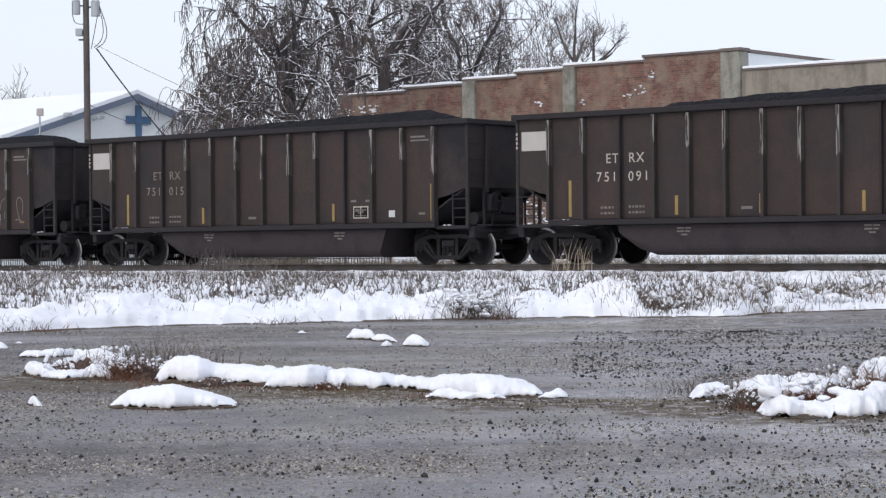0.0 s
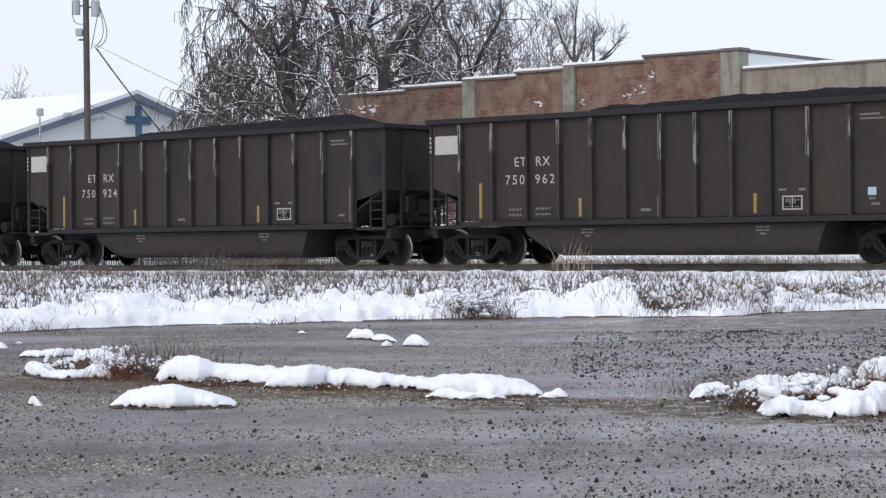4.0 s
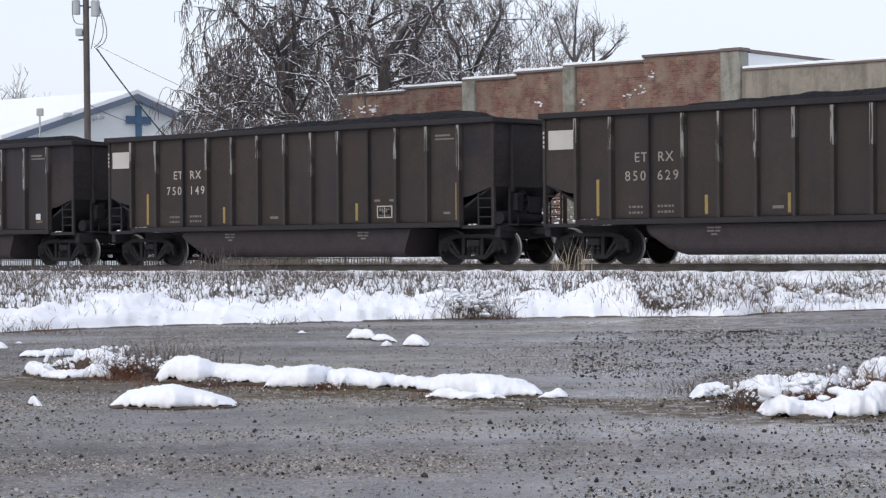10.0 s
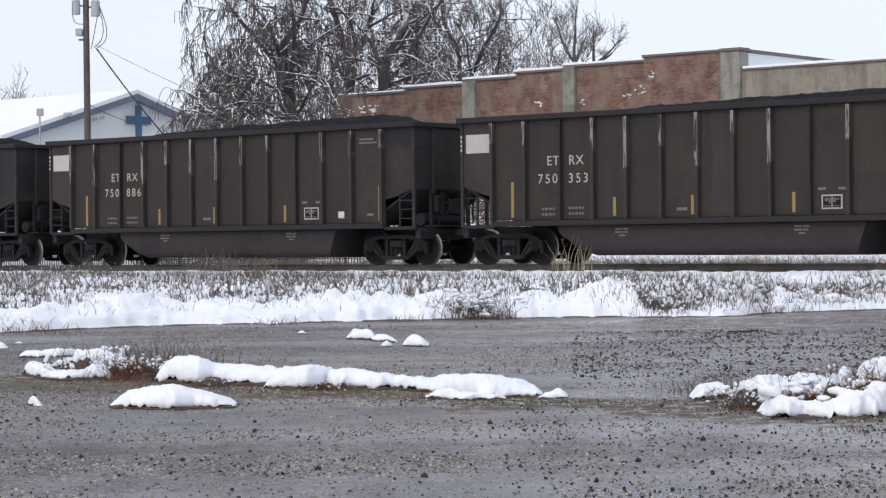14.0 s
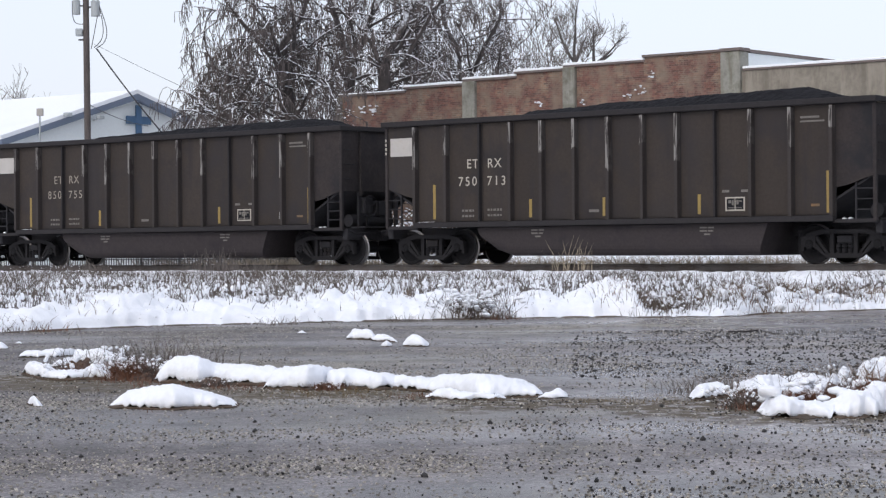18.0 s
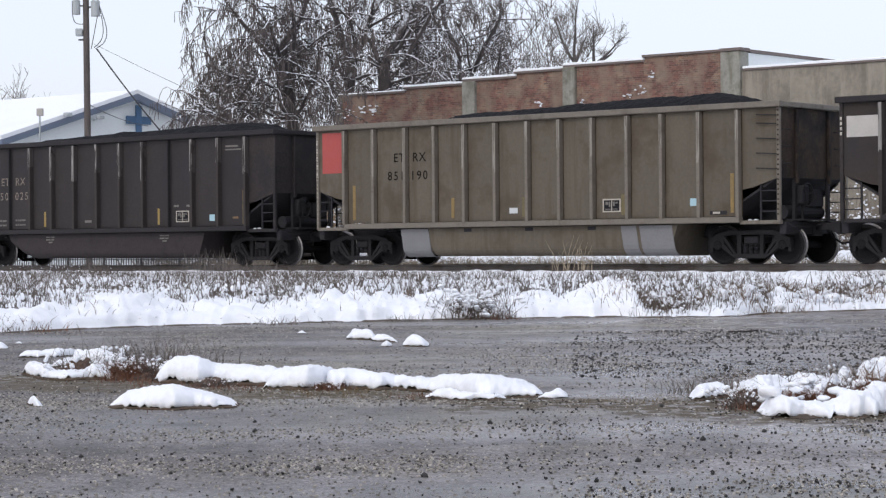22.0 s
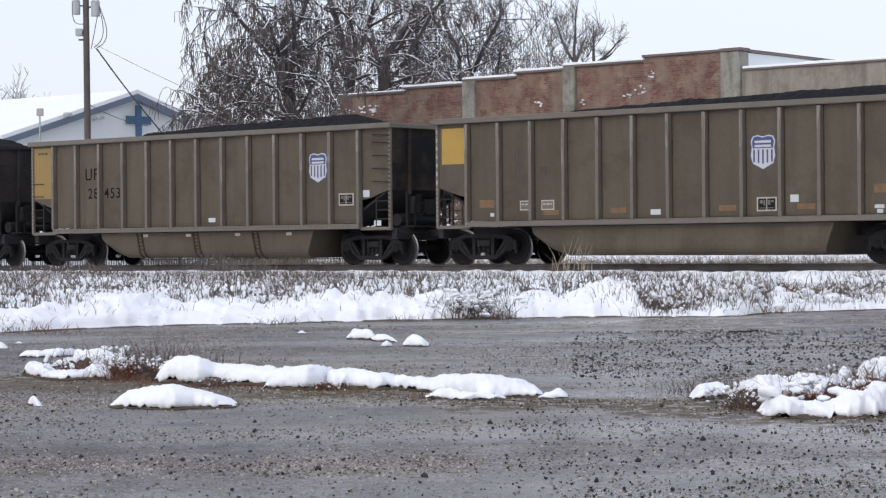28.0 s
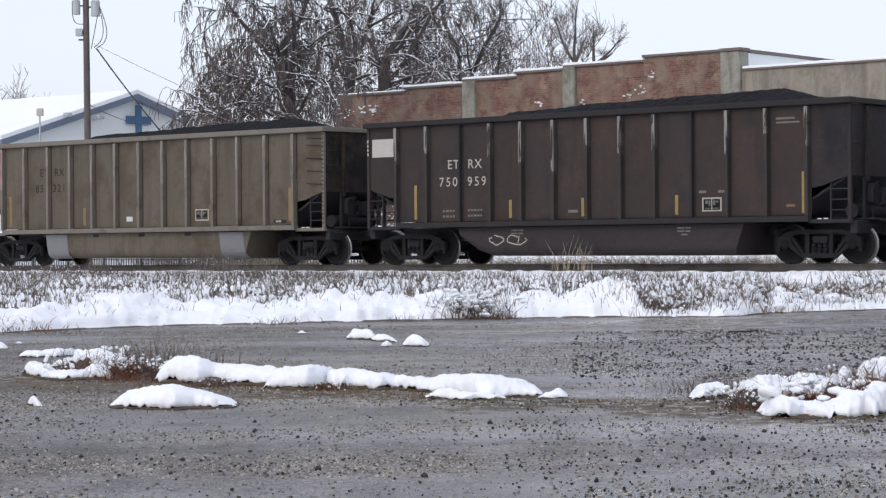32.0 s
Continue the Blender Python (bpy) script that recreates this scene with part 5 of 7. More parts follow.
        for y in (-1.25, 1.25):
            for z in (2.35, 2.75, 3.15):
                if e > 0:
                    bm = bmesh.new()
                    tube_path(bm, [(e * 7.24, y - 0.2, z), (e * 7.31, y - 0.2, z), (e * 7.31, y + 0.2, z), (e * 7.24, y + 0.2, z)], 0.011, 6)
                    part("grab_iron", bm, "under_steel", car)
    if style != "brown":
        for e in (-1, 1):
            bm = bmesh.new()
            for i in range(22):
                box(bm, e * 7.27 - 0.022, e * 7.27 + 0.022, -1.597, -1.583, 1.15 + 0.115 * i, 1.19 + 0.115 * i)
            tagged(part("rivet_row", bm, "rivet_pale" if e < 0 else "rivet_dark", car), kind="stuff")
        for z in (2.25, 2.6, 2.95, 3.3, 3.5):
            bm = bmesh.new()
            tube_path(bm, [(6.7, -1.55, z), (6.7, -1.61, z), (7.2, -1.61, z - 0.03), (7.2, -1.55, z - 0.03)], 0.013, 6)
            part("grab_iron", bm, "under_steel", car)
    for e, x in ((1, 6.45), (1, 6.62), (-1, -6.95)):
        vs, fs = lump_form(int(abs(x) * 100))
        part("lodged_snow", raw_mesh("lodged_snow", [(x + v[0] * 0.07, -1.50 + v[1] * 0.05, 1.04 + v[2] * 0.028) for v in vs], fs), "snow", car, "bit of snow on the step")
    both("top_chord", boxed(-7.38, 7.38, -1.69, -1.46, 3.66, 3.80, bevel=0.015), chord_m)
    both("side_sill", boxed(-6.25, 6.25, -1.67, -1.48, 0.98, 1.12, bevel=0.012), chord_m)
    part("floor_sheet", boxed(-5.4, 5.4, -1.5, 1.5, 1.0, 1.06), "under_steel", car)
    part("center_sill", boxed(-7.4, 7.4, -0.22, 0.22, 0.66, 0.98, bevel=0.02), "under_steel", car)
    tub = prismed([(-4.25, 0.965), (-4.20, 0.80), (-4.02, 0.60), (-3.7, 0.38), (-3.2, 0.23), (4.15, 0.21), (4.42, 0.965)], -1.49, 1.49)
    low = [ed for ed in tub.edges if all(abs(v.co.y) > 1.4 and v.co.z < 0.7 for v in ed.verts) and ed.verts[0].co.y * ed.verts[1].co.y > 0]
    bmesh.ops.bevel(tub, geom=low, offset=0.24, segments=5, profile=0.5, affect="EDGES")
    part("belly_tub", tub, tub_m, car, "deep steel tub between the trucks")
    for s, x in ((-1, 1.6), (1, -1.8)):
        bm = bmesh.new()
        rod(bm, (x + 3.2, 0.6 * s, 0.72), (x + 4.0, 0.6 * s, 0.72), 0.16, 12)
        part("air_reservoir", bm, "under_steel", car)
    return car


GONDOLAS = {}
for style in LOOKS:
    GONDOLAS[style] = make_gondola(style)


def plate(name, x0, x1, z0, z1, material, car, label="", y=-1.556):
    return part(name, boxed(x0, x1, y - 0.002, y + 0.004, z0, z1), material, car, label)


TEXTS = {}


def text_mesh(words, size, gap, material):
    """One mesh for each character of the words."""
    key = (words, size, gap, material)
    if key not in TEXTS:
        cu = bpy.data.curves.new("marking", "FONT")
        cu.body, cu.size, cu.space_character, cu.offset = words, size, gap, 0.0015
        ob = new("marking", cu)
        bpy.context.view_layer.update()
        me = bpy.data.meshes.new_from_object(ob.evaluated_get(bpy.context.evaluated_depsgraph_get()))
        bpy.data.objects.remove(ob)
        me.transform(pose(0, 0, 0, 90))
        bm = bmesh.new()
        bm.from_mesh(me)
        bmesh.ops.remove_doubles(bm, verts=bm.verts, dist=0.0002)
        left, made = set(bm.faces), []
        while left:
            todo, isle = [left.pop()], []
            while todo:
                f = todo.pop()
                isle.append(f)
                for e in f.edges:
                    for o in e.link_faces:
                        if o in left:
                            left.discard(o)
                            todo.append(o)
            slot, vs = {}, []
            for f in isle:
                for v in f.verts:
                    if v not in slot:
                        slot[v] = len(vs)
                        vs.append(tuple(v.co))
            made.append(raw_mesh("letter", vs, [tuple(slot[v] for v in f.verts) for f in isle]))
            made[-1].materials.append(M[material])
        bm.free()
        TEXTS[key] = made
    return TEXTS[key]


def words_on(car, words, x, z, size, material, gap=1.16, y=-1.558):
    for me in text_mesh(words, size, gap, material):
        part("letter", me, material, car, at=pose(x, y, z))


def bars(car, x0, x1, z, h, gaps, material, y=-1.556):
    """A line of small writing that is too worn to read."""
    bm = bmesh.new()
    x = x0
    for g in gaps:
        e = min(x1, x + g)
        box(bm, x, e, y - 0.002, y + 0.003, z, z + h)
        x = e + 0.035
        if x >= x1:
            break
    tagged(part("worn_lettering", bm, material, car), kind="stuff")


def notice_box(car, x, z):
    frame_part = plate("notice_board", x, x + 0.54, z, z + 0.33, "mark_white", car, "white-framed black notice panel")
    plate("notice_ground", x + 0.04, x + 0.50, z + 0.035, z + 0.295, "black_paint", frame_part, y=-1.562)
    for a, b, h0, h1 in ((0.09, 0.17, 0.18, 0.26), (0.19, 0.235, 0.13, 0.26), (0.31, 0.37, 0.15, 0.26), (0.39, 0.46, 0.21, 0.25)):
        plate("notice_block", x + a, x + b, z + h0, z + h1, "mark_faint", frame_part, y=-1.568)
    plate("notice_block", x + 0.265, x + 0.285, z + 0.035, z + 0.295, "mark_white", frame_part, y=-1.568)
    plate("notice_block", x + 0.08, x + 0.46, z + 0.065, z + 0.085, "mark_faint", frame_part, y=-1.568)


def scrawl(car, x, z, w, h, seed, material, y=-1.558, loops=3, r=0.014):
    """A sprayed scribble, illegible."""
    rnd = random.Random(seed)
    for k in range(loops):
        bm = bmesh.new()
        cx, cz = x + w * (k + 0.5) / loops, z + h * 0.5
        rx, rz = w / loops * rnd.uniform(0.45, 0.7), h * rnd.uniform(0.3, 0.5)
        start, sweep = rnd.uniform(0, 6.28), rnd.uniform(5.0, 9.0)
        pts = []
        for i in range(15):
            t = start + sweep * i / 14
            pts.append((cx + rx * math.cos(t) * rnd.uniform(0.75, 1.1) + 0.02 * i * (k % 2), y, cz + rz * math.sin(t * 1.0) * rnd.uniform(0.75, 1.1)))
        rail = []
        for i, p in enumerate(pts):
            d = Vector(pts[min(i + 1, 14)]) - Vector(pts[max(i - 1, 0)])
            side = Vector((-d.z, 0, d.x)).normalized() * r
            rail.append((bm.verts.new(Vector(p) - side), bm.verts.new(Vector(p) + side)))
        for (a, b), (e, f) in zip(rail, rail[1:]):
            bm.faces.new((a, e, f, b))
        part("scribble", bm, material, car, "sprayed pale scribble")


def shield(car, x, z):
    pts = [(-0.30, 0.95), (-0.16, 0.99), (0, 0.94), (0.16, 0.99), (0.30, 0.95), (0.36, 0.80), (0.33, 0.60), (0.36, 0.35), (0.30, 0.12), (0.0, -0.06), (-0.30, 0.12), (-0.36, 0.35), (-0.33, 0.60), (-0.36, 0.80)]
    rim = part("shield_sign", prismed([(x + 0.98 * a, z + 0.10 + 0.79 * b) for a, b in pts], -1.5575, -1.552), "shield_blue", car, "blue and white striped shield emblem")
    s = part("shield_field", prismed([(x + 0.92 * a, z + 0.12 + 0.76 * b) for a, b in pts], -1.560, -1.558), "shield_white", rim)
    top = [(-0.27, 0.92), (-0.15, 0.95), (0, 0.90), (0.15, 0.95), (0.27, 0.92), (0.32, 0.80), (0.30, 0.58), (-0.30, 0.58), (-0.32, 0.80)]
    part("shield_top", prismed([(x + 0.92 * a, z + 0.12 + 0.76 * b) for a, b in top], -1.565, -1.561), "shield_blue", rim)
    for zz in (0.78, 0.65):
        part("shield_bar", boxed(x - 0.22, x + 0.22, -1.569, -1.566, z + 0.12 + 0.76 * zz - 0.028, z + 0.12 + 0.76 * zz + 0.028), "shield_white", rim)
    for i in range(5):
        xx = x - 0.24 + i * 0.12
        part("shield_stripe", boxed(xx - 0.022, xx + 0.022, -1.565, -1.561, z + 0.20 + 0.02 * abs(i - 2), z + 0.53), "shield_blue", rim)


STICKERS = {"751 015": (4.58, 1.28, "pale_sticker"), "750 201": (4.48, 1.44, "pale_sticker"), "750 962": (5.54, 1.56, "blue_sticker"), "850 409": (4.56, 1.34, "pale_sticker"),
            "750 730": (5.55, 1.42, "pale_sticker"), "750 886": (4.58, 1.28, "pale_sticker"), "850 755": (4.95, 1.30, "pale_sticker"), "750 236": (4.71, 1.29, "pale_sticker"),
            "850 025": (4.69, 1.28, "blue_sticker")}


def stroke(car, points, material, y=-1.558, r=0.012):
    """One sprayed line through the points (x, z)."""
    fine = []
    ends = [points[0], *points, points[-1]]
    for p0, p1, p2, p3 in zip(ends, ends[1:], ends[2:], ends[3:]):
        for i in range(6):
            t = i / 6
            fine.append([0.5 * (2 * b + (c - a) * t + (2 * a - 5 * b + 4 * c - d) * t * t + (3 * b - a - 3 * c + d) * t ** 3) for a, b, c, d in zip(p0, p1, p2, p3)])
    fine.append(list(points[-1]))
    bm, rail = bmesh.new(), []
    for i, (x, z) in enumerate(fine):
        q, p = fine[min(i + 1, len(fine) - 1)], fine[max(i - 1, 0)]
        side = Vector((p[1] - q[1], 0, q[0] - p[0])).normalized() * r
        rail.append((bm.verts.new(Vector((x, y, z)) - side), bm.verts.new(Vector((x, y, z)) + side)))
    for (a, b), (e, f) in zip(rail, rail[1:]):
        bm.faces.new((a, e, f, b))
    part("scribble", bm, material, car, "sprayed pale line")


def dress_brown(car, number, rnd):
    a, b = number.split()
    plate("white_panel", -7.14, -6.30, 2.88, 3.36, "dusty_white" if number == "850 299" else "white_paint", car, "dirty white painted panel")
    for i in range(4):
        plate("reflector", -7.295, -7.245, 2.93 + 0.115 * i, 3.0 + 0.115 * i, "mark_white", car, y=-1.588)
    ink = {"751 015": "mark_tan", "850 025": "mark_tan", "850 629": "mark_dull", "850 755": "mark_dull"}.get(number, "mark_white")
    words_on(car, "ET", -4.54, 2.50, 0.335, ink)
    words_on(car, "RX", -3.86, 2.50, 0.335, ink)
    words_on(car, a, -4.82, 2.05, 0.335, ink, 1.36)
    words_on(car, b, -3.87, 2.05, 0.335, ink, 1.36)
    for z in (1.38, 1.24):
        bars(car, -4.70, -4.28, z, 0.055, (0.06, 0.10, 0.08, 0.05), "mark_faint")
        bars(car, -3.86, -3.38, z + 0.01, 0.055, (0.07, 0.05, 0.09, 0.06, 0.05), "mark_faint")
    near = ((-2.83, 0.24, 2.89) if number == "750 730" else (-2.47, rnd.choice((-0.12, -0.20)), 2.58))
    for x, z0, z1, w in ((-5.63, 1.20, 2.10, 0.085), (near[0], 1.20, 1.66, 0.085), (near[1], 1.20, 1.66, 0.08), (near[2], 1.20, 1.67, 0.085), (6.07, 1.18, 2.14, 0.09)):
        plate("yellow_stripe", x - w / 2, x + w / 2, z0, z1, "yellow_paint", car, "faded yellow reflective stripe")
    notice_box(car, 3.31, 1.26)
    bars(car, 3.22, 3.42, 1.70, 0.06, (0.2,), "mark_faint")
    bars(car, 3.75, 3.95, 1.70, 0.06, (0.2,), "mark_faint")
    bars(car, 5.35, 5.85, 3.36, 0.05, (0.5,), "mark_faint")
    bars(car, 5.35, 5.98, 3.27, 0.04, (0.63,), "mark_faint")
    bars(car, 5.62, 5.85, 1.33, 0.06, (0.22,), "orange_paint" if rnd.random() < 0.4 else "mark_faint")
    bars(car, -0.65, -0.35, 1.30, 0.07, (0.3,), "mark_faint")
    if number in STICKERS:
        x, z, m = STICKERS[number]
        plate("sticker", x, x + 0.21, z, z + 0.18, m, car, "pale square sticker")
        if x > 5.2:
            bars(car, x + 0.02, x + 0.2, z - 0.10, 0.05, (0.17,), "mark_faint")
    for x in (-2.5, 2.55):
        for i, z in enumerate((0.86, 0.78, 0.70)):
            bars(car, x + 0.06 * i * (i > 1), x + 0.45 - 0.08 * i, z, 0.04, (0.2, 0.16), "mark_faint", -1.496)


def dress_beige(car, a, b, rnd):
    plate("red_panel", -7.10, -6.40, 2.50, 3.60, "red_paint", car, "bright red painted panel")
    for i in range(5):
        plate("reflector", -7.295, -7.245, 2.4 + 0.22 * i, 2.52 + 0.22 * i, "mark_white", car, y=-1.588)
    m = "mark_dark" if a + b == "851190" else "ghost_mark"
    words_on(car, "ET", -4.54, 2.74, 0.33, m)
    words_on(car, "RX", -3.88, 2.74, 0.33, m)
    words_on(car, a, -4.75, 2.26, 0.33, m, 1.3)
    words_on(car, b, -3.95, 2.26, 0.33, m, 1.3)
    for x in (-5.95, -2.51, 6.0):
        plate("yellow_stripe", x - 0.05, x + 0.05, 1.22, 1.75 if abs(x) < 5 else 2.15, "old_yellow", car, "faded yellow stripe")
    for x in (-0.19, 2.87):
        plate("yellow_stripe", x - 0.055, x + 0.055, 1.22, 1.72, "ghost_yellow", car, "nearly worn-off yellow stripe")
    notice_box(car, 2.26, 1.29)
    plate("sticker", -0.65, -0.39, 1.31, 1.45, "pale_sticker", car, "pale sticker")
    if b == "190":
        plate("sticker", 4.82, 5.05, 1.40, 1.58, "blue_sticker", car, "pale blue sticker")
    plate("step_plate", 5.38, 5.85, 1.18, 1.27, "under_steel", car)
    plate("worn_label", 5.46, 5.66, 1.20, 1.25, "mark_white", car, y=-1.562)
    for x in (-2.2, -0.2, 1.75):
        plate("hinge", x, x + 0.25, 0.86, 0.95, "under_steel", car, y=-1.494)


def dress_faded(car):
    plate("yellow_panel", -7.12, -6.36, 2.62, 3.55, "amber_paint", car, "yellow painted panel")
    for i in range(7):
        plate("reflector", -7.295, -7.245, 2.1 + 0.22 * i, 2.2 + 0.22 * i, "mark_white", car, y=-1.588)
    for x0, z, w in ((-4.75, 2.70, 0.3), (-4.75, 2.25, 0.4), (-3.9, 2.25, 0.3)):
        bars(car, x0, x0 + w, z, 0.24, (0.05, 0.07, 0.04, 0.06), "faded_mark")
    for x, z in ((-5.87, 1.42), (-3.82, 1.20), (-1.76, 1.22), (1.38, 1.22), (3.5, 1.22), (5.48, 1.56)):
        plate("orange_stripe", x, x + 0.48, z + 0.05, z + (0.25 if abs(x) > 5 else 0.18), "orange_paint", car, "rust-orange dash")
    shield(car, 2.6, 2.15)
    notice_box(car, 2.42, 1.24)
    for x, z in ((-4.56, 1.38), (-3.88, 1.38)):
        board = plate("notice_board", x, x + 0.40, z, z + 0.25, "mark_white", car, "small pale-framed notice")
        plate("notice_ground", x + 0.03, x + 0.37, z + 0.03, z + 0.22, "olive_post", board, y=-1.562)
        bars(board, x + 0.06, x + 0.34, z + 0.13, 0.04, (0.07, 0.1, 0.05), "mark_white", -1.566)
    for x, z, w, h in ((-0.57, 1.21, 0.29, 0.13), (3.32, 1.44, 0.22, 0.17), (-5.52, 1.24, 0.12, 0.09), (5.5, 1.26, 0.24, 0.08), (5.56, 1.15, 0.15, 0.09)):
        plate("sticker", x, x + w, z, z + h, "pale_sticker", car, "pale sticker")


def dress_olive(car):
    plate("ochre_panel", -7.20, -6.30, 2.05, 3.60, "ochre_paint", car, "dull ochre painted end panel")
    for z in (2.12, 2.50):
        bm = bmesh.new()
        tube_path(bm, [(-7.2, -1.55, z), (-7.2, -1.61, z), (-6.78, -1.61, z), (-6.78, -1.55, z)], 0.013, 6)
        part("grab_iron", bm, "under_steel", car)
    bars(car, -7.0, -6.5, 3.40, 0.06, (0.10, 0.14, 0.12), "faded_mark", -1.562)
    # initials of the line as plain shapes
    for x0, x1, z0, z1 in ((-4.85, -4.80, 2.62, 2.92), (-4.62, -4.57, 2.62, 2.92), (-4.82, -4.60, 2.57, 2.62), (-4.47, -4.42, 2.57, 2.92), (-4.42, -4.28, 2.865, 2.92), (-4.42, -4.28, 2.72, 2.77), (-4.28, -4.23, 2.75, 2.89)):
        plate("initial", x0, x1, z0, z1, "mark_dark", car)
    words_on(car, "28", -4.75, 2.02, 0.44, "mark_dark")
    words_on(car, "453", -4.02, 2.02, 0.44, "mark_dark")
    shield(car, 4.67, 2.20)
    notice_box(car, 5.43, 1.62)
    # rows of bolts, and riveted lap joints on the tub
    for z, step in ((1.05, 0.148), (1.20, 0.148), (3.57, 0.30)):
        bm = bmesh.new()
        for i in range(int(12.4 / step)):
            y = -1.672 if z < 1.1 else -1.556
            box(bm, -6.15 + step * i, -6.125 + step * i, y - 0.005, y + 0.006, z, z + 0.022)
        tagged(part("rivet_row", bm, "rivet_dark", car), kind="stuff")
    for x in (-2.7, -0.35, 2.05):
        for dx in (0.0, 0.20):
            part("tub_seam", tub_strip(x + dx, x + dx + 0.055, 0.16, 0.016), "rust_and_shade", car)
        bm = bmesh.new()
        for i in range(5):
            z = 0.86 - 0.10 * i
            w = 0.16 * (0.95 - z) / 0.7
            box(bm, x + w + 0.06, x + w + 0.195, -1.503, -1.486, z, z + 0.035)
        tagged(part("rivet_row", bm, "rivet_dark", car), kind="stuff")
    plate("sticker", 0.40, 0.67, 1.24, 1.36, "pale_sticker", car, "pale sticker")
    plate("sticker", 6.31, 6.54, 1.83, 2.02, "pale_sticker", car, "pale sticker")
    plate("sticker", 6.70, 6.95, 1.06, 1.20, "pale_sticker", car, "pale sticker")
    for x in (-2.4, -0.6, 1.4, 3.4):
        bars(car, x, x + 0.25, 0.84, 0.08, (0.2,), "mark_white", -1.496)


TRAIN = ["751 091", "751 015", "750 201", "750 962", "750 924", "850 409", "850 299", "850 629", "750 149", "750 730", "750 353", "750 886", "750 667", "750 713",
         "850 755", "750 236", "beige 851 190", "850 025", "beige 851 100", "850 714", "faded", "olive", "750 074", "750 959", "beige 851 321"]
PITCH, SPEED, GAIN, FIRST = 16.1946, 11.401, 0.002576, 9.767
CARS = []


def make_train():
    for k, kind in enumerate(TRAIN):
        rnd = random.Random(100 + k)
        style = "beige" if kind.startswith("beige") else "olive" if kind in ("olive", "faded") else "brown"
        if style in GONDOLAS:
            car = GONDOLAS.pop(style)
            SHARED[style] = car
        else:
            car = copy_thing(SHARED["bare_" + style], Matrix())
        CARS.append(car)
        car.matrix_basis = by_track(FIRST - PITCH * k, 0, RAIL_TOP)
        if "bare_" + style not in SHARED:
            SHARED["bare_" + style] = copy_thing(car, by_track(FIRST - PITCH * 40, 0, RAIL_TOP))
    for style in LOOKS:
        spare = SHARED["bare_" + style]
        for o in (*spare.children_recursive, spare):
            bpy.data.objects.remove(o)
    for k, kind in enumerate(TRAIN):
        rnd = random.Random(100 + k)
        car = CARS[k]
        part("coal_load", COAL[0 if k < 2 else 4 if k in (9, 10) else rnd.randrange(4)], "coal", car, "heaped black coal")
        if kind == "olive":
            dress_olive(car)
            tagged(car, "olive-tan coal gondola with a striped shield emblem, loaded", "gondola")
        elif kind == "faded":
            dress_faded(car)
            tagged(car, "olive-tan coal gondola with yellow patch and orange dashes", "gondola")
        elif kind.startswith("beige"):
            dress_beige(car, *kind.split()[1:], rnd)
            tagged(car, "dusty beige coal gondola with a red patch, loaded", "gondola")
        else:
            dress_brown(car, kind, rnd)
            tagged(car, "dark brown coal gondola with scraped ribs, heaped with coal", "gondola")
        if k in (2, 9, 23):
            tagged(car, "dark brown coal gondola with pale sprayed scribbles, heaped with coal")
        tagged(car, group="cars of the coal train")
    # tubs mended with bare metal
    for k, x in ((16, -4.35), (16, 3.3), (16, 2.75), (24, -4.35), (24, 3.15)):
        part("metal_panel", tub_strip(x, x + (0.45 if x == 2.75 else 0.95), 0.12, 0.009 if x == 2.75 else 0.012), "bare_metal", CARS[k], "bare bright metal panel")
    # sprayed scribbles
    scrawl(CARS[2], -3.9, 1.25, 0.75, 0.5, 1, "mark_faint", loops=4)
    for line in (((4.25, 1.55), (4.22, 1.85), (4.33, 2.06), (4.45, 1.98), (4.42, 1.75), (4.36, 1.5), (4.28, 1.3), (4.5, 1.22), (4.68, 1.3), (4.66, 1.5)), ((4.36, 1.82), (4.5, 1.80), (4.7, 1.82)),
                 ((4.7, 1.75), (4.75, 2.0), (4.92, 2.1), (5.0, 1.95), (4.92, 1.7), (4.9, 1.5), (5.05, 1.35), (5.12, 1.2)),
                 ((5.62, 1.45), (5.5, 1.8), (5.5, 2.05), (5.65, 2.12), (5.78, 1.95), (5.75, 1.6)), ((5.42, 1.4), (5.52, 1.45), (5.7, 1.4))):
        stroke(CARS[2], line, "mark_faint")
    scrawl(CARS[9], -1.85, 1.25, 0.75, 0.36, 12, "mark_white", loops=9, r=0.009)
    stroke(CARS[9], ((-1.95, 1.55), (-1.88, 1.62), (-1.84, 1.74)), "mark_white", r=0.014)
    for line in (((1.35, 1.9), (1.1, 1.85), (0.93, 1.6), (0.95, 1.4)), ((1.2, 1.8), (1.35, 1.6), (1.3, 1.35), (1.1, 1.25)), ((1.4, 1.9), (1.5, 1.75), (1.42, 1.6)),
                 ((1.55, 1.85), (1.8, 1.65), (1.95, 1.45), (1.9, 1.25), (1.85, 1.5)), ((1.3, 1.15), (1.5, 1.3), (1.7, 1.33)), ((1.1, 1.08), (1.76, 1.08)), ((1.45, 1.45), (1.5, 1.3)), ((1.5, 1.95), (1.62, 1.7), (1.6, 1.5))):
        stroke(CARS[9], line, "mark_faint", y=-1.60 if line[0][1] == 1.08 else -1.558)
    scrawl(CARS[23], -3.2, 0.45, 0.9, 0.38, 4, "mark_white", y=-1.498, loops=2)
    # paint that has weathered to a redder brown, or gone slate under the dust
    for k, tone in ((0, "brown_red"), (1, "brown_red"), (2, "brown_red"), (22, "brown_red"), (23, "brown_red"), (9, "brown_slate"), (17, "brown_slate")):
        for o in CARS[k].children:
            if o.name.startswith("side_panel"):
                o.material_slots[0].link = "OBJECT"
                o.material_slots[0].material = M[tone]
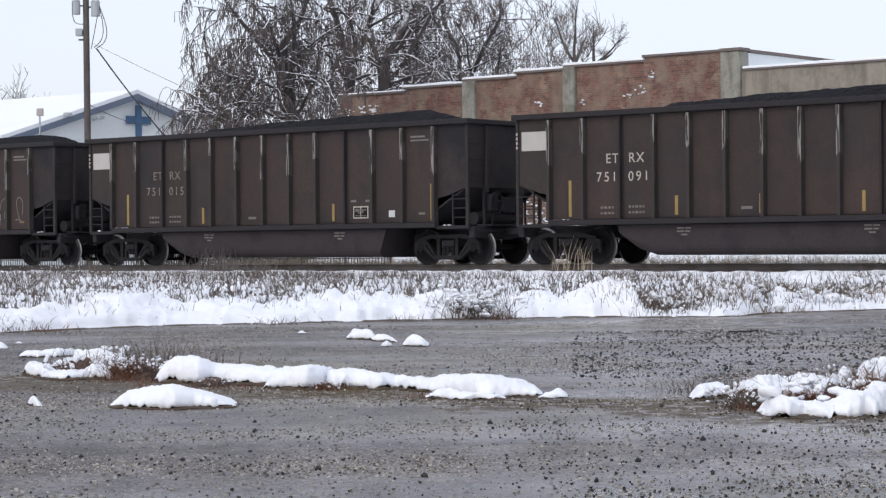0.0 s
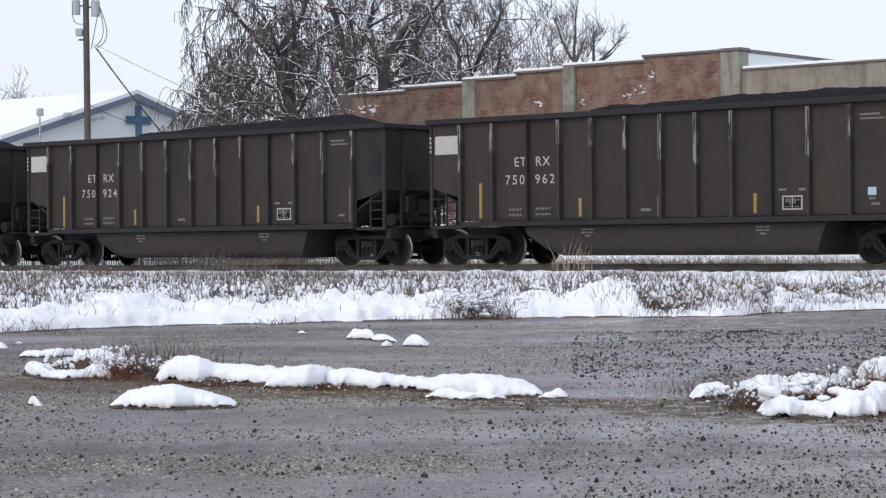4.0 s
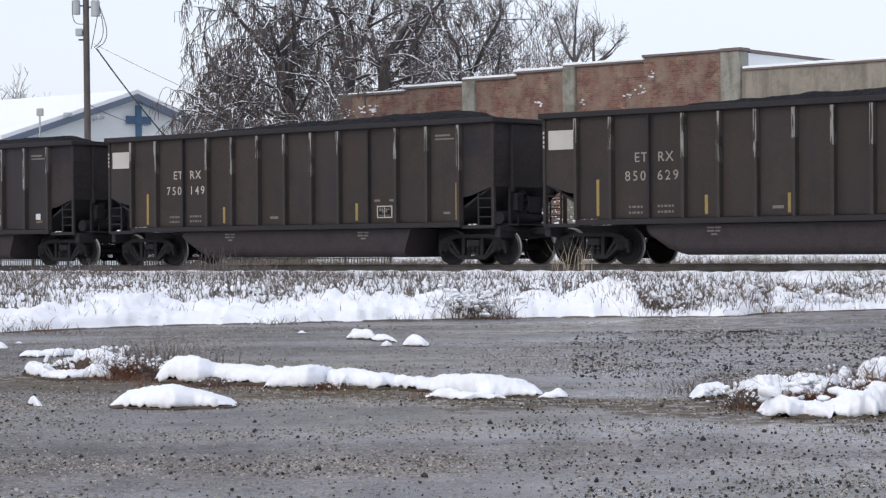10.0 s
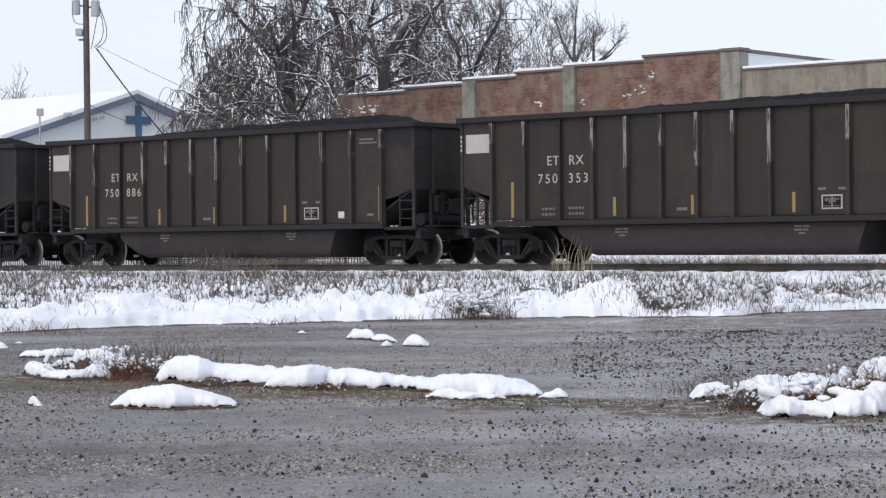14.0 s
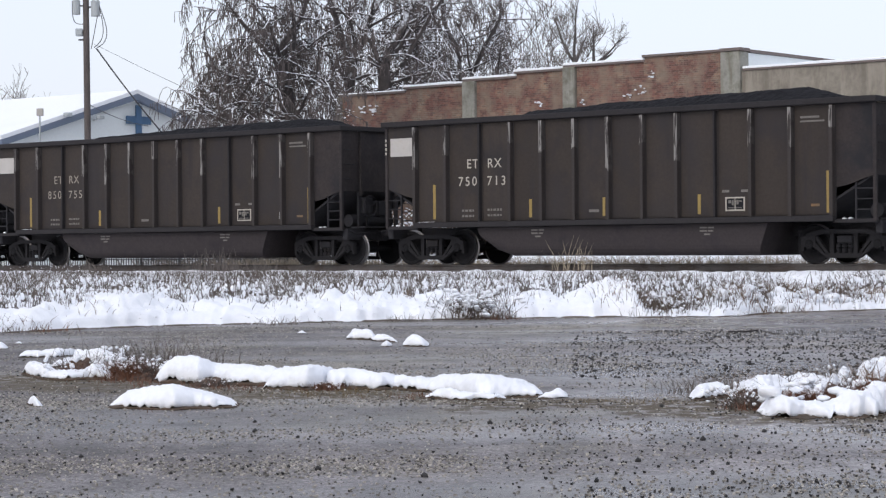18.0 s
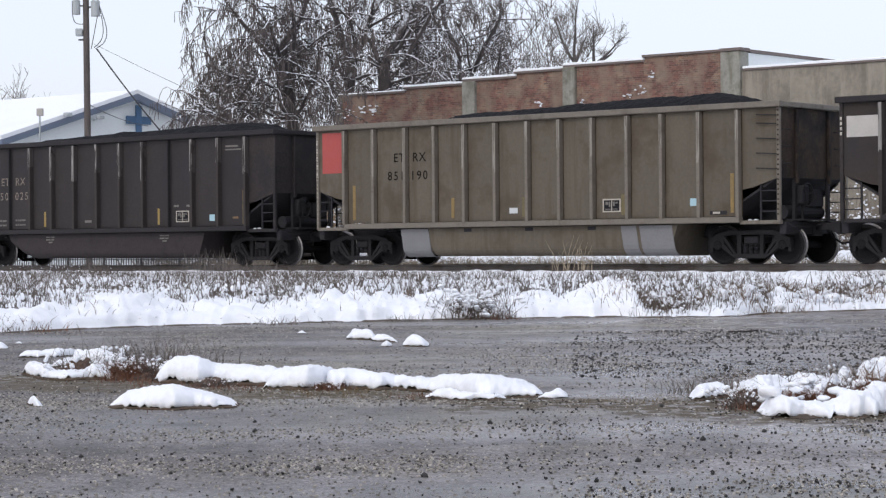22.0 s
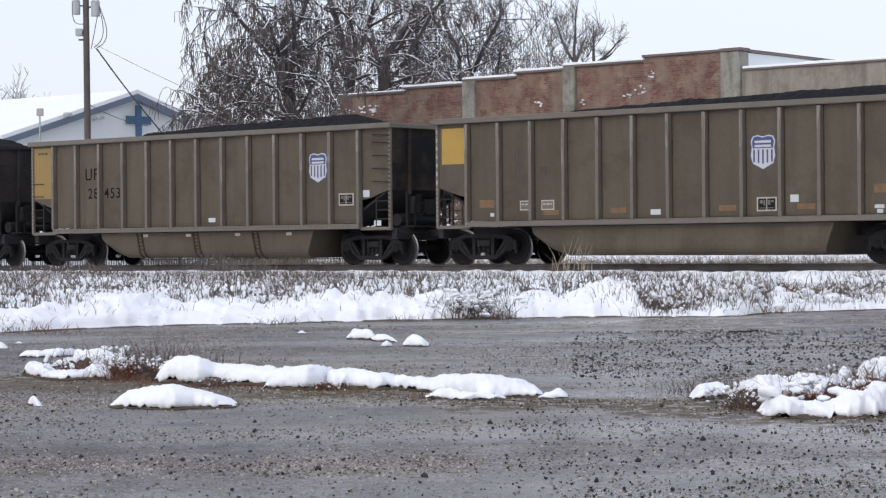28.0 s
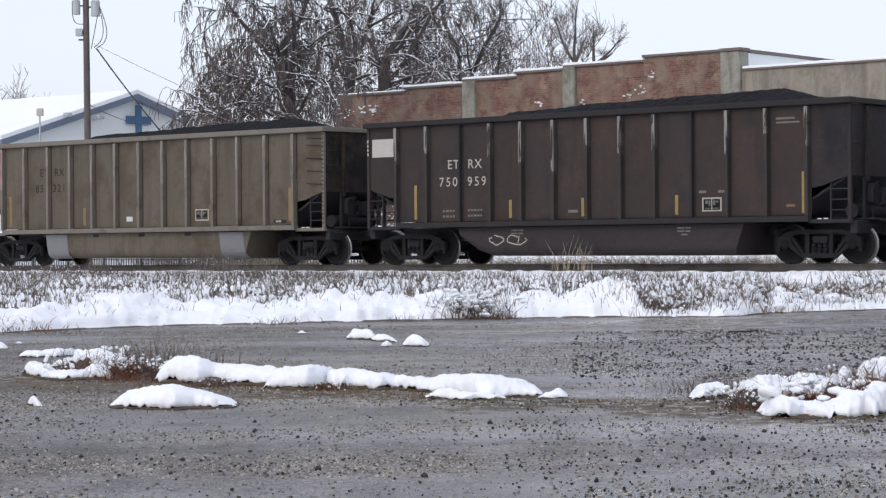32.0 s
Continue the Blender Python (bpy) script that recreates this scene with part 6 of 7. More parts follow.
    plate("sticker", -5.98, -5.78, 1.45, 1.63, "blue_sticker", CARS[12], "pale blue sticker")


make_train()

# ---- trees ----
def grow(rnd, p, d, length, r0, r1, bend, pull, n):
    """A wandering branch: points and radii."""
    pts, radii = [p.copy()], [r0]
    d = d.normalized()
    for i in range(n):
        d = (d + Vector((rnd.gauss(0, bend), rnd.gauss(0, bend), rnd.gauss(0, bend) + pull))).normalized()
        p = p + d * (length / n)
        pts.append(p.copy())
        radii.append(r0 + (r1 - r0) * (i + 1) / n)
    return pts, radii


def willow(x, y, z, seed, girth, fork, mains, lean=0.0, droop=1.0, thick=0.55, label=""):
    """A leafless weeping willow. mains: its great limbs, (sideways, away, up, where on the trunk, length, girth); they fork into
    arching boughs, those into limbs that bow over, and these carry short hanging twigs."""
    rnd = random.Random(seed)
    tv, tf, sv, sf, held = [], [], [], [], []
    def hang(p, length):
        d = Vector((rnd.gauss(0, 0.20), rnd.gauss(0, 0.20), -1))
        hp, hr = grow(rnd, p + Vector((rnd.gauss(0, 0.05), rnd.gauss(0, 0.05), 0)), d, length, 0.013, 0.011, 0.13, -0.08, 2)
        tube_rings(sv, sf, hp, hr, 3)
    def limb(p, d, length):
        """A thin limb that bows over, with its twigs."""
        lp, lr = grow(rnd, p, d, length, 0.026, 0.012, 0.20, -0.15 * droop, 8)
        tube_rings(tv, tf, lp, lr, 4)
        held.extend(q + Vector((0, 0, 0.014)) for q in lp[1:5] if rnd.random() < 0.4)
        for _ in range(int(length * 5.5 * thick)):
            hang(lp[rnd.randrange(1, 9)], rnd.uniform(0.25, 0.75))
        for _ in range(int(length * 1.7 * thick)):
            wd = Vector((rnd.gauss(0, 0.7), rnd.gauss(0, 0.7), rnd.uniform(-0.6, 0.3)))
            wp, wr = grow(rnd, lp[rnd.randrange(2, 9)], wd, rnd.uniform(0.4, 0.9), 0.014, 0.010, 0.2, -0.2, 4)
            tube_rings(sv, sf, wp, wr, 3)
            for _ in range(4):
                hang(wp[rnd.randrange(1, 5)], rnd.uniform(0.18, 0.5))
    def bough(p, d, length, r):
        bp, br = grow(rnd, p, d, length, r, 0.022, 0.17, -0.02 * droop, 9)
        tube_rings(tv, tf, bp, br, 6)
        held.extend(q + Vector((0, 0, w * 0.9)) for q, w in zip(bp[1:], br[1:]) if rnd.random() < 0.8)
        for _ in range(max(3, int(length * 1.9))):
            k = rnd.randrange(2, 10)
            out = (bp[k] - bp[k - 2]).normalized()
            limb(bp[k], out * 0.8 + Vector((rnd.gauss(0, 0.6), rnd.gauss(0, 0.6), rnd.uniform(-0.7, 0.5))), rnd.uniform(0.9, 2.5))
    tp, tr = grow(rnd, Vector((x, y, z - 0.2)), Vector((lean, 0, 1)), fork + 0.2, girth * 1.25, girth, 0.035, 0.05, 10)
    tube_rings(tv, tf, tp, tr, 14)
    for dx, dy, up, where, length, r in mains:
        mp, mr = grow(rnd, tp[min(10, int(where * 10))] , Vector((dx, dy, up)), length, r, r * 0.35, 0.13, 0.02 if up > 0.5 else -0.01, 14)
        tube_rings(tv, tf, mp, mr, 10)
        held.extend(q + Vector((0, 0, w * 0.95)) for q, w in zip(mp[1:], mr[1:]) if up < 0.8 and rnd.random() < 0.9)
        for _ in range(int(length * 2.1)):
            k = rnd.randrange(2, 15)
            out = (mp[k] - mp[k - 2]).normalized()
            side = Vector((rnd.gauss(0, 0.75), rnd.gauss(0, 0.6), rnd.uniform(-0.55, 0.5)))
            bough(mp[k], out * 0.5 + side, rnd.uniform(0.3, 0.6) * length * (1.25 - k / 24), max(0.03, mr[k] * 0.5))
    tree = tagged(new("willow_tree"), label or "bare weeping willow with snow on its limbs", "tree", "willows behind the line")
    part("trunk", raw_mesh("trunk", tv, tf, True), "bark", tree)
    tagged(part("crown", raw_mesh("crown", sv, sf), "twig", tree, "bare drooping brown twigs"), kind="stuff")
    vs, fs = lump_form(seed)
    tagged(part("snow", scatter_mesh("snow", vs, fs, held, [rnd.uniform(0.025, 0.065) for _ in held], [rnd.uniform(0, 6.28) for _ in held], 0.6), "snow", tree, "snow lodged on the limbs"), kind="stuff")


def bare_tree(x, y, z, height, seed, spread=0.5, label="", girth=0.16, first=0.35):
    """An upright leafless tree with fine branching."""
    rnd = random.Random(seed)
    tv, tf, sv, sf = [], [], [], []
    tp, tr = grow(rnd, Vector((x, y, z - 0.2)), Vector((0, 0, 1)), height * 0.8, girth, 0.04, 0.06, 0.05, 12)
    tube_rings(tv, tf, tp, tr, 8)
    for b in range(16):
        i = min(12, int(12 * (first + (1 - first) * b / 16)))
        turn = rnd.uniform(0, 2 * math.pi)
        lp, lr = grow(rnd, tp[i], Vector((math.cos(turn) * spread, math.sin(turn) * spread, 0.9)), height * rnd.uniform(0.22, 0.38), max(0.03, tr[i] * 0.55), 0.015, 0.12, 0.03, 8)
        tube_rings(tv, tf, lp, lr, 6)
        for c in range(11):
            j = rnd.randrange(2, 9)
            turn = rnd.uniform(0, 2 * math.pi)
            wp, wr = grow(rnd, lp[j], Vector((math.cos(turn) * 0.5, math.sin(turn) * 0.5, 0.9)), rnd.uniform(0.9, 2.2), 0.026, 0.012, 0.22, 0.0, 5)
            tube_rings(sv, sf, wp, wr, 4)
            for h in range(5):
                k = rnd.randrange(1, 6)
                turn = rnd.uniform(0, 2 * math.pi)
                hp, hr = grow(rnd, wp[k], Vector((math.cos(turn) * 0.6, math.sin(turn) * 0.6, 0.8)), rnd.uniform(0.4, 1.1), 0.015, 0.010, 0.18, 0.02, 3)
                tube_rings(sv, sf, hp, hr, 3)
    tree = tagged(new("bare_tree"), label or "grey leafless tree far behind the warehouse", "tree", "far bare trees")
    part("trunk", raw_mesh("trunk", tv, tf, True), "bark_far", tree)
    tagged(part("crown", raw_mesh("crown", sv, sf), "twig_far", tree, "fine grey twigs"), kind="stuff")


def forked_tree(x, y, z, seed, fork, mains, label="dark leafless tree with crooked limbs behind the warehouse"):
    """A leafless tree whose stem parts into a few crooked limbs (sideways, away, up, length) that end in fine twigs."""
    rnd = random.Random(seed)
    tv, tf, sv, sf = [], [], [], []
    tp, tr = grow(rnd, Vector((x, y, z - 0.2)), Vector((0, 0, 1)), fork, 0.2, 0.14, 0.03, 0.05, 10)
    tube_rings(tv, tf, tp, tr, 8)
    for dx, dy, up, length in mains:
        mp, mr = grow(rnd, tp[-1], Vector((dx, dy, up)), length, 0.105, 0.03, 0.09, 0.02, 12)
        tube_rings(tv, tf, mp, mr, 6)
        for _ in range(int(length * 2.0)):
            k = rnd.randrange(3, 13)
            out = (mp[k] - mp[k - 2]).normalized()
            bp, br = grow(rnd, mp[k], out + Vector((rnd.gauss(0, 1.2), rnd.gauss(0, 0.6), rnd.uniform(0.0, 0.5))), rnd.uniform(0.18, 0.36) * length, max(0.02, mr[k] * 0.45), 0.010, 0.18, 0.03, 7)
            tube_rings(tv, tf, bp, br, 5)
            for _ in range(14):
                q = rnd.randrange(2, 8)
                along = (bp[q] - bp[q - 1]).normalized()
                wp, wr = grow(rnd, bp[q], along + Vector((rnd.gauss(0, 0.6), rnd.gauss(0, 0.6), rnd.uniform(-0.1, 0.8))), rnd.uniform(0.25, 0.7), 0.009, 0.005, 0.2, 0.03, 4)
                tube_rings(sv, sf, wp, wr, 3)
                for _ in range(2):
                    up2 = wp[rnd.randrange(1, 4)]
                    xp, xr = grow(rnd, up2, Vector((rnd.gauss(0, 0.7), rnd.gauss(0, 0.5), rnd.uniform(0.0, 1.0))), rnd.uniform(0.15, 0.4), 0.006, 0.004, 0.2, 0.03, 3)
                    tube_rings(sv, sf, xp, xr, 3)
    tree = tagged(new("bare_tree"), label, "tree", "far bare trees")
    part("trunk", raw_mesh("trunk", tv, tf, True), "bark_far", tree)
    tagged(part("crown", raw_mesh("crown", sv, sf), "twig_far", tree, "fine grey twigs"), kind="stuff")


willow(-5.0, 83.0, 0.1, 5, 0.22, 8.6,
       ((-0.02, 0.1, 1.0, 1.0, 5.0, 0.17), (0.14, -0.1, 1.0, 0.8, 5.5, 0.12), (-0.55, 0.0, 1.0, 0.95, 4.4, 0.12), (-0.85, 0.2, 0.6, 0.88, 3.7, 0.10), (-0.8, -0.3, 0.7, 0.74, 3.6, 0.085),
        (-1.0, 0.1, 0.30, 0.70, 3.9, 0.08), (-1.0, -0.5, -0.05, 0.72, 3.6, 0.06), (0.6, -0.2, 0.8, 0.78, 3.2, 0.07), (-0.5, 0.8, 0.8, 0.85, 3.6, 0.09), (-0.45, -0.8, 0.9, 0.95, 3.4, 0.09),
        (-1.0, 0.5, 0.15, 0.62, 4.2, 0.06), (-0.9, -0.4, 0.05, 0.66, 4.0, 0.05), (-0.9, 0.2, 0.35, 0.72, 3.6, 0.06), (-1.0, 0.0, 0.12, 0.58, 4.7, 0.06), (-1.0, -0.2, 0.45, 0.66, 4.6, 0.06), (-1.0, 0.15, 0.25, 0.52, 5.2, 0.06), (-0.2, -0.9, 0.2, 0.64, 2.6, 0.05), (0.8, 0.3, 0.1, 0.68, 2.8, 0.05), (0.6, -0.4, 0.2, 0.62, 2.4, 0.05)),
       thick=1.0, label="bare weeping willow with snow-lined limbs beyond the line")
willow(-3.95, 98.0, 0.1, 12, 0.26, 9.6,
       ((-0.72, 0.0, 1.0, 1.0, 5.5, 0.17), (0.18, 0.1, 1.0, 1.0, 6.0, 0.20), (0.9, -0.1, 0.5, 0.95, 3.4, 0.09), (-0.9, 0.3, 0.35, 0.85, 3.0, 0.08), (0.1, 0.8, 0.8, 0.9, 4.0, 0.1), (-0.8, -0.4, 0.7, 0.98, 3.6, 0.08), (-0.8, -0.3, 0.0, 0.82, 3.4, 0.06), (0.8, 0.3, 0.05, 0.85, 3.0, 0.06)),
       label="tall bare willow with snow-lined limbs behind the parapet")
willow(-2.05, 99.0, 0.1, 17, 0.30, 9.4,
       ((0.06, 0.0, 1.0, 1.0, 7.0, 0.22), (-0.6, 0.1, 0.9, 0.9, 4.5, 0.12), (0.75, 0.0, 0.8, 0.95, 5.0, 0.13), (1.0, -0.3, 0.35, 0.9, 4.0, 0.09), (0.3, 0.7, 0.9, 1.0, 5.0, 0.12), (1.0, 0.2, 1.0, 1.0, 5.0, 0.12), (1.0, 0.3, 0.0, 0.85, 3.6, 0.06), (-0.9, 0.3, 0.05, 0.85, 3.0, 0.06)), lean=0.03,
       label="broad bare willow with snow-lined limbs behind the parapet")
willow(0.7, 104.0, 0.1, 23, 0.18, 8.2,
       ((0.3, 0.0, 1.0, 1.0, 5.6, 0.13), (-0.3, 0.1, 1.0, 1.0, 5.4, 0.12), (0.75, 0.1, 0.85, 0.95, 4.4, 0.1), (0.9, -0.2, 0.45, 0.9, 3.2, 0.08), (-0.7, -0.2, 0.7, 0.9, 3.6, 0.08), (0.2, 0.7, 0.8, 1.0, 4.0, 0.08)),
       droop=1.2, thick=0.75, label="bare willow drooping over the warehouse parapet")
willow(-7.6, 86.0, 0.1, 29, 0.11, 4.2,
       ((-0.4, 0.0, 0.9, 1.0, 3.2, 0.07), (0.5, 0.1, 0.9, 1.0, 3.2, 0.07), (-0.9, -0.2, 0.5, 0.9, 2.6, 0.05), (0.8, -0.3, 0.5, 0.9, 2.6, 0.05)),
       label="low bare willow with hanging twigs beside the tall ones")
willow(-1.2, 107.0, 0.1, 37, 0.16, 8.0,
       ((0.0, 0.0, 1.0, 1.0, 5.0, 0.12), (-0.7, 0.1, 0.9, 0.95, 4.6, 0.1), (0.7, 0.1, 0.9, 0.95, 4.6, 0.1), (-0.9, 0.1, 0.4, 0.9, 3.2, 0.08)),
       label="slender bare willow among the tall ones behind the parapet")
bare_tree(3.2, 122.0, 0.1, 15.0, 41, 0.4, girth=0.12)
bare_tree(6.2, 128.0, 0.1, 14.9, 32, 0.4, girth=0.14)
forked_tree(8.75, 130.0, 0.1, 33, 12.15, ((-0.75, 0.0, 1.0, 3.1), (0.0, 0.1, 1.0, 3.3), (0.55, -0.2, 1.0, 1.7)))
forked_tree(10.0, 131.0, 0.1, 34, 12.2, ((0.02, 0.0, 1.0, 2.4), (0.8, 0.1, 0.7, 2.2), (0.9, -0.3, 0.35, 1.7)))
bare_tree(1.5, 120.0, 0.1, 14.5, 35, 0.4)
bare_tree(-26.6, 135.0, 0.1, 11.9, 36, 1.0, "leafless tree behind the church roof")


# ---- weeds, stones, dead grass ----
def blades(name, roots, heights, widths, material, label, rnd, lean=0.25, category="weeds"):
    """Dry stalks: slim three-sided spikes, some bent."""
    verts, faces = [], []
    for (x, y, z), h, w in zip(roots, heights, widths):
        lx, ly = rnd.gauss(0, lean) * h, rnd.gauss(0, lean) * h
        bend = rnd.uniform(0.3, 0.9)
        k = len(verts)
        for q, ww in ((0, 1.0), (0.55, 0.8)):
            cx, cy, cz = x + lx * q * bend, y + ly * q * bend, z - 0.02 + h * q
            verts += [(cx - w * ww, cy - w * ww * 0.5, cz), (cx + w * ww, cy - w * ww * 0.5, cz), (cx, cy + w * ww, cz)]
        verts.append((x + lx, y + ly, z + h))
        faces += [(k, k + 1, k + 4, k + 3), (k + 1, k + 2, k + 5, k + 4), (k + 2, k, k + 3, k + 5), (k + 3, k + 4, k + 6), (k + 4, k + 5, k + 6), (k + 5, k + 3, k + 6)]
    return tagged(part(name, raw_mesh(name, verts, faces), material), label, category, kind="stuff")


def strew(rnd, count, keep, x0, x1, y0, y1):
    out = []
    while len(out) < count:
        x, y = rnd.uniform(x0, x1), rnd.uniform(y0, y1)
        if keep(x, y, rnd):
            out.append((x, y, surface_z(x, y)))
    return out


def in_view(x, y, spare=0.8):
    return abs(x) < 0.2035 * y + spare


def make_weeds():
    rnd = random.Random(7)
    def on_bank(x, y, r):
        a, o = y - lot_edge(x), off_track(x, y)
        if not in_view(x, y) or o > -3.5 or a < (1.5 if not 3.3 < x < 5.0 else 0.1):
            return False
        thick = 0.45 + 1.0 * noise.noise((x * 0.5, y * 0.11, 3.3)) + 1.2 * noise.noise((x * 1.4, y * 0.3, 8.3))
        return r.random() < thick * (0.45 if a < 3 else 1.0) * (0.2 if o > -4.8 else 1.0) * (0.7 if x < -4 else 1.0)
    roots = strew(rnd, 27000, on_bank, -16, 14, 32, 72)
    blades("weeds", roots, [(0.06 + 0.40 * rnd.random() ** 1.8) * (0.45 if off_track(x, y) > -5 else 1.0) for x, y, z in roots], [rnd.uniform(0.003, 0.009) for _ in roots], "weed", "grey-brown dead weeds poking through the snow", rnd, 0.42)
    # denser, taller clumps
    roots = []
    for x, y, z in strew(rnd, 70, on_bank, -14, 12, 40, 66):
        for _ in range(rnd.randrange(30, 110)):
            px, py = x + rnd.gauss(0, 0.35), y + rnd.gauss(0, 0.5)
            if off_track(px, py) < -2.8:
                roots.append((px, py, ground_z(px, py)))
    blades("weed_clumps", roots, [(0.12 + 0.42 * rnd.random() ** 1.5) * (0.6 if off_track(x, y) > -5 else 1.0) for x, y, z in roots], [rnd.uniform(0.004, 0.010) for _ in roots], "weed_brown", "taller clumps of brown dead weeds on the bank", rnd, 0.35)
    # snow held in the weeds
    vs, fs = lump_form(3)
    spots = []
    for x, y, z in strew(rnd, 26000, on_bank, -16, 14, 32, 72):
        spots.append((x, y, z + rnd.uniform(0.0, 0.24) * (0.4 if off_track(x, y) > -5 else 1.0)))
    ob = part("weed_snow", scatter_mesh("weed_snow", vs, fs, spots, [0.007 + 0.030 * rnd.random() ** 2.2 for _ in spots], [rnd.uniform(0, 6.28) for _ in spots], 1.9), "snow")
    tagged(ob, "tufts of snow caught in the dead weeds", "snow", kind="stuff")
    # beyond the line
    def beyond(x, y, r):
        o = off_track(x, y)
        return in_view(x, y) and 2.2 < o < 12 and (x > -0.09 * y or r.random() < 0.04)
    roots = strew(rnd, 14000, beyond, -18, 20, 38, 95)
    blades("far_weeds", roots, [rnd.uniform(0.15, 0.5) + (0.5 if off_track(x, y) > 8.5 else 0.0) for x, y, z in roots], [rnd.uniform(0.006, 0.014) for _ in roots], "weed_tan", "dead weeds beyond the railway line", rnd, 0.7)
    spots = [(x, y, z + rnd.uniform(0.0, 0.35)) for x, y, z in strew(rnd, 3000, beyond, -18, 20, 38, 95) if off_track(x, y) > 7]
    ob = part("far_weed_snow", scatter_mesh("far_weed_snow", vs, fs, spots, [rnd.uniform(0.02, 0.095) for _ in spots], [rnd.uniform(0, 6.28) for _ in spots], 1.2), "snow")
    tagged(ob, "snow caught in the weeds beyond the line", "snow", kind="stuff")


make_weeds()


def grass_tuft(x, y, count, spread, h0, h1, material, label, seed, lean=0.3, w=0.006):
    rnd = random.Random(seed)
    roots = []
    for _ in range(count):
        px, py = x + rnd.gauss(0, spread), y + rnd.gauss(0, spread)
        roots.append((px, py, surface_z(px, py)))
    ob = blades("grass_tuft", roots, [rnd.uniform(h0, h1) for _ in roots], [rnd.uniform(w * 0.6, w * 1.3) for _ in roots], material, label, rnd, lean, "dead grass")
    tagged(ob, group="tufts of dead grass")


grass_tuft(2.95, 54.2, 13, 0.22, 0.45, 1.0, "weed_tan", "tall straw-yellow grass stalks in front of the rail", 41, 0.28, 0.010)
grass_tuft(3.45, 53.9, 12, 0.25, 0.3, 0.85, "weed_tan", "tall straw-yellow grass stalks in front of the rail", 42, 0.25, 0.009)
grass_tuft(-6.4, 62.4, 60, 0.4, 0.3, 0.8, "weed", "dense brown grass tuft in front of the rail", 43, 0.3, 0.010)
grass_tuft(-4.75, 56.0, 160, 0.55, 0.3, 0.75, "weed", "dense grey-brown weed clump on the bank", 44, 0.25, 0.010)
grass_tuft(-10.6, 64.0, 70, 0.5, 0.25, 0.6, "weed", "snow-flecked weed clump on the bank", 45, 0.3, 0.010)
grass_tuft(3.75, 37.6, 480, 0.30, 0.05, 0.30, "weed_brown", "dark brown dead weeds at the edge of the lot", 46, 0.7, 0.005)
grass_tuft(0.55, 36.9, 420, 0.32, 0.06, 0.42, "weed_brown", "dark dead weeds in the snow bank", 47, 0.7, 0.005)
for k, (x, y, n, sp, h1, m) in enumerate(((-3.28, 20.4, 380, 0.10, 0.17, "weed_red"), (-2.85, 20.0, 260, 0.22, 0.09, "weed_red"), (-2.5, 20.7, 200, 0.3, 0.30, "weed"),
                                          (-3.05, 21.4, 160, 0.3, 0.24, "weed"), (-1.7, 18.8, 260, 0.26, 0.05, "weed_red"), (-0.8, 17.95, 260, 0.3, 0.05, "moss"),
                                          (-0.1, 17.4, 160, 0.2, 0.05, "weed_red"), (2.28, 15.75, 300, 0.13, 0.09, "weed_red"), (2.64, 15.98, 300, 0.09, 0.15, "weed_red"),
                                          (2.98, 15.98, 420, 0.13, 0.17, "weed_red"), (3.45, 16.2, 420, 0.13, 0.2, "weed_red"), (2.25, 17.8, 90, 0.25, 0.20, "weed"), (3.1, 17.4, 190, 0.35, 0.30, "weed"), (3.55, 17.6, 190, 0.3, 0.34, "weed_dun"), (2.7, 17.7, 120, 0.3, 0.24, "weed_dun"), (2.1, 17.5, 120, 0.15, 0.2, "weed"), (2.26, 16.0, 160, 0.08, 0.17, "weed_red"), (3.22, 16.1, 160, 0.08, 0.3, "weed_red"),
                                          (-2.05, 16.5, 170, 0.18, 0.04, "weed_red"), (-2.3, 19.3, 200, 0.3, 0.05, "weed_red"), (1.5, 16.6, 200, 0.3, 0.03, "moss"))):
    grass_tuft(x, y, n, sp, 0.02, h1, m, "dead grass and weeds showing through the snow", 60 + k, 0.8, 0.0030)


def snow_crumbs(x, y, count, sx, sy, h, label, seed, size=0.014, tall=0.8):
    """Lumps of snow caught in dead weeds."""
    rnd = random.Random(seed)
    vs, fs = lump_form(seed, 2 if size > 0.05 else 1)
    spots = []
    for _ in range(count):
        px, py = x + rnd.gauss(0, sx), y + rnd.gauss(0, sy)
        spots.append((px, py, surface_z(px, py) + rnd.uniform(0.1, 1.0) * h))
    ob = part("snow_crumbs", scatter_mesh("snow_crumbs", vs, fs, spots, [0.004 + size * rnd.random() ** 2 for _ in spots], [rnd.uniform(0, 6.28) for _ in spots], tall), "snow")
    ob.data.polygons.foreach_set("use_smooth", [True] * len(ob.data.polygons))
    tagged(ob, label, "snow", kind="stuff")


snow_crumbs(-2.9, 20.7, 120, 0.22, 0.3, 0.17, "crumbs of snow caught in the dead weeds", 71, 0.036, 0.6)
snow_crumbs(-2.55, 20.2, 60, 0.10, 0.2, 0.16, "crumbs of snow caught in the dead weeds", 75, 0.036, 0.7)
grass_tuft(-2.75, 20.6, 420, 0.24, 0.04, 0.24, "weed_brown", "tangle of dark dead weeds in the snow", 161, 0.9, 0.004)
grass_tuft(-2.9, 21.6, 150, 0.35, 0.12, 0.42, "weed", "tall thin dead weeds behind the snow", 162, 0.3, 0.0035)
snow_crumbs(-3.25, 21.9, 60, 0.06, 0.2, 0.22, "puffs of snow on dead weeds", 76, 0.045, 0.8)
snow_crumbs(-3.45, 20.6, 70, 0.16, 0.2, 0.20, "crumbs of snow caught in the dead weeds", 77, 0.03, 0.9)
snow_crumbs(2.25, 16.6, 60, 0.16, 0.3, 0.12, "crumbs of snow caught in red-brown weeds", 78, 0.03, 0.9)
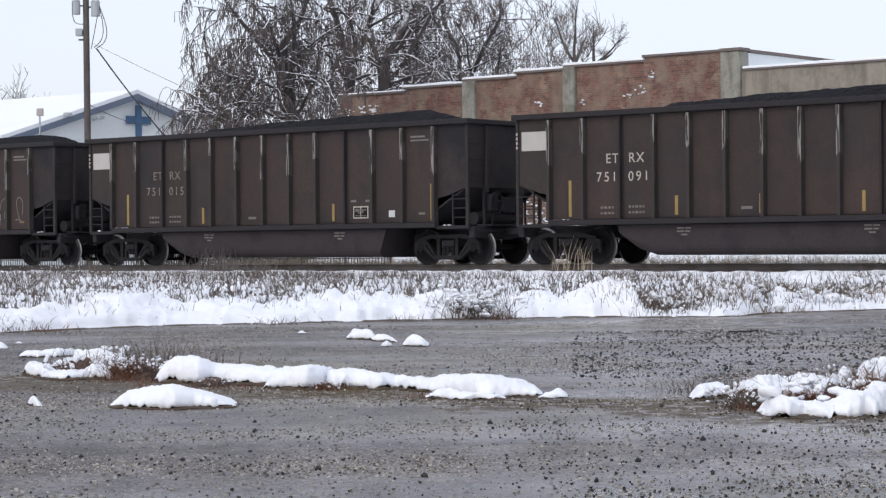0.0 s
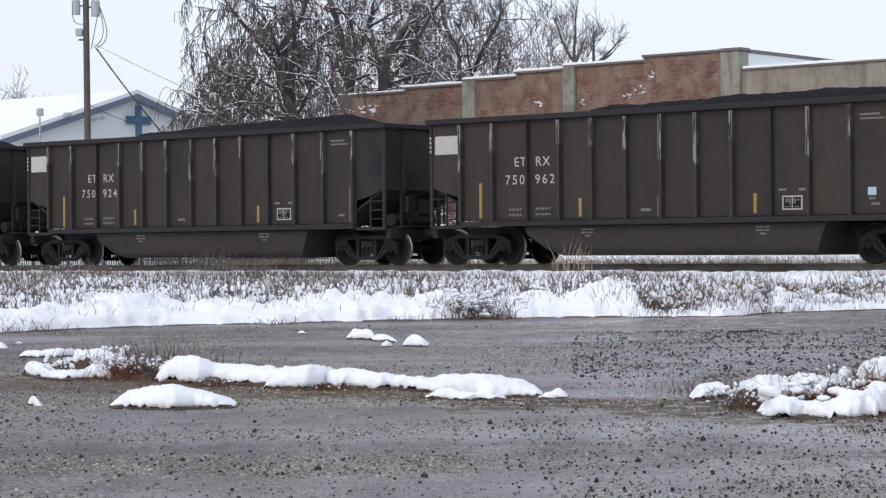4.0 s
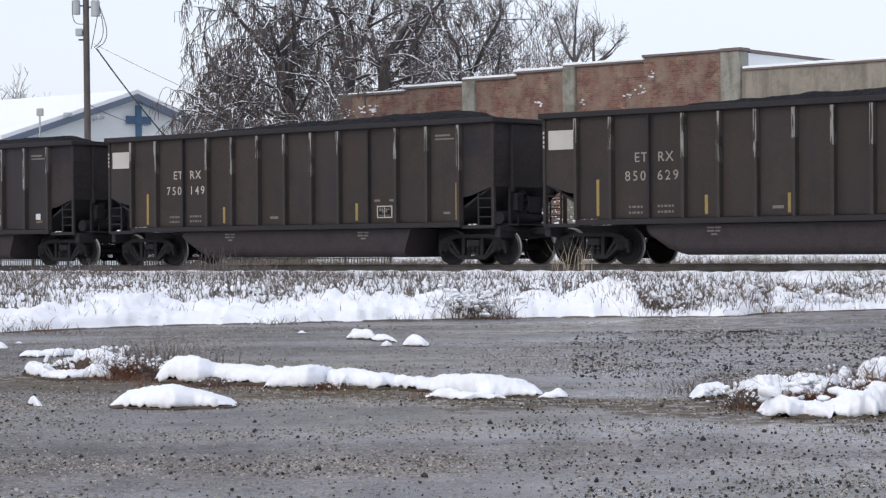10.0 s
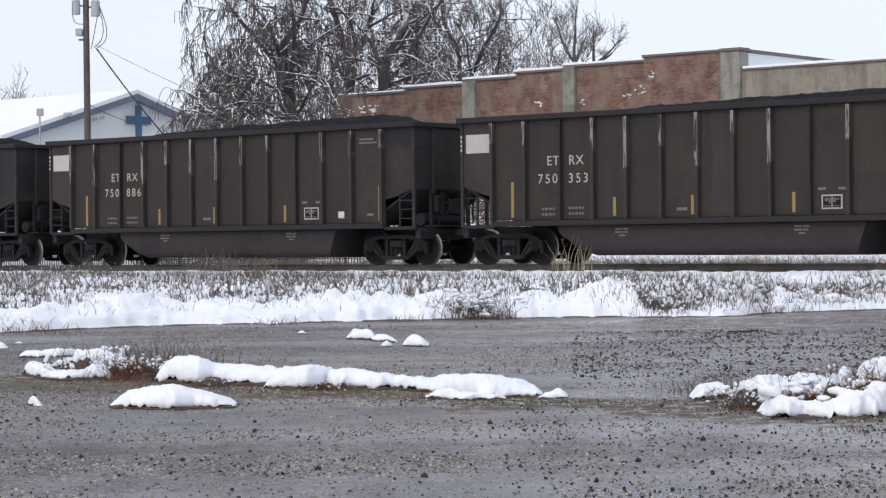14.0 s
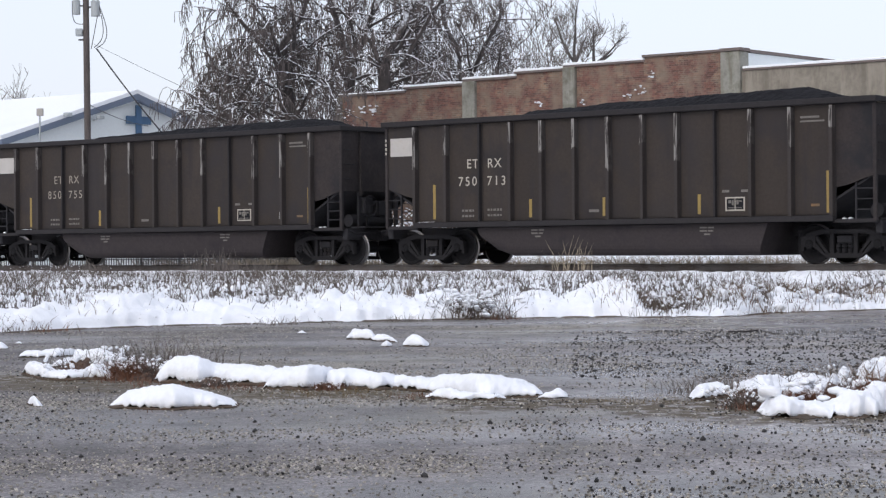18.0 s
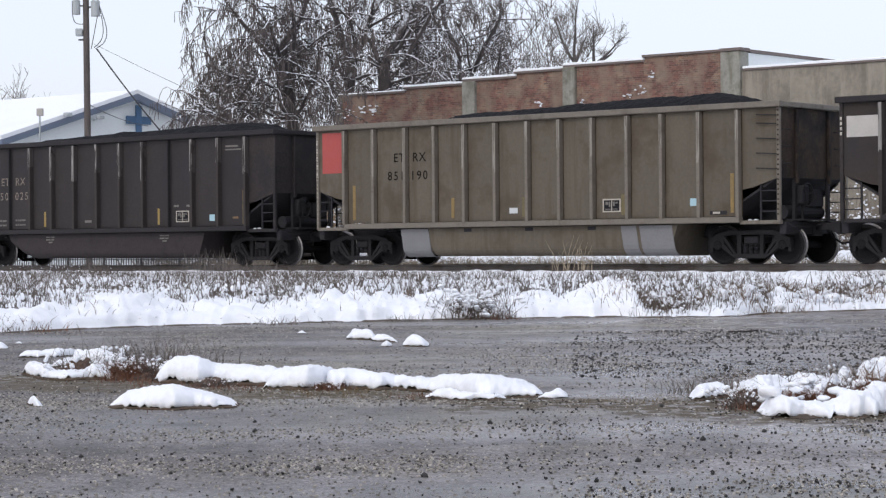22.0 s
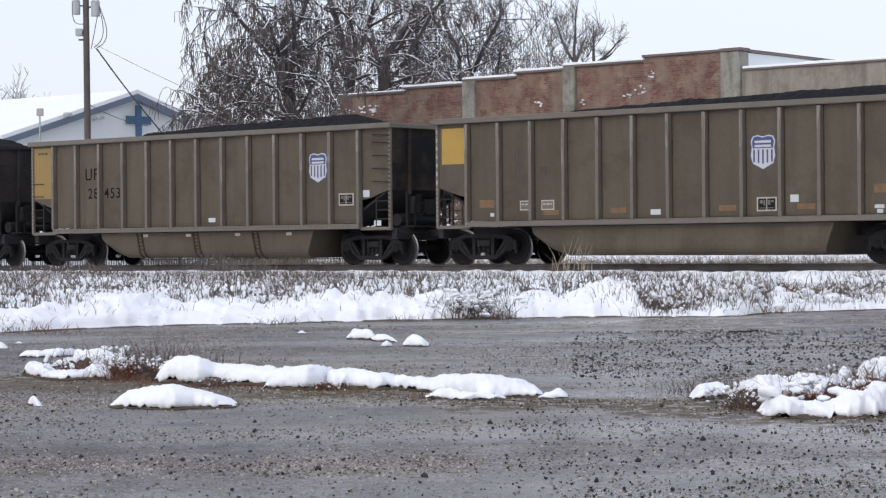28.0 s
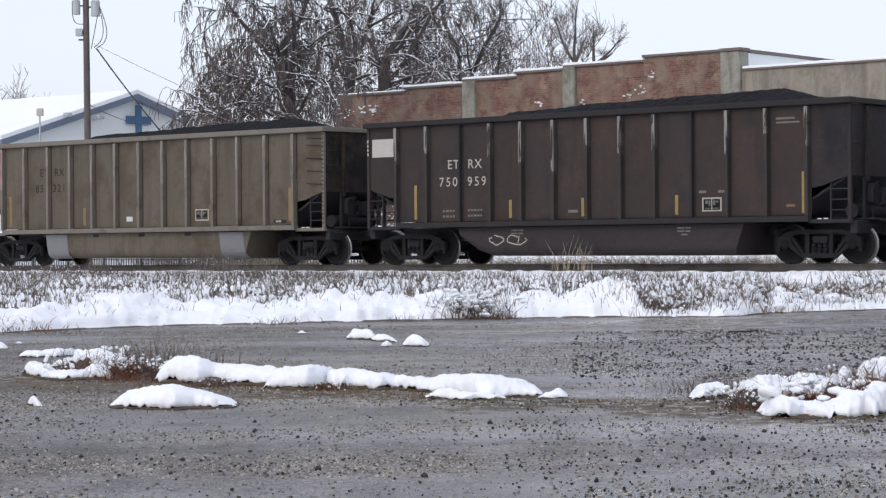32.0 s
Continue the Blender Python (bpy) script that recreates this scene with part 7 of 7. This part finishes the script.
snow_crumbs(3.25, 17.9, 40, 0.22, 0.2, 0.20, "puffs of snow on dead weeds", 79, 0.026, 1.0)
for q, (mx, my, mh) in enumerate(((2.19, 15.85, 0.15), (2.58, 16.05, 0.14), (2.97, 16.6, 0.17), (3.34, 17.1, 0.18), (-3.38, 20.5, 0.20), (-2.80, 20.0, 0.20), (-2.62, 20.1, 0.22), (-2.95, 20.4, 0.2), (-1.97, 19.05, 0.08), (-0.98, 18.45, 0.08))):
    grass_tuft(mx, my, 380, 0.085, mh * 0.25, mh * 0.95, "weed_red" if q % 2 else "weed", "matted red-brown dead weeds in the snow", 130 + q, 0.9, 0.0032)
    snow_crumbs(mx, my, 40, 0.09, 0.08, mh * 0.85, "crumbs of snow on matted weeds", 140 + q)
snow_crumbs(-11.0, 61.0, 260, 0.8, 0.8, 0.5, "puffs of snow on tall dead weeds", 150)
grass_tuft(-11.0, 61.0, 160, 0.8, 0.3, 0.6, "weed", "tall dead weeds holding puffs of snow", 151, 0.25, 0.008)
for q, (hx, hy, hh) in enumerate(((2.24, 15.25, 0.17), (2.32, 15.5, 0.20), (2.45, 15.7, 0.16), (2.62, 15.6, 0.12), (2.85, 15.5, 0.15), (3.05, 15.8, 0.18), (2.7, 17.0, 0.16), (3.2, 17.3, 0.22))):
    snow_crumbs(hx, hy, 9, 0.07, 0.10, hh, "broken lumps of snow on the heap", 230 + q, 0.085, 0.5)
snow_crumbs(2.75, 16.2, 90, 0.3, 0.2, 0.10, "crumbs of snow caught in red-brown weeds", 72)
snow_crumbs(3.2, 16.4, 90, 0.25, 0.2, 0.15, "crumbs of snow caught in dead weeds", 73)
snow_crumbs(2.3, 15.8, 30, 0.12, 0.2, 0.05, "crumbs of snow beside the heap", 74)
for q, bank_x in enumerate((-5.6, -4.6, -2.9, -1.3, 0.75, 1.1, 3.6, 4.0, 4.5, 4.9, 5.4, 5.9, 6.4, 6.9, 7.4, 8.0)):
    bank_y = lot_edge(bank_x) + (1.2 if bank_x < 2 else 1.5)
    snow_crumbs(bank_x, bank_y, 60 if bank_x < 2 else 110, 0.4, 1.0, 0.20, "clumps of snow on weeds in the bank", 80 + q, 0.020 if bank_x < 2 else 0.036, 0.8)
    if bank_x > 4.7:
        snow_crumbs(bank_x, bank_y + 0.2, 26, 0.35, 0.9, 0.12, "lumps of snow pressed down on dead weeds in the bank", 200 + q, 0.15, 0.6)
    grass_tuft(bank_x, bank_y, 60 if bank_x < 2 else 420, 0.45, 0.04, 0.16 if bank_x < 2 else 0.30, "weed_brown" if q % 3 else "weed_dun", "dark dead weeds in the snow bank", 95 + q, 0.5, 0.005)
snow_crumbs(0.55, 36.8, 260, 0.36, 0.3, 0.40, "clumps of snow on dark weeds in the bank", 120, 0.06, 0.6)
snow_crumbs(3.7, 37.9, 120, 0.34, 0.3, 0.24, "clumps of snow on brown weeds in the bank", 121, 0.05, 0.6)
# dark weeds at the foot of the bank
for q, (px, py) in enumerate(((-6.3, 32.2), (-5.9, 32.6), (-2.6, 34.6), (0.9, 36.5), (4.3, 38.3), (4.6, 38.6), (-0.6, 35.8), (6.2, 39.4))):
    grass_tuft(px, py, 60, 0.2, 0.03, 0.17, "weed_red" if q % 2 else "weed", "dark dead weeds at the foot of the snow bank", 170 + q, 0.7, 0.005)


def shrubs():
    """A snowy thicket before the warehouse wall."""
    rnd = random.Random(55)
    tv, tf, spots = [], [], []
    for _ in range(430):
        p = AXIS + ALONG * rnd.uniform(-30, 9) + ACROSS * rnd.uniform(14.5, 20.3)
        root = Vector((p.x, p.y, 0.05))
        for s in range(7):
            pts, rad = grow(rnd, root, Vector((rnd.gauss(0, 0.5), rnd.gauss(0, 0.5), 1.0)), rnd.uniform(1.6, 3.4), 0.02, 0.007, 0.14, 0.0, 6)
            tube_rings(tv, tf, pts, rad, 4)
            for q in pts[2:]:
                if rnd.random() < 0.7:
                    spots.append((q.x, q.y, q.z))
    tagged(part("thicket", raw_mesh("thicket", tv, tf), "twig_dun"), "bare thicket in front of the warehouse", "shrubs", kind="stuff")
    vs, fs = lump_form(4)
    tagged(part("thicket_snow", scatter_mesh("thicket_snow", vs, fs, spots, [rnd.uniform(0.02, 0.065) for _ in spots], [rnd.uniform(0, 6.28) for _ in spots], 0.8), "snow"),
           "snow lying on the thicket", "snow", kind="stuff")


shrubs()


def wall_snow():
    """Snow clinging to a dead vine on the brick."""
    rnd = random.Random(77)
    vs, fs = lump_form(8)
    spots = []
    for s, z, n in ((-9.0, 7.5, 4), (-9.55, 7.0, 4), (-9.4, 6.85, 5), (-10.1, 6.75, 4), (-23.2, 6.95, 8), (-22.6, 6.85, 12), (-14.2, 6.75, 6), (-12.1, 6.6, 4), (-23.9, 6.8, 6)):
        for _ in range(n):
            p = AXIS + ALONG * (s + rnd.gauss(0, 0.09)) + ACROSS * 21.36
            spots.append((p.x, p.y, z + rnd.gauss(0, 0.08)))
    tagged(part("vine_snow", scatter_mesh("vine_snow", vs, fs, spots, [rnd.uniform(0.03, 0.085) for _ in spots], [rnd.uniform(0, 6.28) for _ in spots], 0.6), "snow"),
           "flecks of snow on a dead vine on the brick wall", "snow", kind="stuff")


wall_snow()


def chip_form(seed):
    """A small angular chip with a broken top."""
    r = random.Random(seed)
    vs = [(r.uniform(0.6, 1.2) * a, r.uniform(0.6, 1.2) * b, r.uniform(0.6, 1.0) * c) for c in (-0.5, 1) for a, b in ((1, 0.3), (-0.2, 1), (-1, -0.3), (0.2, -1))]
    fs = [(i, (i + 1) % 4, 4 + (i + 1) % 4, 4 + i) for i in range(4)] + [(4, 5, 6, 7)]
    return vs, fs


def make_stones():
    rnd = random.Random(9)
    def on_lot(x, y, r):
        if y > lot_edge(x) - 0.1 or not in_view(x, y, 0.3):
            return False
        return r.random() < min(1.0, 0.12 + 1.5 * max(0.0, 0.12 + noise.noise((x * 0.45, y * 0.8, 6.0))) + (0.3 if x > 0.5 and y < 16 else 0))
    for name, count, lo, hi, m, label in (("dark_stones", 7500, 0.003, 0.0110, "stone_dark", "dark stones and clods strewn on the asphalt"),
                                          ("pale_stones", 60000, 0.0035, 0.0105, "stone_pale", "fine grey and tan gravel strewn on the asphalt"),
                                          ("clods", 130, 0.012, 0.023, "stone_dark", "larger dark clods of earth on the asphalt"),
                                          ("far_clods", 2300, 0.006, 0.021, "stone_dark", "dark clods strewn along the far side of the lot")):
        vs, fs = lump_form(count) if "clods" in name else chip_form(count)
        spots, k = [], 0
        while len(spots) < count:
            y = 8 + 30 * rnd.random() ** 1.5
            x = rnd.uniform(-1, 1) * (0.21 * y + 0.3)
            if name == "far_clods":
                y = 19.5 + 11.5 * rnd.random()
                x = rnd.uniform(0.16, 1) ** 0.7 * 0.21 * y
            if name == "dark_stones" and x < 0.3 and rnd.random() < 0.5 or name == "pale_stones" and x > 0.2 and y < 20 and rnd.random() < 0.6:
                continue
            if name == "far_clods" and rnd.random() < 0.45 and y < lot_edge(x) - 0.4 or on_lot(x, y, rnd):
                spots.append((x, y, ground_z(x, y) + 0.003))
        sizes = [lo + (hi - lo) * rnd.random() ** 2.6 for _ in spots]
        ob = part(name, scatter_mesh(name, vs, fs, spots, sizes, [rnd.uniform(0, 6.28) for _ in spots], 1.1 if "dark" in label else 0.75), m)
        tagged(ob, label, "gravel", kind="stuff")
    # a stick on the lot
    bm = bmesh.new()
    tube_path(bm, [(3.86, 30.1, 0.012), (3.98, 30.0, 0.018), (4.12, 29.95, 0.022), (4.24, 29.95, 0.04)], 0.011, 6)
    tagged(part("stick", bm, "brown_dark"), "dark dead stick lying on the asphalt", "stick")


make_stones()


# ---- what moves ----
def motions():
    # the train gathers speed very slightly, with small surges as the couplings stretch
    surge_t = (0, 1.5, 3, 6, 7.5, 8.0, 8.5, 9.0, 10.5, 11.8, 13.2, 17.5, 19, 20.2, 21.6, 23, 24.5, 25.5, 27.5, 28.5, 30.8, 32)
    surge = (-0.05, -0.04, 0.01, 0.085, 0.075, 0.065, -0.09, -0.125, -0.095, -0.06, -0.05, 0.02, 0.04, 0.06, 0.10, 0.09, 0.155, 0.15, -0.03, -0.075, -0.09, -0.09)
    for k, car in enumerate(CARS):
        rows = []
        for i in range(65):
            t = i / 2
            s = FIRST - PITCH * k + SPEED * t + GAIN * t * t + float(np.interp(t, surge_t, surge))
            rows.append((t, by_track(s, 0, RAIL_TOP)))
        walk(car, rows)
    # the wheels roll without slipping; alike axles share their keys
    spin = math.degrees((SPEED + 32 * GAIN) / FPS / WHEEL_R)
    lead = {}
    for car in CARS:
        for o in car.children_recursive:
            if not o.name.startswith("wheelset"):
                continue
            x = round(o.location.x, 2)
            if x not in lead:
                walk(o, [(i / FPS, pose(x, 0, WHEEL_R, 0, (spin * i + 180) % 360 - 180, 0)) for i in range(32 * FPS + 1)])
                lead[x] = o
            else:
                o.rotation_mode = "QUATERNION"
                keys = o.animation_data_create()
                keys.action = lead[x].animation_data.action
                keys.action_slot = lead[x].animation_data.action_slot


motions()
